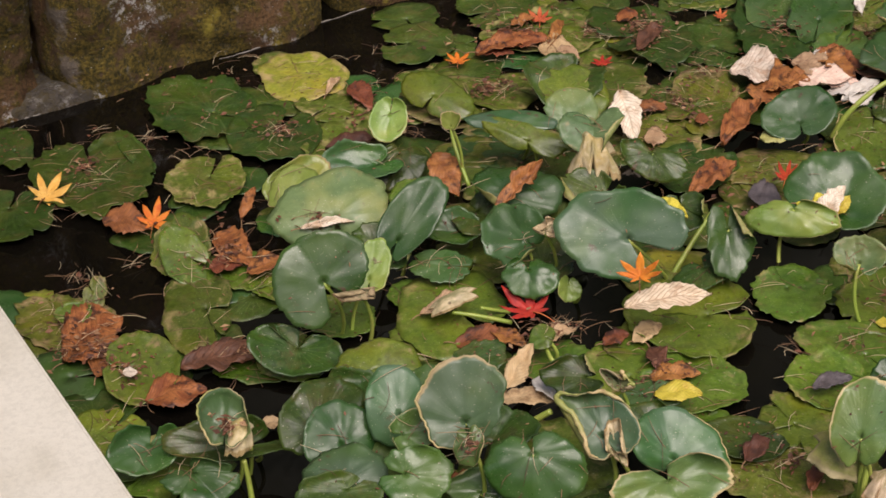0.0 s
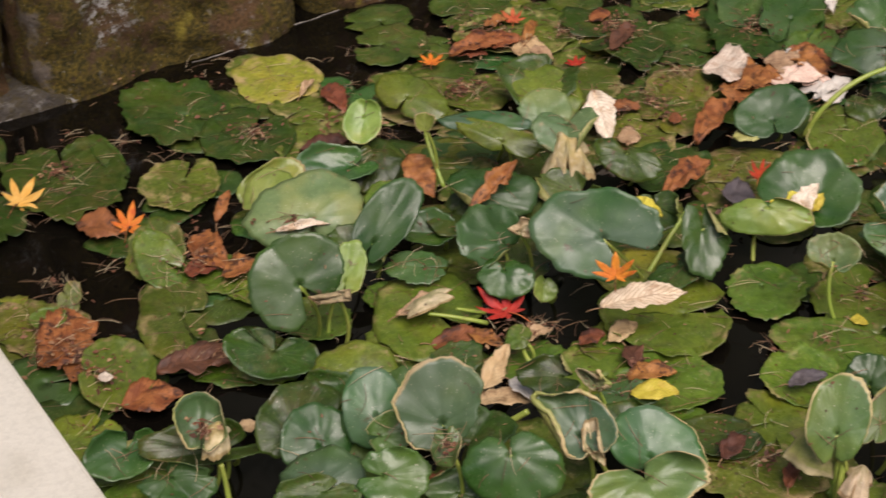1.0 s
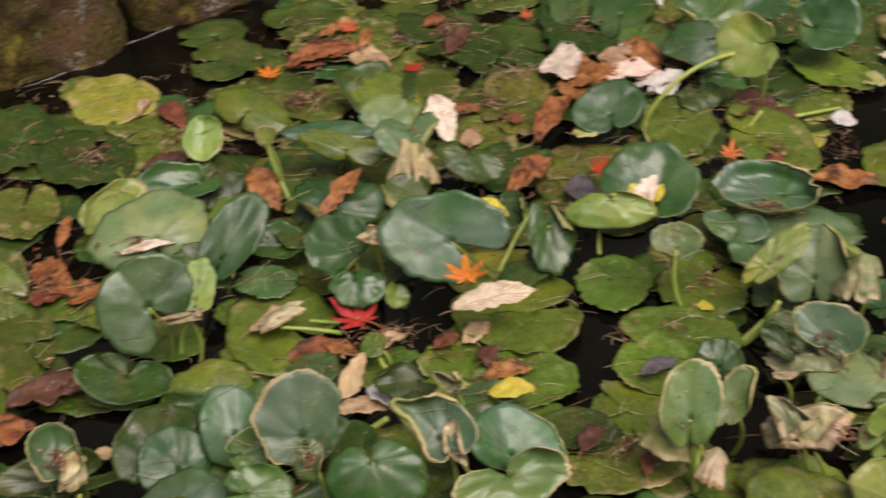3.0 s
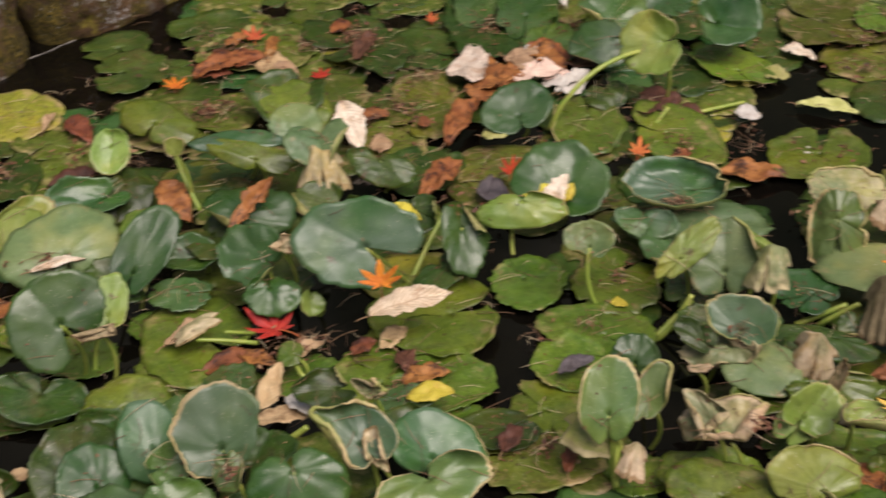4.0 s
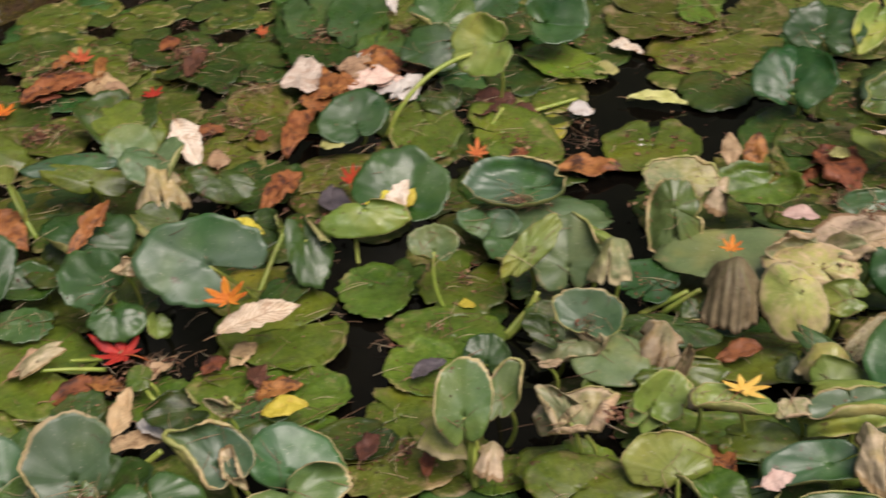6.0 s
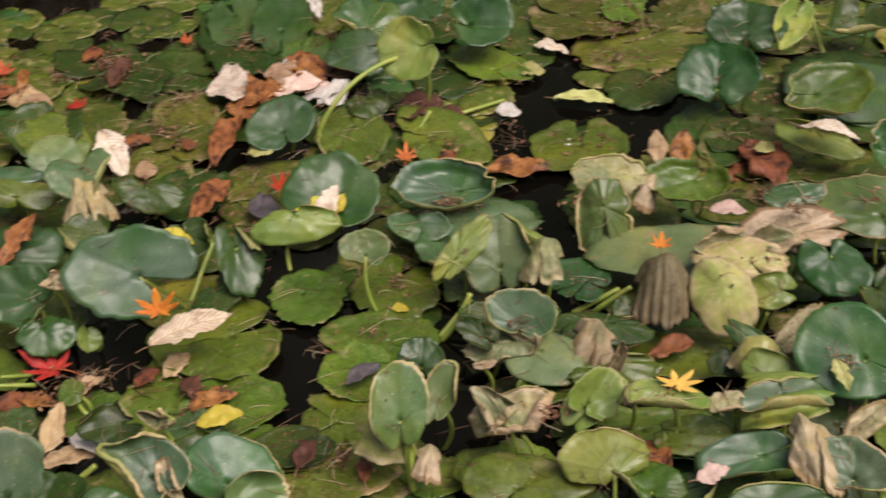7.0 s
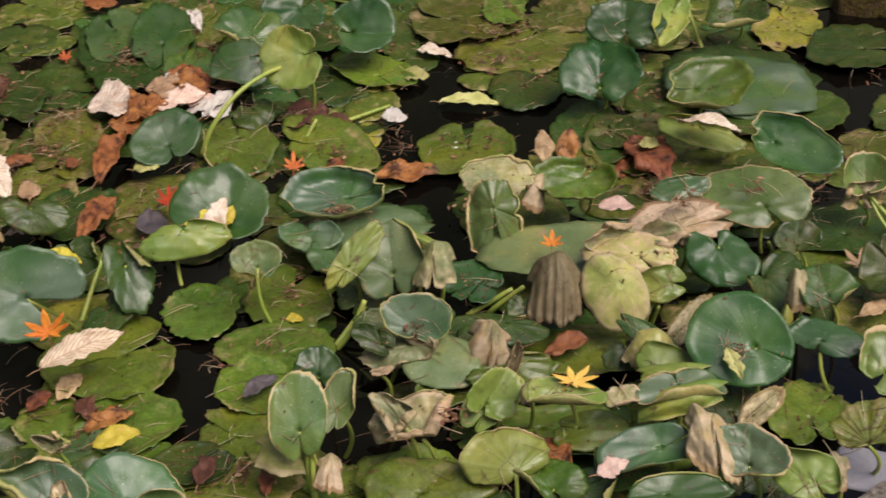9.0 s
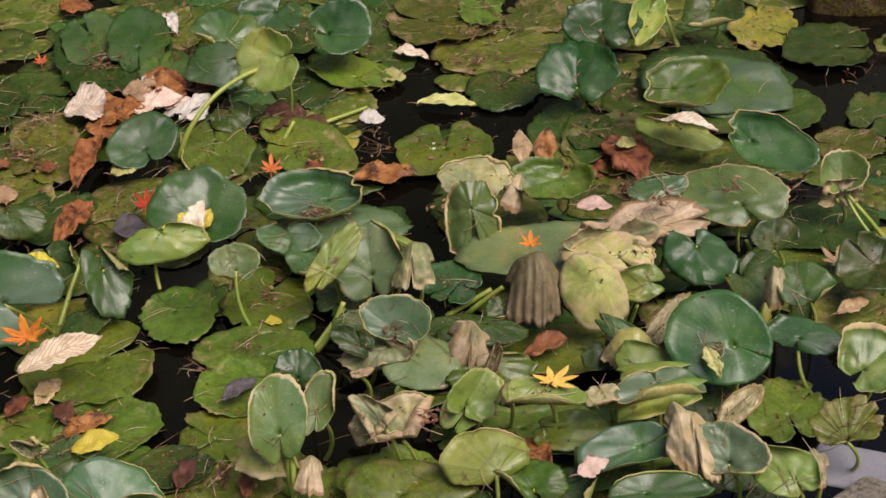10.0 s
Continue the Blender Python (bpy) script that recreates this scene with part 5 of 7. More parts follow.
pad('l', (-0.0997, 1.7365, 0.0950), (0.0285, 0.0050, 0.0041), (0.0058, 0.0289, 0.0339), 1159, stem=(-0.1318, 1.7195, 0.0000), notch=-90, gap=0.1, cup=0.05, fold=0.1, ragged=0.06, curls=((-85, 0.6, 0.14),), slits=0, crumple=0.03)
pad('h', (-0.0908, 1.5741, 0.0600), (0.0605, 0.0040, 0.0003), (-0.0033, 0.0330, 0.0192), 1161, notch=-100, gap=0.06, cup=-0.3, fold=0, ragged=0.04, curls=(), slits=0, crumple=0.03)
pad('g', (-0.1585, 1.4569, 0.0700), (0.0520, 0.0222, 0.0095), (-0.0120, 0.0391, 0.0232), 1163, notch=-110, gap=0.06, cup=-0.1, fold=0.3, ragged=0.05, curls=((130, 0.6, 0.3),), slits=0, crumple=0.03)
pad('b', (-0.0675, 1.4313, 0.1000), (0.0380, 0.0015, -0.0003), (0.0004, 0.0299, 0.0382), 1165, notch=-60, gap=0.05, cup=-0.22, fold=0, ragged=0.045, curls=((175, 0.72, 0.2),), slits=0, crumple=0.03)
pad('q', (0.0118, 1.3638, 0.1500), (0.0528, 0.0006, 0.0016), (0.0035, 0.0300, 0.0446), 1167, stem=(0.0041, 1.6481, 0.0000), notch=-78, gap=0.16, att=0.45, cup=0.06, fold=0.05, ragged=0.055, curls=((190, 0.88, 0.1),), slits=0, crumple=0.03, hem=((110, 260, 0.0016),))
pad('t', (0.0899, 1.2897, 0.1100), (0.0588, -0.0007, 0.0046), (-0.0038, 0.0250, 0.0339), 1172, notch=95, gap=0.1, cup=-0.2, fold=0.1, ragged=0.04, curls=(), slits=0, crumple=0.03)
pad('q', (0.1601, 1.3358, 0.1300), (0.0452, -0.0061, -0.0006), (-0.0060, 0.0331, 0.0289), 1173, notch=-70, gap=0.1, cup=0.18, fold=0.05, ragged=0.05, slits=0, crumple=0.06, curls=((200, 0.5, 0.13), (95, 0.66, 0.1)), hem=((20, 100, 0.0028), (110, 262, 0.0042)))
pad('m', (0.1990, 1.4566, 0.1000), (0.0208, -0.0119, -0.0075), (-0.0031, 0.0148, 0.0119), 1174, notch=-90, gap=0.08, cup=0.2, curls=((45, 0.55, 0.14),), ragged=0.08, slits=0, hem=((-40, 110, 0.0028),))
pad('b', (0.2482, 1.3012, 0.1200), (0.0521, -0.0109, -0.0010), (-0.0043, 0.0317, 0.0336), 1177, notch=-120, gap=0.05, cup=-0.18, fold=0, ragged=0.045, curls=((170, 0.75, 0.3),), slits=0, crumple=0.03, hem=((-50, 70, 0.0008),))
pad('b', (0.2407, 1.7451, 0.1250), (0.0884, -0.0057, 0.0095), (-0.0126, 0.0398, 0.0559), 1183, stem=(0.3208, 1.8182, 0.0000), notch=-52, gap=0.34, att=0.12, cup=0.02, fold=0.08, ragged=0.05, wave=0.025, scallop=0.05, curls=((15, 0.8, 0.5),), slits=0, crumple=0.03)
pad('q', (-0.2655, 1.4171, 0.1000), (0.0313, 0.0034, -0.0022), (-0.0023, 0.0265, 0.0239), 1179, notch=-95, gap=0.06, cup=0.3, rim=0.2, ragged=0.06, slits=0, crumple=0.1, curls=((10, 0.65, 0.15),), hem=((90, 260, 0.0016),))
drape('d', (-0.2477, 1.3966, 0.0900), (0.0169, 0.0040, 0.0015), (0.0021, 0.0116, 0.0157), 1178, top=0.8, wrap=0.4, belly=0.2, flute=0.06, folds=6, ragged=0.14)
pad('h', (-0.3803, 1.9057, 0.0300), (0.0370, -0.0017, -0.0042), (-0.0153, 0.0518, 0.0251), 1125, notch=-20, gap=0.1, cup=-0.1, fold=0.15, ragged=0.05, slits=0, crumple=0.03)
pad('h', (-0.4063, 1.6395, 0.0220), (0.0530, 0.0058, -0.0013), (-0.0079, 0.0693, 0.0122), 1137, notch=170, gap=0.05, ragged=0.04, curls=((-10, 0.78, 0.4),), slits=0, crumple=0.03)
pad('g', (-0.5048, 2.2644, 0.0140), (0.0412, -0.0518, -0.0042), (-0.0131, 0.0624, 0.0045), 1138, notch=-100, gap=0.08, ragged=0.06)
pad('h', (0.1240, 1.6320, 0.0450), (0.0186, 0.0009, 0.0009), (0.0002, 0.0196, 0.0071), 1139, notch=-30, gap=0.06, cup=-0.1, fold=0, slits=0, crumple=0.03)
pad('b', (1.5072, 1.8751, 0.0500), (0.0943, -0.0893, -0.0026), (0.0480, 0.0725, 0.0216), 1277, notch=-150, gap=0.04, cup=-0.12, fold=0, ragged=0.055, wave=0.04, curls=(), slits=0, crumple=0.03)
pad('h', (1.3875, 1.8045, 0.0950), (0.0609, -0.0379, 0.0038), (0.0312, 0.0424, 0.0280), 1278, notch=180, gap=0.04, cup=0.05, rim=0.15, fold=0, ragged=0.055, curls=((-95, 0.55, 0.3),), slits=0, crumple=0.03, hem=((100, 260, 0.0018),))
pad('l', (1.3265, 1.7422, 0.0600), (0.0500, -0.0593, -0.0068), (0.0099, 0.0295, 0.0119), 1279, notch=90, gap=0.04, cup=-0.1, fold=0, ragged=0.05, curls=((95, 0.3, 0.25),), slits=0, crumple=0.03)
pad('t', (1.3774, 1.5769, 0.0900), (0.0499, -0.0540, -0.0051), (0.0123, 0.0450, 0.0273), 1280, notch=170, gap=0.03, cup=0.1, rim=0.12, fold=0.03, ragged=0.045, curls=(), slits=0, crumple=0.03, hem=((10, 200, 0.0016),))
pad('b', (0.7233, 1.8221, 0.0800), (0.0746, -0.0316, -0.0007), (0.0187, 0.0394, 0.0158), 1291, notch=15, gap=0.03, cup=0.1, rim=0.3, fold=0, ragged=0.045, pleat=0.012, curls=((-5, 0.82, 0.1),), slits=0, crumple=0.03, hem=((-30, 110, 0.0026), (170, 260, 0.0012)))
pad('p', (0.7343, 1.7779, 0.0550), (0.1053, -0.0436, -0.0000), (0.0349, 0.0425, 0.0093), 1292, notch=-160, gap=0.04, cup=-0.1, fold=0.05, ragged=0.06, curls=(), slits=0, crumple=0.03)
pad('p', (0.7094, 1.5998, 0.1000), (0.0491, -0.0176, 0.0061), (0.0051, 0.0288, 0.0454), 1294, notch=-95, gap=0.06, cup=-0.1, fold=0.3, ragged=0.06, curls=((15, 0.6, 0.2),), slits=0, crumple=0.03, hem=((10, 80, 0.003),))
pad('l', (0.6623, 1.6139, 0.1150), (0.0482, 0.0062, 0.0342), (-0.0121, 0.0145, 0.0126), 1295, notch=-160, gap=0.04, cup=-0.1, fold=0.1, ragged=0.05, curls=(), pleat=0.02, slits=0, crumple=0.08)
pad('q', (0.6656, 1.4371, 0.1180), (0.0414, -0.0191, 0.0001), (0.0048, 0.0214, 0.0255), 1297, notch=-100, gap=0.05, cup=0.18, fold=0.04, ragged=0.055, curls=((185, 0.8, 0.12),), slits=0, crumple=0.03, hem=((-80, 60, 0.0012), (120, 260, 0.0016)))
pad('r', (0.4517, 1.3154, 0.1300), (0.0334, -0.0118, -0.0004), (0.0149, 0.0256, 0.0466), 1303, stem=(0.4602, 1.3262, 0.0000), notch=-80, gap=0.06, cup=-0.12, fold=0.1, ragged=0.055, curls=((175, 0.7, 0.22),), slits=0, crumple=0.03)
pad('r', (0.5108, 1.3345, 0.1150), (0.0223, -0.0059, 0.0030), (0.0168, 0.0193, 0.0287), 1305, notch=-95, gap=0.04, cup=0.15, fold=0.1, ragged=0.04, curls=((10, 0.7, 0.12),), slits=0, crumple=0.03, hem=((-40, 150, 0.002),))
pad('t', (0.9810, 1.1910, 0.1150), (0.0534, -0.0396, 0.0034), (0.0212, 0.0355, 0.0409), 1310, notch=None, att=0.3, cup=0.05, fold=0.03, ragged=0.045, wave=0.015, scallop=0.01, curls=((180, 0.85, 0.2),), slits=0, crumple=0.03)
pad('q', (0.8715, 1.1566, 0.1000), (0.0476, -0.0259, 0.0032), (0.0150, 0.0273, 0.0125), 1309, notch=100, gap=0.03, cup=0.05, fold=0.05, ragged=0.04, curls=((-85, 0.12, 0.3),), slits=0, crumple=0.03, hem=((60, 140, 0.0016),))
pad('l', (0.6455, 1.1848, 0.0850), (0.0510, -0.0212, 0.0033), (0.0137, 0.0264, 0.0172), 1369, notch=-70, gap=0.05, att=0.75, cup=-0.22, fold=0, ragged=0.05, pleat=0.012, curls=((150, 0.7, 0.2),), slits=0, crumple=0.06, hem=((20, 170, 0.0014),))
pad('h', (0.5656, 1.2168, 0.0500), (0.0733, -0.0322, 0.0005), (0.0108, 0.0376, 0.0104), 1370, notch=-120, gap=0.04, cup=-0.08, fold=0.15, ragged=0.04, curls=(), slits=0, crumple=0.03)
pad('b', (0.7866, 1.1028, 0.0850), (0.0539, -0.0224, 0.0070), (0.0161, 0.0261, 0.0163), 1316, notch=20, gap=0.04, cup=0.1, fold=0.05, ragged=0.04, curls=((-90, 0.25, 0.45),), slits=0, crumple=0.03)
pad('q', (0.8715, 1.0286, 0.1000), (0.0343, -0.0280, 0.0006), (0.0121, 0.0276, 0.0202), 1314, notch=-100, gap=0.06, cup=0.05, fold=0.4, ragged=0.08, curls=((-90, 0.6, 0.2),), slits=0, crumple=0.12, hem=((-120, -20, 0.002),))
drape('d', (0.8383, 1.0551, 0.1080), (0.0196, -0.0260, -0.0073), (0.0117, 0.0248, 0.0240), 1313, top=0.75, wrap=0.3, belly=0.25, flute=0.06, folds=6, ragged=0.12, slit=1, crumple=0.14)
pad('l', (0.9097, 0.9777, 0.0950), (0.0312, -0.0286, 0.0002), (0.0142, 0.0240, 0.0170), 1379, notch=-60, gap=0.05, cup=-0.1, fold=0.1, ragged=0.05, curls=((90, 0.35, 0.3), (0, 0.7, 0.15)), slits=0, crumple=0.06)
pad('o', (1.0351, 1.0176, 0.0800), (0.0350, -0.0263, 0.0055), (0.0142, 0.0189, 0.0196), 1315, notch=-90, gap=0.3, att=0.7, pleat=0.03, cup=-0.1, ragged=0.14, slits=2, crumple=0.08, curls=())
pad('w', (1.0069, 1.4694, 0.0900), (0.0570, -0.0428, -0.0014), (0.0164, 0.0246, 0.0138), 1362, notch=-60, gap=0.03, cup=-0.2, fold=0, ragged=0.06, curls=((150, 0.55, -0.4),), slits=0, crumple=0.1, plain=True, hem=((-60, 30, 0.002),))
pad('w', (0.9243, 1.3797, 0.1000), (0.0365, -0.0268, -0.0025), (0.0125, 0.0326, 0.0436), 1361, notch=None, cup=-0.3, fold=-0.3, ragged=0.055, curls=(), slits=0, crumple=0.06, plain=True)
pad('t', (1.1079, 1.1835, 0.0800), (0.0367, -0.0366, -0.0007), (0.0117, 0.0240, 0.0119), 1319, stem=(1.1160, 1.1508, 0.0000), notch=-110, gap=0.06, cup=-0.1, fold=0, ragged=0.055, curls=((150, 0.6, 0.18),), slits=0, crumple=0.03)
pad('t', (1.1686, 1.2569, 0.0900), (0.0362, -0.0233, 0.0044), (0.0090, 0.0296, 0.0160), 1320, notch=-90, gap=0.05, cup=0.05, fold=0.1, ragged=0.05, curls=((-50, 0.55, 0.2), (190, 0.7, 0.15)), slits=0, crumple=0.03)
pad('m', (0.5791, 1.2644, 0.1000), (0.0601, -0.0200, 0.0048), (0.0152, 0.0332, 0.0256), 1307, notch=-80, gap=0.08, cup=-0.2, fold=0.1, ragged=0.1, curls=((200, 0.5, -0.3),), slits=1, crumple=0.3, hem=((-10, 110, 0.0016),))
pad('m', (0.5522, 1.2712, 0.1150), (0.0293, -0.0177, -0.0045), (0.0082, 0.0228, 0.0241), 1308, notch=-30, gap=0.06, cup=-0.25, fold=0.1, ragged=0.1, curls=((-80, 0.55, -0.3), (60, 0.6, 0.15)), slits=0, crumple=0.2)
drape('d', (0.4703, 1.2817, 0.0600), (0.0144, -0.0098, -0.0036), (0.0092, 0.0140, 0.0137), 1304, top=0.7, wrap=0.3, flute=0.06, folds=6, ragged=0.14, slit=1)
pad('l', (0.9025, 1.2343, 0.0850), (0.0318, -0.0144, 0.0050), (0.0021, 0.0277, 0.0165), 1312, notch=-150, gap=0.03, cup=-0.2, fold=0.1, ragged=0.05, curls=((60, 0.5, 0.25),), slits=0, crumple=0.03)
pad('t', (0.9143, 1.2780, 0.0900), (0.0256, -0.0455, -0.0185), (0.0106, 0.0070, 0.0100), 1311, notch=180, gap=0.03, cup=-0.2, fold=0.1, ragged=0.04, curls=((90, 0.6, 0.3),), slits=0, crumple=0.03)
pad('d', (0.9701, 1.2837, 0.0900), (0.0399, 0.0034, 0.0268), (0.0037, 0.0131, 0.0127), 1317, notch=180, gap=0.03, cup=-0.1, fold=0.3, ragged=0.08, curls=(), slits=0)
pad('d', (0.9454, 1.1012, 0.0850), (0.0292, -0.0013, 0.0180), (-0.0064, 0.0136, 0.0062), 1328, notch=180, gap=0.03, cup=0.1, fold=0.4, ragged=0.08, curls=(), slits=0)
pad('p', (0.9743, 1.5478, 0.0600), (0.1261, -0.0677, 0.0021), (0.0270, 0.0576, 0.0134), 1287, notch=-60, gap=0.03, cup=-0.05, fold=0, ragged=0.05, curls=(), slits=0, crumple=0.03)
pad('g', (0.7799, 1.4408, 0.0600), (0.0574, -0.0404, -0.0022), (0.0206, 0.0205, 0.0075), 1300, notch=60, gap=0.03, cup=-0.12, fold=0, ragged=0.04, curls=(), slits=0, crumple=0.03)
pad('p', (0.6761, 1.3936, 0.0750), (0.0428, -0.0249, -0.0013), (0.0197, 0.0354, 0.0147), 1299, notch=120, gap=0.03, cup=-0.1, fold=0.05, ragged=0.05, curls=(), slits=0, crumple=0.03)
pad('m', (0.9341, 1.7064, 0.1150), (0.0474, -0.0330, -0.0020), (0.0262, 0.0282, 0.0121), 1355, notch=-90, gap=0.05, cup=-0.1, fold=0, ragged=0.1, curls=((-90, 0.3, -0.5),), slits=0, crumple=0.1, hem=((-10, 190, 0.003),), plain=True)
pad('r', (0.8883, 1.6316, 0.0850), (0.0372, -0.0221, -0.0029), (0.0134, 0.0293, 0.0557), 1356, notch=-88, gap=0.28, att=-0.35, cup=-0.1, fold=-0.35, ragged=0.1, pleat=0.02, curls=((0, 0.7, 0.2), (180, 0.72, 0.2)), slits=1, crumple=0.1, hem=((-70, 70, 0.003), (110, 250, 0.003)))
pad('m', (0.6443, 1.4187, 0.0850), (0.0563, -0.0298, -0.0010), (0.0170, 0.0290, 0.0083), 1365, notch=90, gap=0.04, cup=-0.1, fold=0, ragged=0.1, curls=((-90, 0.15, -0.45),), slits=1, crumple=0.12)
pad('l', (0.6965, 1.3019, 0.0600), (0.0361, -0.0108, 0.0052), (0.0243, 0.0201, 0.0204), 1377, notch=-120, gap=0.05, cup=-0.1, fold=0.3, ragged=0.05, curls=(), slits=0, crumple=0.03)
drape('m', (0.7538, 1.5576, 0.1000), (0.0275, -0.0131, 0.0002), (0.0108, 0.0161, 0.0229), 1363, top=0.7, wrap=0.5, belly=0.3, flute=0.05, folds=6, slit=1, ragged=0.14, crumple=0.12)
pad('d', (1.0972, 1.4842, 0.1000), (0.0641, -0.0334, 0.0050), (0.0221, 0.0346, 0.0182), 1281, notch=-95, gap=0.12, cup=-0.15, fold=0, ragged=0.14, wave=0.05, curls=((-90, 0.6, -0.4),), slits=1, crumple=0.08, plain=True)
pad('q', (1.1543, 1.5573, 0.1000), (0.0378, -0.0207, 0.0027), (0.0145, 0.0166, 0.0103), 1282, notch=-60, gap=0.04, cup=-0.2, fold=0.1, ragged=0.08, curls=((100, 0.5, 0.25),), slits=0, crumple=0.08)
drape('k', (0.8666, 1.4331, 0.0900), (0.0305, -0.0196, -0.0017), (0.0128, 0.0183, 0.0386), 1360, top=0.85, wrap=0.35, belly=0.22, flute=0.05, folds=19, slit=0, ragged=0.1, crumple=0.07)
pad('l', (-0.0780, 2.2470, 0.0600), (0.0319, 0.0053, 0.0038), (-0.0021, 0.0305, 0.0275), 1153, notch=70, gap=0.06, cup=0.15, fold=0.1, ragged=0.04, curls=((60, 0.6, 0.25),), slits=0, crumple=0.03)
pad('h', (0.0055, 2.3635, 0.0500), (0.0634, -0.0270, -0.0108), (-0.0027, 0.0502, 0.0203), 1154, notch=-120, gap=0.06, cup=-0.2, fold=0.1, ragged=0.05, curls=(), slits=0, crumple=0.03)
pad('h', (0.1397, 2.1374, 0.0800), (0.0709, -0.0229, -0.0123), (-0.0047, 0.0292, 0.0194), 1187, notch=-90, gap=0.05, cup=-0.15, fold=0.05, ragged=0.05, curls=((95, 0.55, -0.35),), slits=0, crumple=0.03)
pad('h', (0.2355, 2.3637, 0.0450), (0.0656, -0.0200, -0.0049), (0.0025, 0.0642, 0.0233), 1188, notch=-70, gap=0.05, cup=-0.15, fold=0.05, ragged=0.05, curls=(), slits=0, crumple=0.03)
pad('l', (0.7546, 1.6013, 0.1200), (0.0292, -0.0302, -0.0149), (0.0063, 0.0061, 0.0083), 1293, notch=180, gap=0.03, cup=-0.3, fold=-0.3, ragged=0.06, curls=(), slits=0, crumple=0.1)
pad('h', (0.7749, 1.2023, 0.0550), (0.0465, -0.0206, 0.0029), (0.0084, 0.0254, 0.0094), 1318, notch=150, gap=0.03, cup=-0.1, fold=0.05, ragged=0.05, curls=(), slits=0, crumple=0.03)
pad('b', (0.1193, 2.1633, 0.0920), (0.0721, -0.0081, -0.0022), (-0.0011, 0.0215, 0.0114), 1186, notch=-60, gap=0.04, cup=-0.15, fold=0.05, ragged=0.06, curls=(), slits=0, crumple=0.03)
fallen('rust', (1.2497, 1.7744, 0.0120), (-0.0149, -0.0805, 0.0000), (0.0465, 0.0128, 0.0000), 1460, torn=0.5)
fallen('brown', (1.2151, 1.7975, 0.0140), (0.0422, 0.0251, 0.0000), (0.0020, -0.0261, 0.0000), 1461, torn=0.6)
pad('h', (-0.0334, 2.0124, 0.0500), (0.0431, 0.0030, 0.0006), (-0.0032, 0.0420, 0.0113), 1462, notch=40, gap=0.04, cup=-0.1, fold=0.05, ragged=0.05, curls=(), slits=0, crumple=0.03)
fallen('lemon', (0.9558, 1.1682, 0.1050), (-0.0016, -0.0173, -0.0121), (0.0086, -0.0063, 0.0005), 1464, torn=0.6)
pad('g', (0.3485, 1.4308, 0.0200), (0.0540, -0.0202, -0.0007), (0.0167, 0.0342, 0.0039), 1463, notch=40, gap=0.05, ragged=0.06)
stalk([(0.0077, 1.7129, 0.0350), (0.0458, 1.7100, 0.0280), (0.0880, 1.7144, 0.0120)], 0.003)
stalk([(0.0467, 1.7276, 0.0300), (0.0873, 1.7392, 0.0120)], 0.0028)
stalk([(-0.2454, 1.3917, 0.0600), (-0.2435, 1.3915, 0.0300), (-0.2416, 1.3855, 0.0000)], 0.0034)
stalk([(0.1189, 1.4473, 0.0650), (0.0953, 1.4529, 0.0450), (0.0716, 1.4661, 0.0150)], 0.0045)
stalk([(0.1274, 1.6310, 0.0300), (0.1329, 1.6003, 0.0300), (0.1448, 1.6023, 0.0150)], 0.003)
stalk([(1.3995, 1.4295, 0.0700), (1.4162, 1.4020, 0.0400), (1.4417, 1.3824, 0.0000)], 0.0034)
stalk([(1.2094, 1.4226, 0.0600), (1.2179, 1.4115, 0.0300), (1.2257, 1.4056, 0.0000)], 0.003)
stalk([(0.6574, 1.5810, 0.0650), (0.6329, 1.5780, 0.0250), (0.6119, 1.5831, 0.0000)], 0.0042)
stalk([(0.9968, 1.3823, 0.0500), (0.9982, 1.4039, 0.0000)], 0.0032)
pad('l', (0.7414, 1.2108, 0.1120), (0.0445, -0.0277, -0.0001), (0.0105, 0.0230, 0.0091), 1371, notch=80, gap=0.03, cup=0.05, fold=0, ragged=0.07, curls=((-90, 0.25, 0.32),), slits=0, crumple=0.08, hem=((190, 350, 0.0012),))
pad('m', (0.8090, 1.1868, 0.1000), (0.0218, -0.0077, 0.0028), (0.0068, 0.0150, 0.0076), 1372, notch=100, gap=0.03, cup=-0.1, fold=0.1, ragged=0.08, curls=((-90, 0.3, 0.3),), slits=0, crumple=0.08, plain=True)
pad('b', (0.7691, 1.0161, 0.1000), (0.0517, -0.0281, 0.0035), (0.0068, 0.0183, 0.0075), 1380, notch=-150, gap=0.03, cup=0.1, fold=0, ragged=0.04, curls=((-90, 0.5, 0.3),), slits=0, crumple=0.03, hem=((20, 160, 0.0014),))
pad('m', (0.6050, 1.4184, 0.0700), (0.0154, -0.0041, 0.0008), (-0.0029, -0.0056, -0.0023), 1381, notch=180, gap=0.03, cup=-0.1, fold=0.2, ragged=0.08, curls=(), slits=0)
pad('h', (0.7032, 2.1725, 0.0220), (0.0586, -0.0275, -0.0008), (0.0386, 0.0891, 0.0102), 1226, notch=100, gap=0.03, ragged=0.05, curls=((185, 0.7, 0.3),), hem=((140, 260, 0.0018),), slits=0)
pad('h', (0.8338, 2.0948, 0.0180), (0.0643, -0.0561, -0.0025), (0.0261, 0.1021, 0.0091), 1227, notch=175, gap=0.04, ragged=0.05, slits=0)
pad('h', (1.0224, 1.9647, 0.0160), (0.0720, -0.0405, -0.0001), (0.0426, 0.0831, 0.0033), 1229, notch=88, gap=0.16, att=0.05, ragged=0.05, slits=0)
pad('h', (1.0204, 2.3195, 0.0160), (0.0637, -0.0670, -0.0019), (0.0246, 0.0623, 0.0035), 1228, notch=-60, gap=0.05, ragged=0.06)
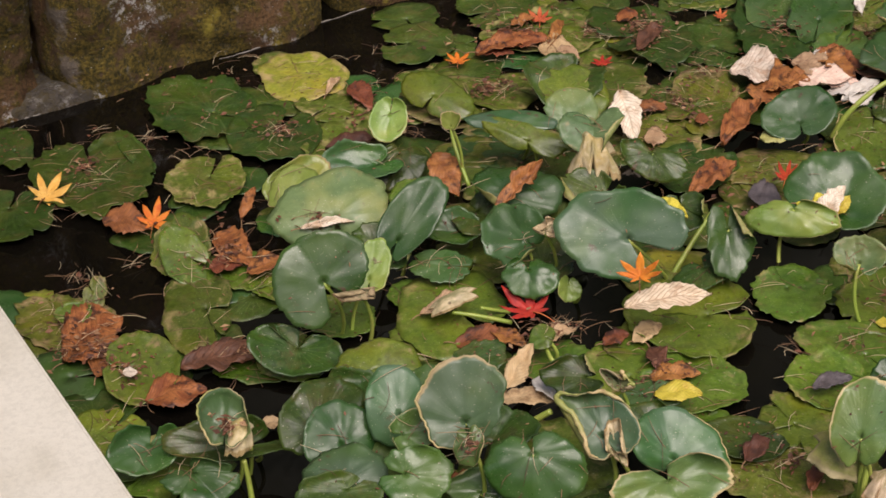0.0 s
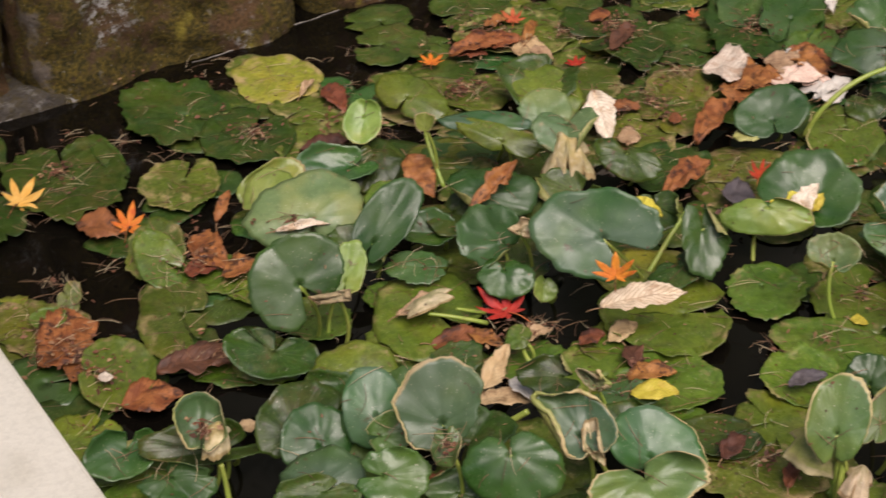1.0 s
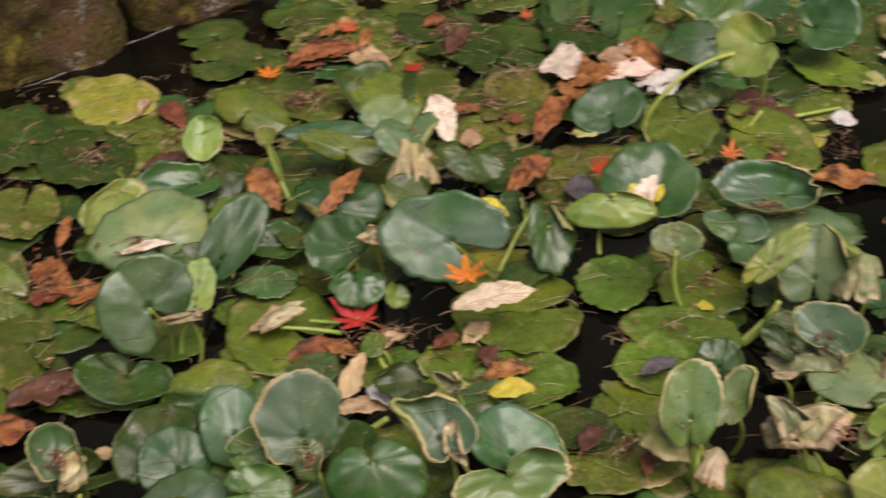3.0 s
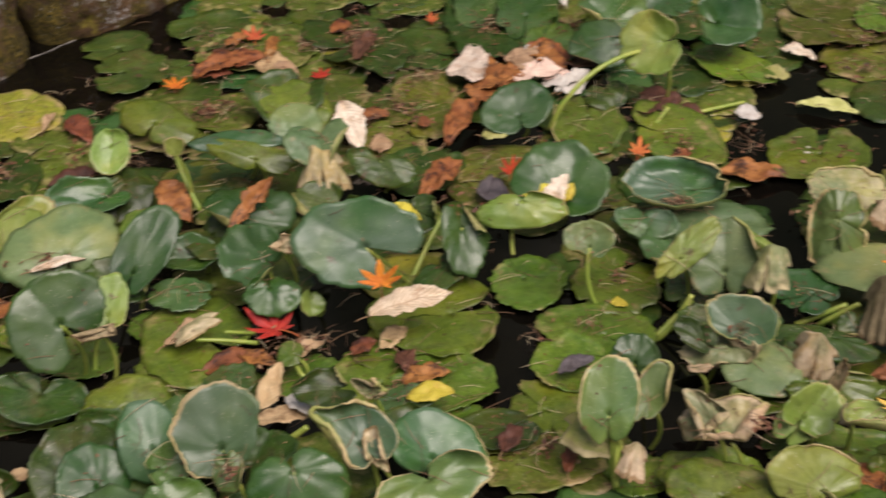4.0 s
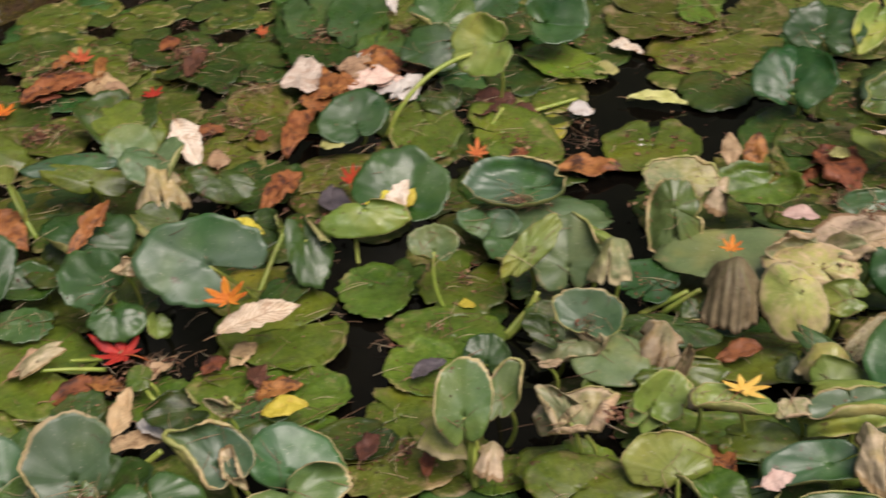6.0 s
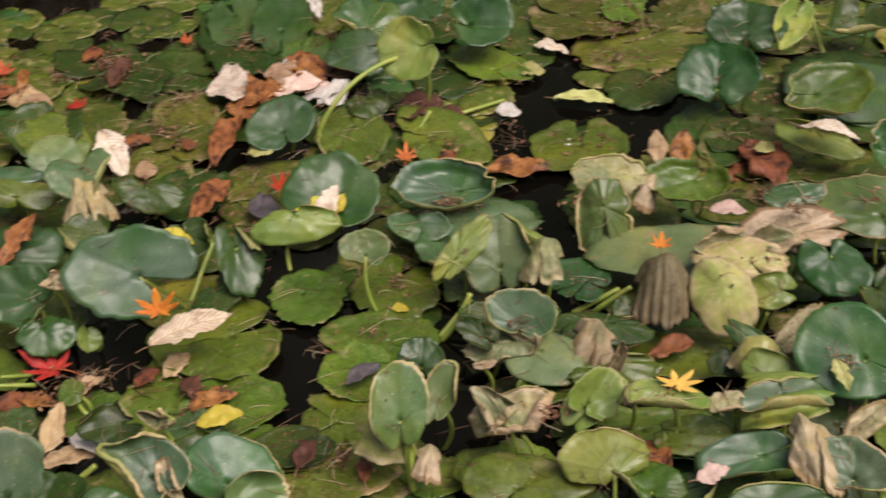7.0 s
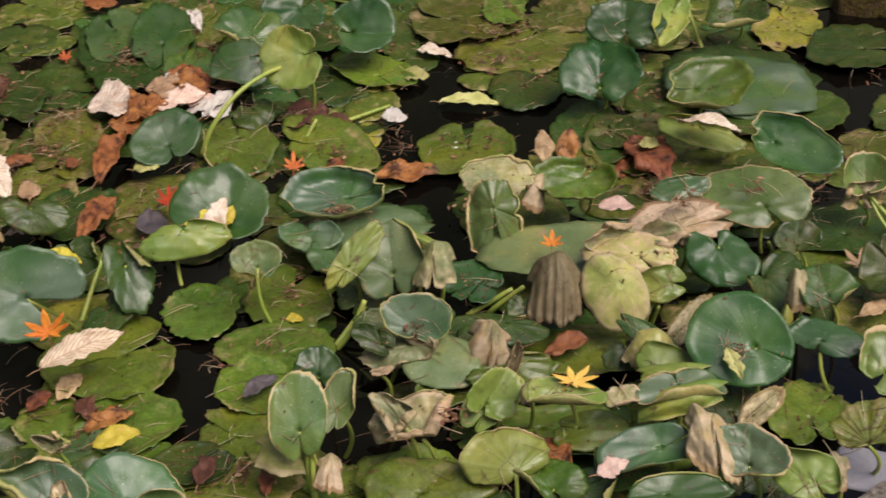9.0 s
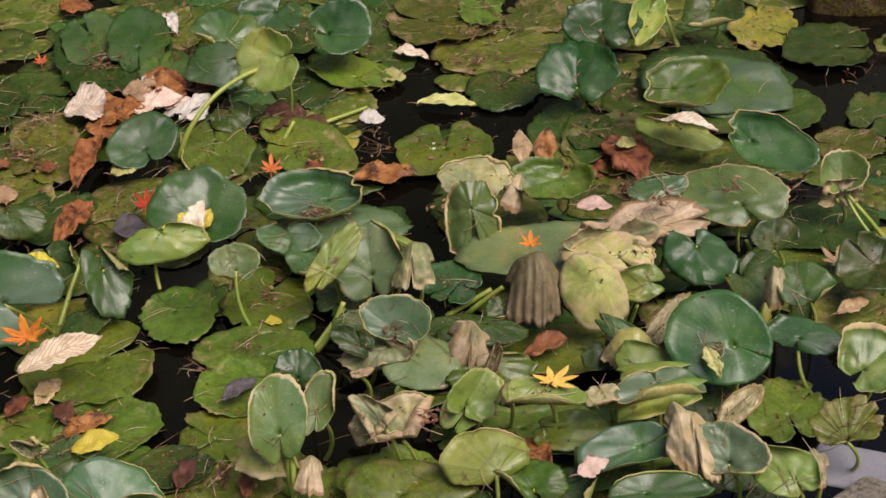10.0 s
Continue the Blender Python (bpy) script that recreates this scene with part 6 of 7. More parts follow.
pad('t', (0.5873, 2.1990, 0.0550), (0.0508, -0.0201, -0.0039), (0.0300, 0.0394, 0.0286), 1264, notch=-60, gap=0.04, cup=0.05, fold=0.12, ragged=0.04, curls=((160, 0.75, 0.4),), slits=0, crumple=0.04)
fallen('brown', (0.5736, 2.3551, 0.0360), (0.0440, 0.0222, 0.0000), (-0.0013, -0.0495, 0.0000), 1511, torn=0.5)
fallen('pink', (0.6692, 2.3677, 0.0300), (0.0514, 0.0028, 0.0000), (0.0122, 0.0401, 0.0000), 1512, torn=0.4)
fallen('brown', (0.7046, 2.4251, 0.0300), (0.0243, -0.0439, 0.0000), (0.0182, 0.0325, 0.0000), 1513, torn=0.6)
fallen('white', (0.7263, 2.3188, 0.0300), (0.0314, 0.0267, 0.0000), (0.0020, -0.0274, 0.0000), 1514, torn=0.3)
stalk([(0.8759, 2.2454, 0.1050), (0.7922, 2.2226, 0.1150), (0.7187, 2.2009, 0.1000), (0.6655, 2.1881, 0.0600), (0.6424, 2.1925, 0.0120)], 0.0042)
stalk([(0.4568, 1.3129, 0.0900), (0.4563, 1.3101, 0.0500), (0.4587, 1.3052, 0.0050)], 0.0036)
stalk([(0.8679, 1.5172, 0.0500), (0.8310, 1.5327, 0.0200), (0.8247, 1.5468, 0.0000)], 0.004)

# ---- the fallen tree leaves ----
maple('gold', (-0.6279, 2.1225, 0.018), (0.0443, 0.0008, -0.0032), (-0.0076, 0.0523, 0.014), 386, turn=60)
maple('orange', (-0.4424, 2.026, 0.016), (0.0371, -0.0002, -0.0022), (-0.004, 0.0425, 0.0114), 387, turn=80)
maple('orange', (0.254, 1.6619, 0.11), (0.0391, -0.0051, 0.0008), (0.0024, 0.0206, 0.0208), 388, lift=0.6)
maple('red', (0.1171, 1.7187, 0.025), (0.0517, -0.0045, -0.0003), (0.0029, 0.0362, 0.0097), 389, lift=0.3, turn=140)
maple('orange', (0.0449, 2.5493, 0.018), (0.0319, -0.004, 0), (0.0014, 0.039, 0), 390)
maple('coral', (0.2093, 2.7238, 0.016), (0.0324, -0.0043, 0), (0.0038, 0.0459, 0), 391)
maple('red', (0.3053, 2.518, 0.014), (0.0263, -0.0033, 0), (0.0033, 0.0286, 0), 392)
maple('coral', (0.5529, 2.6945, 0.016), (0.019, -0.0025, 0), (0.0053, 0.0292, 0), 393)
maple('coral', (0.7514, 2.0569, 0.02), (0.0209, -0.0138, 0), (0.0151, 0.0352, 0), 394)
maple('red', (0.5285, 2.0213, 0.04), (0.0201, -0.0131, 0), (0.0146, 0.0418, 0), 395)
maple('orange', (0.9235, 1.5357, 0.09), (0.0185, -0.0116, -0.0002), (0.0081, 0.013, 0.0088), 396)
maple('gold', (0.7574, 1.2138, 0.125), (0.0312, -0.0196, 0), (0.0127, 0.02, 0.0077), 397, lift=0.12, turn=60)
maple('tan', (1.3119, 1.342, 0.03), (0.0301, -0.0194, 0), (0.0265, 0.0304, 0), 398)
fallen('brown', (-0.2964, 2.0489, 0.03), (0.0099, 0.0291, 0.01), (-0.0089, 0.0051, 0.0023), 399)
fallen('rust', (-0.4853, 2.0355, 0.012), (0.0414, -0.0176, 0), (-0.0026, 0.0439, 0), 400)
fallen('brown', (-0.3106, 1.9386, 0.012), (0.0335, -0.0495, 0), (0.0131, 0.0354, 0), 401)
fallen('brown', (-0.4856, 1.7253, 0.014), (0.0335, 0.0471, 0), (-0.032, 0.058, 0), 402)
fallen('brown', (-0.3544, 1.5852, 0.015), (0.0394, 0.0083, 0), (-0.0079, 0.035, 0), 403)
fallen('dark', (-0.297, 1.6572, 0.013), (0.0656, 0.0141, 0), (-0.0065, 0.0333, 0), 404)
fallen('rust', (-0.1314, 2.4355, 0.013), (0.0222, -0.0433, 0), (0.0129, 0.0348, 0), 405)
fallen('brown', (0.0097, 2.0876, 0.04), (0.0198, -0.0396, -0.0144), (0.021, 0.0162, 0.0059), 406)
fallen('brown', (0.1134, 1.9069, 0.1108), (0.0377, 0.0383, 0.0233), (-0.0133, 0.0132, 0.0072), 407, torn=0.8)
fallen('brown', (0.1473, 2.6106, 0.016), (0.0688, 0.0256, 0), (-0.0009, 0.0425, 0), 408)
fallen('tan', (0.2289, 2.5806, 0.018), (0.0341, -0.0043, 0), (0.0045, 0.0497, 0), 409)
fallen('pale', (0.5725, 2.4233, 0.024), (0.05, -0.0171, 0), (0.0169, 0.0695, 0), 410)
fallen('brown', (0.6013, 2.362, 0.032), (0.0443, 0.0268, 0), (0.0027, 0.0459, 0), 411, torn=0.8)
fallen('tan', (0.6662, 2.4221, 0.03), (0.0334, -0.0295, 0), (0.0153, 0.0431, 0), 412, torn=0.6)
fallen('brown', (0.6156, 2.3493, 0.032), (0.0338, 0.0064, 0), (0.0078, 0.0432, 0), 413)
fallen('brown', (0.6622, 2.4348, 0.022), (0.0248, -0.0334, 0), (0.0154, 0.0354, 0), 414)
fallen('pink', (0.6808, 2.3839, 0.02), (0.053, -0.0148, 0), (0.011, 0.0376, 0), 415)
fallen('brown', (0.7219, 2.4599, 0.018), (0.0281, -0.0519, 0), (0.0174, 0.0346, 0), 416)
fallen('white', (0.686, 2.4643, 0.026), (-0.0044, -0.0383, 0), (0.0138, 0.0075, 0), 417)
fallen('dark', (0.7572, 2.4186, 0.016), (0.0345, -0.0233, 0), (0.011, 0.0288, 0), 418)
fallen('brown', (0.6897, 2.9124, 0.02), (0.0292, -0.0203, 0), (0.0162, 0.0524, 0), 419)
fallen('white', (0.823, 2.7169, 0.02), (-0.0075, -0.0526, 0), (0.0156, 0.0092, 0), 420)
fallen('dark', (0.8387, 2.2118, 0.016), (0.048, 0.0071, 0), (0.0133, 0.051, 0), 421)
fallen('dark', (0.8831, 2.1691, 0.014), (0.0203, -0.0136, 0), (0.0133, 0.0289, 0), 422)
fallen('tan', (0.6773, 2.4231, 0.018), (0.0575, 0.0151, 0), (0.0079, 0.0493, 0), 423)
fallen('brown', (0.5022, 2.2324, 0.03), (0.0468, 0.0736, 0), (-0.0092, 0.0312, 0), 424)
fallen('brown', (0.4223, 2.0463, 0.03), (0.0459, 0.0484, 0), (-0.0054, 0.0343, 0), 425)
fallen('buff', (0.292, 1.6611, 0.07), (0.0576, 0.0013, 0.0052), (0.0001, 0.0196, 0.009), 426)
fallen('pale', (0.3141, 2.2374, 0.05), (0.0084, -0.0451, -0.0251), (0.0253, 0.0051, 0.0049), 427)
fallen('pale', (0.5607, 1.8755, 0.0792), (0.0226, 0.0219, 0.0146), (-0.011, 0.0123, 0.0046), 428)
fallen('yellow', (0.5278, 1.872, 0.0725), (0.0171, -0.0124, -0.0037), (0.0052, 0.0077, 0.0047), 429)
fallen('yellow', (0.5759, 1.8729, 0.0755), (0.0119, 0.0123, 0.0081), (-0.0068, 0.0072, 0.0026), 430)
fallen('yellow', (0.5442, 1.8842, 0.0763), (0.0122, 0.009, 0.0065), (-0.0055, 0.0083, 0.0034), 431)
fallen('yellow', (0.32, 1.8131, 0.12), (0.0164, -0.025, 0), (0.0065, 0.0141, 0), 432)
fallen('yellow', (0.2808, 1.4995, 0.04), (0.0296, -0.0031, 0.0004), (0.0028, 0.0184, 0.0033), 433, torn=0.1)
fallen('rust', (0.0508, 1.6668, 0.016), (0.0415, -0.0038, 0), (0.0014, 0.0273, 0), 434)
fallen('tan', (0.0909, 1.5867, 0.03), (0.0198, 0.0323, 0.0121), (-0.0131, 0.0101, 0.0034), 435)
fallen('tan', (0.0922, 1.5044, 0.04), (0.0348, -0.003, 0), (0.0015, 0.0205, 0), 436)
fallen('white', (0.1173, 1.5098, 0.05), (0.0141, -0.0235, 0), (0.0078, 0.0126, 0), 437)
fallen('lemon', (0.543, 2.1696, 0.03), (0.0232, -0.0026, 0), (0.0057, 0.0268, 0), 438)
fallen('pale', (-0.1657, 1.9091, 0.0669), (0.0391, 0.005, 0.001), (-0.0008, 0.0063, 0.0034), 439)
fallen('tan', (0.0006, 1.7537, 0.02), (0.0363, 0.0262, 0), (-0.0044, 0.0195, 0), 440)
fallen('yellow', (0.1747, 2.1837, 0.06), (0.014, -0.0214, 0), (0.0042, 0.0115, 0), 441)
fallen('brown', (0.0092, 1.3456, 0.05), (0.0162, -0.0013, 0), (0.0007, 0.0168, 0), 442)
fallen('rust', (0.365, 2.3264, 0.016), (0.0285, -0.0034, 0), (0.0036, 0.0254, 0), 443)
fallen('tan', (0.3586, 2.2173, 0.016), (0.0183, -0.0021, 0), (0.0052, 0.0354, 0), 444)
fallen('white', (0.9721, 2.1351, 0.015), (0.0187, -0.0125, 0), (0.0133, 0.0268, 0), 445)
fallen('brown', (0.9002, 1.9467, 0.01), (0.0509, -0.0217, 0), (0.0124, 0.0272, 0), 446)
fallen('white', (1.0124, 1.9853, 0.015), (0.0086, -0.0057, 0), (0.0057, 0.0104, 0), 447)
fallen('brown', (0.8153, 2.0324, 0.016), (0.018, 0.0021, 0), (0.0049, 0.0181, 0), 448)
fallen('pale', (1.1547, 2.3386, 0.012), (0.0204, -0.0303, 0), (0.0118, 0.0188, 0), 449)
fallen('lemon', (1.0817, 2.268, 0.012), (0.0188, -0.0128, 0), (0.0152, 0.0296, 0), 450)
fallen('white', (0.7001, 2.3419, 0.02), (0.0269, -0.0053, 0), (0.0069, 0.0238, 0), 451)
fallen('white', (0.7283, 2.3414, 0.02), (0.0406, 0.0323, 0), (0.001, 0.0257, 0), 452)
fallen('yellow', (0.5814, 1.6546, 0.018), (0.01, -0.0063, 0), (0.0049, 0.0114, 0), 453)
fallen('pink', (0.722, 1.0748, 0.1106), (0.0189, -0.0027, 0.004), (0.0016, 0.0115, 0.0048), 454)
fallen('brown', (0.7199, 1.1903, 0.04), (-0.0022, -0.0384, 0), (0.0187, 0.007, 0), 455)
fallen('rust', (0.8562, 1.3896, 0.03), (0.0343, -0.0002, 0), (0.008, 0.0218, 0), 456)
fallen('pale', (1.3196, 1.7121, 0.085), (0.0291, -0.042, 0), (0.0126, 0.0144, 0), 457, torn=0.15)
fallen('pink', (1.0832, 1.6158, 0.06), (0.0222, -0.0145, 0), (0.0109, 0.0164, 0), 458)
fallen('lemon', (1.1107, 2.1215, 0.01), (0.0428, -0.0288, 0), (0.0096, 0.0174, 0), 459)
fallen('brown', (1.1417, 1.8457, 0.04), (0.0157, 0.0143, 0.0244), (-0.014, 0.0113, 0.0027), 462)
fallen('grey', (0.4937, 2.0033, 0.02), (0.0222, -0.0144, 0), (0.0139, 0.0407, 0), 463)
fallen('dark', (-0.1449, 2.2543, 0.016), (0.0415, 0.011, 0), (-0.003, 0.0281, 0), 464)
fallen('rust', (0.2235, 1.6547, 0.018), (0.0189, 0.0094, 0), (-0.0016, 0.0185, 0), 465)
fallen('tan', (0.2662, 1.6639, 0.018), (0.0221, 0.0177, 0), (-0.0043, 0.0232, 0), 466)
fallen('dark', (0.2717, 1.5993, 0.018), (0.0062, -0.0329, 0), (0.0144, 0.0112, 0), 467)
fallen('brown', (0.2882, 1.5644, 0.02), (0.0328, 0.0019, 0), (0.0025, 0.0239, 0), 468)
fallen('brown', (-0.2598, 1.8848, 0.018), (0.026, 0.0159, 0), (-0.0078, 0.0297, 0), 469)
fallen('rust', (-0.3186, 1.8938, 0.016), (0.024, 0.0057, 0), (-0.0058, 0.031, 0), 470)
fallen('rust', (-0.4587, 1.6805, 0.016), (0.0082, 0.0442, 0), (-0.0271, 0.0252, 0), 471)
fallen('pale', (-0.4157, 1.614, 0.034), (0.0097, -0.0009, 0), (-0.0017, 0.0113, 0), 472)
fallen('tan', (-0.2277, 1.5222, 0.01), (0.0139, 0.0028, 0), (-0.0024, 0.0137, 0), 473)
fallen('brown', (0.0811, 1.6649, 0.02), (0.0237, -0.0178, 0), (0.005, 0.018, 0), 474)
fallen('tan', (0.1406, 1.6538, 0.024), (0.0326, 0.0218, 0), (-0.0025, 0.0144, 0), 475)
fallen('dark', (0.3593, 1.398, 0.03), (0.0183, 0.0201, 0), (-0.0063, 0.016, 0), 477)
fallen('rust', (0.4205, 1.3558, 0.02), (0.0122, 0.0219, 0), (-0.0075, 0.0078, 0), 478)
fallen('brown', (0.6212, 1.1793, 0.02), (0.0166, -0.0103, 0), (0.0095, 0.0168, 0), 479)
fallen('tan', (1.0999, 1.8464, 0.05), (0.0144, -0.0071, 0.0021), (0.0032, 0.0136, 0.0231), 480)
fallen('tan', (0.6184, 1.449, 0.05), (0.0153, -0.0097, 0), (0.0043, 0.0087, 0), 481)
fallen('lemon', (1.2712, 1.8027, 0.026), (0.0152, -0.0101, 0), (0.0111, 0.016, 0), 484)
fallen('tan', (1.2417, 1.2354, 0.04), (0.0267, -0.0008, 0), (0.0095, 0.0163, 0), 485)
fallen('grey', (0.4779, 1.5194, 0.03), (0.0268, 0.0077, 0), (0.0013, 0.0174, 0), 486)
fallen('brown', (0.1844, 2.6129, 0.022), (0.034, 0.0099, 0), (0.0002, 0.0378, 0), 487)
fallen('tan', (0.2468, 2.5496, 0.022), (0.0202, -0.022, 0), (0.0069, 0.027, 0), 488)
fallen('brown', (0.1759, 2.7135, 0.02), (0.024, 0.0123, 0), (-0.0008, 0.0237, 0), 489)
fallen('brown', (0.235, 2.6471, 0.02), (0.0183, 0.0543, 0), (-0.0095, 0.0169, 0), 490)
fallen('rust', (0.119, 2.577, 0.018), (0.0311, -0.0039, 0), (0.0016, 0.0272, 0), 491)
fallen('rust', (0.4443, 2.2669, 0.02), (0.0121, -0.0014, 0), (0.0032, 0.0183, 0), 492)
fallen('coral', (0.2508, 2.4184, 0.045), (0.0088, -0.0011, 0), (0.0016, 0.0159, 0), 493)
fallen('brown', (0.3762, 2.7086, 0.02), (0.0224, 0.0157, 0), (-0.0004, 0.0308, 0), 494)
fallen('dark', (0.4033, 2.5949, 0.022), (0.0306, 0.0453, 0), (-0.0058, 0.0301, 0), 495)
fallen('tan', (-0.069, 2.2608, 0.024), (0.0177, 0.0119, 0), (-0.0026, 0.0156, 0), 496)
fallen('yellow', (0.0053, 2.3934, 0.03), (0.0149, 0.0172, 0), (-0.0035, 0.0159, 0), 497)
fallen('tan', (-0.1807, 2.4811, 0.016), (0.0119, 0.0342, 0), (-0.005, 0.0096, 0), 498)

# ---- litter on the pads ----
litter((0.1773, 2.6591, 0.018), (0.0795, -0.0103, 0), (0.0058, 0.0781, 0), 499, needles=20, crumbs=90)
litter((-0.5906, 2.3736, 0.005), (0.0451, -0.0052, 0), (-0.0061, 0.0369, 0), 500, needles=9, crumbs=2)
litter((-0.5369, 1.9, 0.006), (0.0508, -0.005, 0), (-0.0082, 0.0468, 0), 501, needles=16, crumbs=4, length=0.035)
litter((-0.4853, 2.3219, 0.006), (0.0294, -0.0033, 0), (-0.0056, 0.042, 0), 502, needles=8, crumbs=4)
litter((-0.2588, 2.2518, 0.006), (0.0475, -0.0053, 0), (-0.0012, 0.02, 0), 503, needles=8, crumbs=4)
litter((-0.457, 1.9232, 0.006), (0.0256, -0.0025, 0), (-0.0046, 0.0318, 0), 504, needles=6, crumbs=2)
litter((0.1265, 1.6653, 0.026), (0.0599, -0.0055, 0), (0.0038, 0.0457, 0), 505, needles=20, crumbs=40)
litter((-0.3205, 1.9188, 0.02), (0.0506, -0.0051, 0), (-0.0052, 0.0557, 0), 506, needles=14, crumbs=50)
litter((-0.4654, 1.683, 0.024), (0.0541, -0.0049, 0), (-0.0129, 0.0794, 0), 507, needles=24, crumbs=90)
litter((0.4583, 1.6278, 0.006), (0.0324, -0.0205, 0), (0.0185, 0.0484, 0), 508, needles=12, crumbs=4)
litter((0.9538, 2.0954, 0.006), (0.0322, -0.0214, 0), (0.0277, 0.0556, 0), 509, needles=12, crumbs=6)
litter((0.8291, 2.2136, 0.018), (0.045, -0.0301, 0), (0.0257, 0.0592, 0), 510, needles=20, crumbs=70)
litter((0.646, 1.9221, 0.016), (0.033, -0.0215, 0), (0.0129, 0.0314, 0), 511, needles=14, crumbs=14)
litter((1.7686, 1.839, 0.005), (0.0568, -0.0386, 0), (0.0387, 0.0439, 0), 512, needles=10, crumbs=4)
litter((0.6002, 1.2249, 0.13), (0.019, -0.0119, 0), (0.0195, 0.0362, 0), 513, needles=5, crumbs=20)
litter((0.0168, 1.2856, 0.15), (0.0122, -0.001, 0), (0.001, 0.0239, 0), 514, needles=3, crumbs=16)
litter((-0.581, 2.2143, 0.016), (0.0569, -0.0062, 0), (-0.0101, 0.0589, 0), 515, needles=16, crumbs=70)
litter((-0.2617, 2.3147, 0.016), (0.0581, -0.0067, 0), (-0.0039, 0.063, 0), 516, needles=30, crumbs=60)
litter((0.0904, 2.4299, 0.016), (0.0793, -0.0096, 0), (0.0035, 0.0678, 0), 517, needles=25, crumbs=70)
litter((0.4094, 2.6375, 0.02), (0.0574, -0.0075, 0), (0.0129, 0.09, 0), 518, needles=14, crumbs=80)
litter((0.6744, 2.6336, 0.018), (0.0567, -0.0075, 0), (0.0171, 0.0769, 0), 519, needles=14, crumbs=60)
litter((-0.5148, 1.7387, 0.016), (0.0595, -0.0055, 0), (-0.0173, 0.0968, 0), 520, needles=26, crumbs=90)
litter((-0.4247, 1.6259, 0.026), (0.0375, -0.0033, 0), (-0.0076, 0.0506, 0), 521, needles=8, crumbs=30)
litter((-0.2675, 1.6734, 0.018), (0.0765, -0.0069, 0), (-0.0032, 0.0393, 0), 522, needles=30, crumbs=50)
litter((0.2794, 1.5767, 0.016), (0.0431, -0.0038, 0), (0.0055, 0.0362, 0), 523, needles=10, crumbs=40)
litter((0.3979, 1.3879, 0.015), (0.0592, -0.0048, 0), (0.0102, 0.0458, 0), 524, needles=12, crumbs=30)
litter((-0.0892, 2.3705, 0.012), (0.1471, -0.0172, 0), (-0.0008, 0.1743, 0), 525, needles=40, crumbs=60)
litter((0.4171, 2.3503, 0.014), (0.191, -0.0227, 0), (0.0343, 0.2156, 0), 526, needles=50, crumbs=120)
litter((0.1599, 1.6985, 0.01), (0.0533, -0.0049, 0), (0.0038, 0.04, 0), 527, needles=18, crumbs=6)
litter((-0.1825, 1.9188, 0.0679), (0.0494, -0.0008, -0.0026), (0.0001, 0.0171, 0.0091), 528, needles=18, crumbs=30)
litter((-0.2613, 1.3967, 0.1075), (0.0192, 0.0014, -0.0024), (0.0004, 0.011, 0.012), 529, needles=4, crumbs=40)
litter((0.6587, 1.4254, 0.1058), (0.0251, -0.013, -0.0017), (0.0046, 0.0074, 0.0111), 530, needles=14, crumbs=4)
litter((0.6035, 1.7032, 0.02), (0.0406, -0.026, 0), (0.0201, 0.0464, 0), 531, needles=10, crumbs=16)
litter((0.5262, 1.6109, 0.018), (0.0519, -0.0329, 0), (0.0151, 0.0364, 0), 532, needles=14, crumbs=12)
litter((0.717, 1.7957, 0.0739), (0.0433, -0.0241, -0.0021), (0.0079, 0.016, 0.0058), 533, needles=46, crumbs=20)
litter((0.9696, 1.1776, 0.1065), (0.0188, -0.014, 0.0013), (0.0091, 0.0133, 0.0178), 534, needles=16, crumbs=8)
litter((1.1088, 1.4879, 0.1182), (0.0255, -0.0179, 0.0006), (0.009, 0.0132, 0.0134), 535, needles=24, crumbs=10)
litter((1.2315, 1.493, 0.1018), (0.0321, -0.0236, 0.0012), (0.0125, 0.0171, 0.0112), 536, needles=14, crumbs=8)
litter((1.2319, 2.2336, 0.016), (0.0857, -0.0585, 0), (0.0363, 0.0635, 0), 537, needles=20, crumbs=60)
litter((0.9345, 2.0358, 0.006), (0.0355, -0.0235, 0), (0.0223, 0.0444, 0), 538, needles=14, crumbs=4)
litter((0.8307, 2.0546, 0.018), (0.0625, -0.0414, 0), (0.0328, 0.0711, 0), 539, needles=10, crumbs=20)

# ---- single stalks ----
stalk([(0.8378, 2.1562, 0.04), (0.7957, 2.1412, 0)], 0.0035)
stalk([(0.3921, 1.8878, 0.07), (0.3568, 1.8498, 0.04), (0.3208, 1.8182, 0)], 0.0036)
stalk([(0.0219, 2.1432, 0.1), (0.0269, 2.1045, 0.08), (0.0455, 2.0655, 0.03)], 0.003)
stalk([(0.99, 2.1895, 0.01), (0.9028, 2.1779, 0.01)], 0.0035)
stalk([(1.611, 2.2035, 0.08), (1.5919, 2.1393, 0.05), (1.5803, 2.0857, 0.01)], 0.004)
stalk([(0.4623, 1.3118, 0.08), (0.455, 1.2933, 0.02)], 0.004)
stalk([(0.6671, 1.6024, 0.04), (0.6097, 1.5876, 0)], 0.004)
stalk([(0.8668, 1.5472, 0.03), (0.8014, 1.5617, 0)], 0.004)
litter((0.4097, 2.6387, 0.016), (0.0574, -0.0075, 0), (0.011, 0.0771, 0), 585, needles=10, crumbs=90)
litter((0.6789, 2.6307, 0.019), (0.0464, -0.0061, 0), (0.0115, 0.0512, 0), 586, needles=16, crumbs=80)
litter((0.3934, 2.6752, 0.016), (0.037, -0.0049, 0), (0.0072, 0.0525, 0), 587, needles=4, crumbs=60)
litter((0.1007, 2.4339, 0.019), (0.0546, -0.0066, 0), (0.0025, 0.0454, 0), 588, needles=20, crumbs=50)
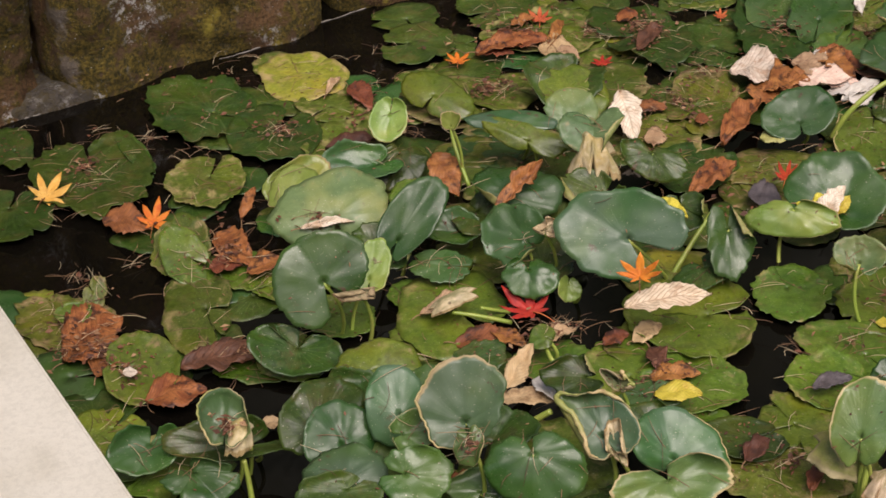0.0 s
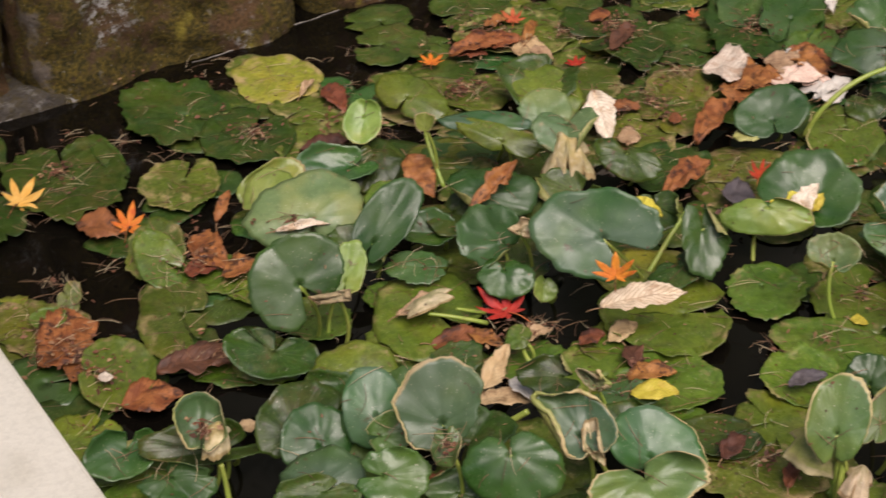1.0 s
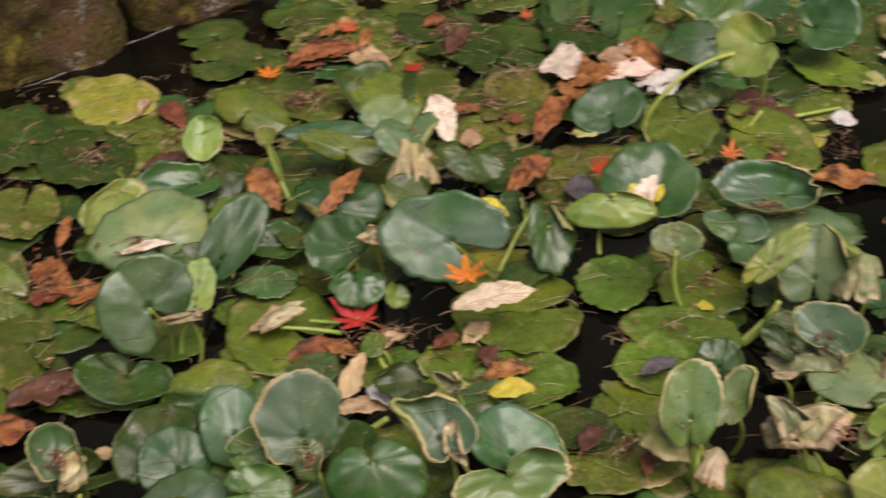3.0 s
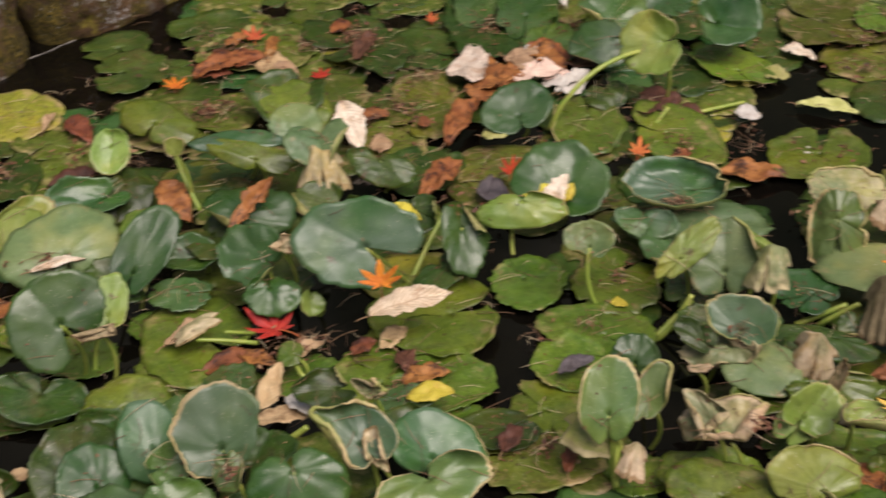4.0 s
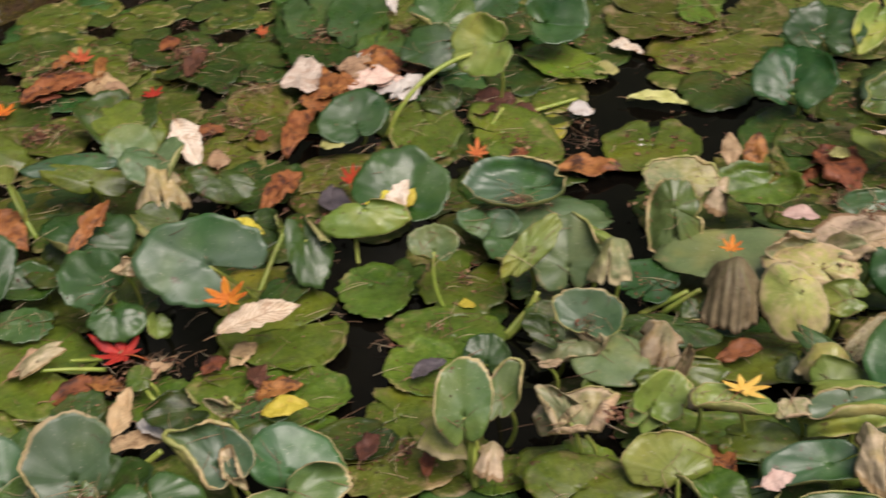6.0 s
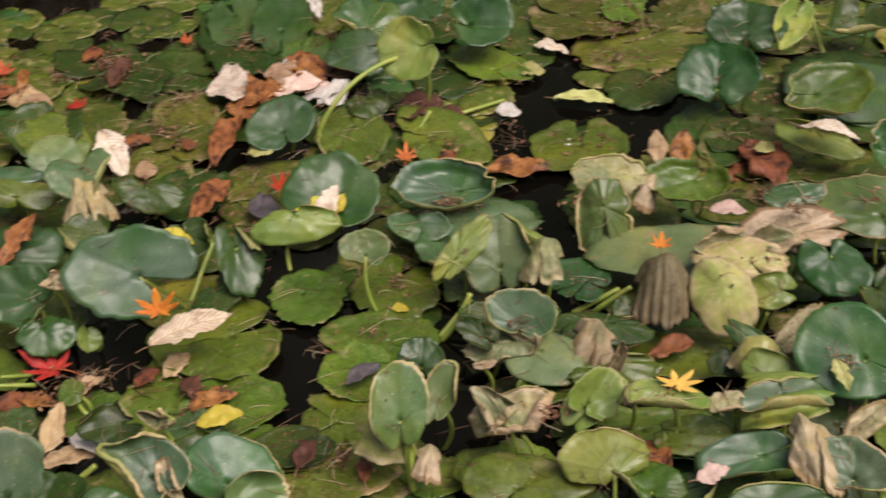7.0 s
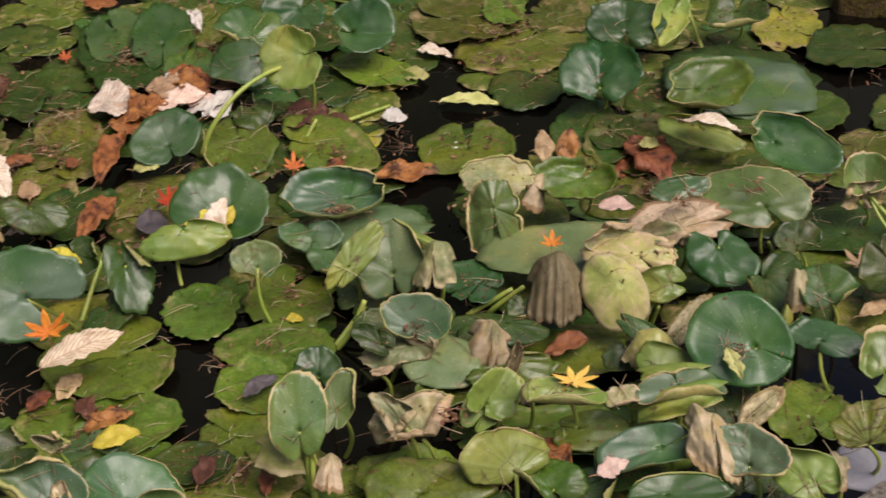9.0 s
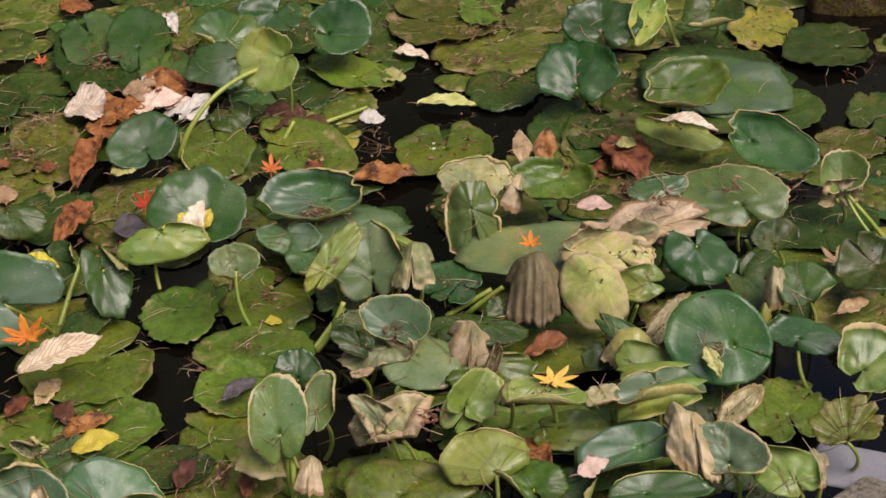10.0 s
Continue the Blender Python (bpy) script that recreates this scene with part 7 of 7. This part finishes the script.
litter((0.2943, 2.653, 0.014), (0.0632, -0.0082, 0), (0.007, 0.0647, 0), 589, needles=30, crumbs=30)
litter((0.4743, 2.4566, 0.014), (0.0591, -0.0073, 0), (0.0099, 0.0574, 0), 590, needles=26, crumbs=30)
litter((0.7591, 2.7845, 0.014), (0.057, -0.0394, 0), (0.0186, 0.0546, 0), 591, needles=26, crumbs=40)
litter((0.7994, 2.5742, 0.016), (0.0451, -0.0309, 0), (0.0184, 0.0489, 0), 592, needles=20, crumbs=50)
litter((1.297, 2.3474, 0.014), (0.0622, -0.0429, 0), (0.0327, 0.0571, 0), 593, needles=30, crumbs=40)
litter((1.2128, 1.6873, 0.02), (0.0364, -0.0239, 0), (0.0204, 0.0291, 0), 594, needles=26, crumbs=20)

for bits, material, smooth, words in ((NEEDLES_ON, NEEDLE, True, "pine_needles"), (CRUMBS_ON, CRUMB, False, "leaf_crumbs")):
    ob = link_mesh(words, *bits, material, smooth=smooth, thick=0.0 if smooth else 0.0006)
    tagged(ob, "loose dry brown and straw-coloured bits scattered on the blades", "litter", kind="stuff")
crumb_drifts(22, 60)
strewn(21, 1300)

# ---- the stones round the pond ----
rock("wall_stone", (-0.565, 2.86, 0.22), (0.275, 0.26, 0.36), 35, MOSSY, 1, "big dark brown mossy wet wall stone", 0.14, kind="structure")
rock("wall_stone", (-1.04, 2.54, 0.22), (0.27, 0.26, 0.36), 35, MOSSY, 2, "dark mossy wall stone with white lichen", 0.14, kind="structure")
rock("wall_stone", (-0.09, 3.19, 0.22), (0.27, 0.26, 0.36), 36, MOSSY, 3, "dark mossy wall stone in the pond's edge", 0.14, kind="structure")
rock("wall_stone", (0.38, 3.52, 0.22), (0.27, 0.26, 0.36), 36, MOSSY, 4, "dark mossy wall stone in the pond's edge", 0.14, kind="structure")
rock("edge_stone", (-0.72, 2.57, -0.02), (0.12, 0.10, 0.05), 30, DAMP, 5, "low flat grey stone at the waterline")
rock("pond_stone", (2.07, 2.11, 0.03), (0.13, 0.13, 0.10), -40, MOSSY, 6, "dark mossy stone at the pond's far edge")
rock("edge_stone", (0.985, 0.930, 0.0), (0.075, 0.045, 0.03), 15, BUFF_STONE, 7, "buff weathered stone at the pond's near edge")
# flat grey patch added for the sky's reflection on the water here
rock("edge_stone", (1.056, 1.019, -0.012), (0.05, 0.04, 0.018), -50, SKY_GLINT, 8, "smooth grey patch standing in for sky reflected in the pond", 0.05)
# thin pale tubes added for the bright reflection along the foot of the wall
for k, (p, q) in enumerate((((-0.40, 2.655), (-0.262, 2.745)), ((-0.235, 2.79), (-0.085, 2.898)), ((-0.73, 2.445), (-0.60, 2.535)))):
    rng = random.Random(40 + k)
    pts = [Vector((*p, 0.001)).lerp(Vector((*q, 0.001)), i / 14) + Vector((rng.gauss(0, 0.002), rng.gauss(0, 0.002), 0)) for i in range(15)]
    v, f = tube(pts, [rng.uniform(0.0004, 0.0013) for _ in pts], 5)
    tagged(link_mesh("scum_line", v, f, EDGE_GLINT), "thin pale line painting the reflection at the stone's waterline", "scum", kind="stuff")
# the pale coping on which the camera stands
bm = bmesh.new()
bmesh.ops.create_cube(bm, size=1)
bmesh.ops.scale(bm, vec=(5.0, 0.5, 0.12), verts=bm.verts[:])
bmesh.ops.bevel(bm, geom=bm.edges[:], offset=0.004, segments=3, affect="EDGES")
me = bpy.data.meshes.new("coping")
bm.to_mesh(me)
bm.free()
me.materials.append(PALE_STONE)
ob = new("coping", me)
e, n = Vector((0.5043, -0.8636, 0)), Vector((-0.8636, -0.5043, 0))
ob.matrix_world = Matrix.Translation(Vector((-0.5038, 1.4471, 0.200)) + n * 0.25 + e * 1.6) @ pose(0, 0, 0, 0, 0, math.degrees(math.atan2(e.y, e.x)))
tagged(ob, "smooth pale granite coping slab at the pond's edge", "coping", kind="structure")
# unseen dark ring standing in for trees, added to screen low sky and reflections
vs, fs = [], []
rng = random.Random(5)
seg = 72
for i in range(seg + 1):
    a = 2 * math.pi * i / seg
    deg = math.degrees(a)
    tall = min(1.0, max(0.0, (deg - 44) / 30)) * min(1.0, max(0.0, (190 - deg) / 50))
    hgt = 2.4 + 2.6 * tall + 0.7 * max(0.0, 1 - abs(deg - 50) / 30) + 0.5 * noise.noise(Vector((math.cos(a) * 4, math.sin(a) * 4, 0)))
    r = 6.5 - 2.2 * tall + 0.5 * noise.noise(Vector((math.cos(a) * 5, math.sin(a) * 5, 4)))
    vs += [(r * math.cos(a), r * math.sin(a), -0.2), (r * 1.05 * math.cos(a), r * 1.05 * math.sin(a), hgt)]
fs = [(2 * i, 2 * i + 1, 2 * i + 3, 2 * i + 2) for i in range(seg)]
tagged(link_mesh("backdrop", vs, fs, BACKDROP_GREEN, uvs=[(0, 0)] * len(vs)), "unseen dark ring standing in for trees, screening the low sky", "backdrop", kind="structure")
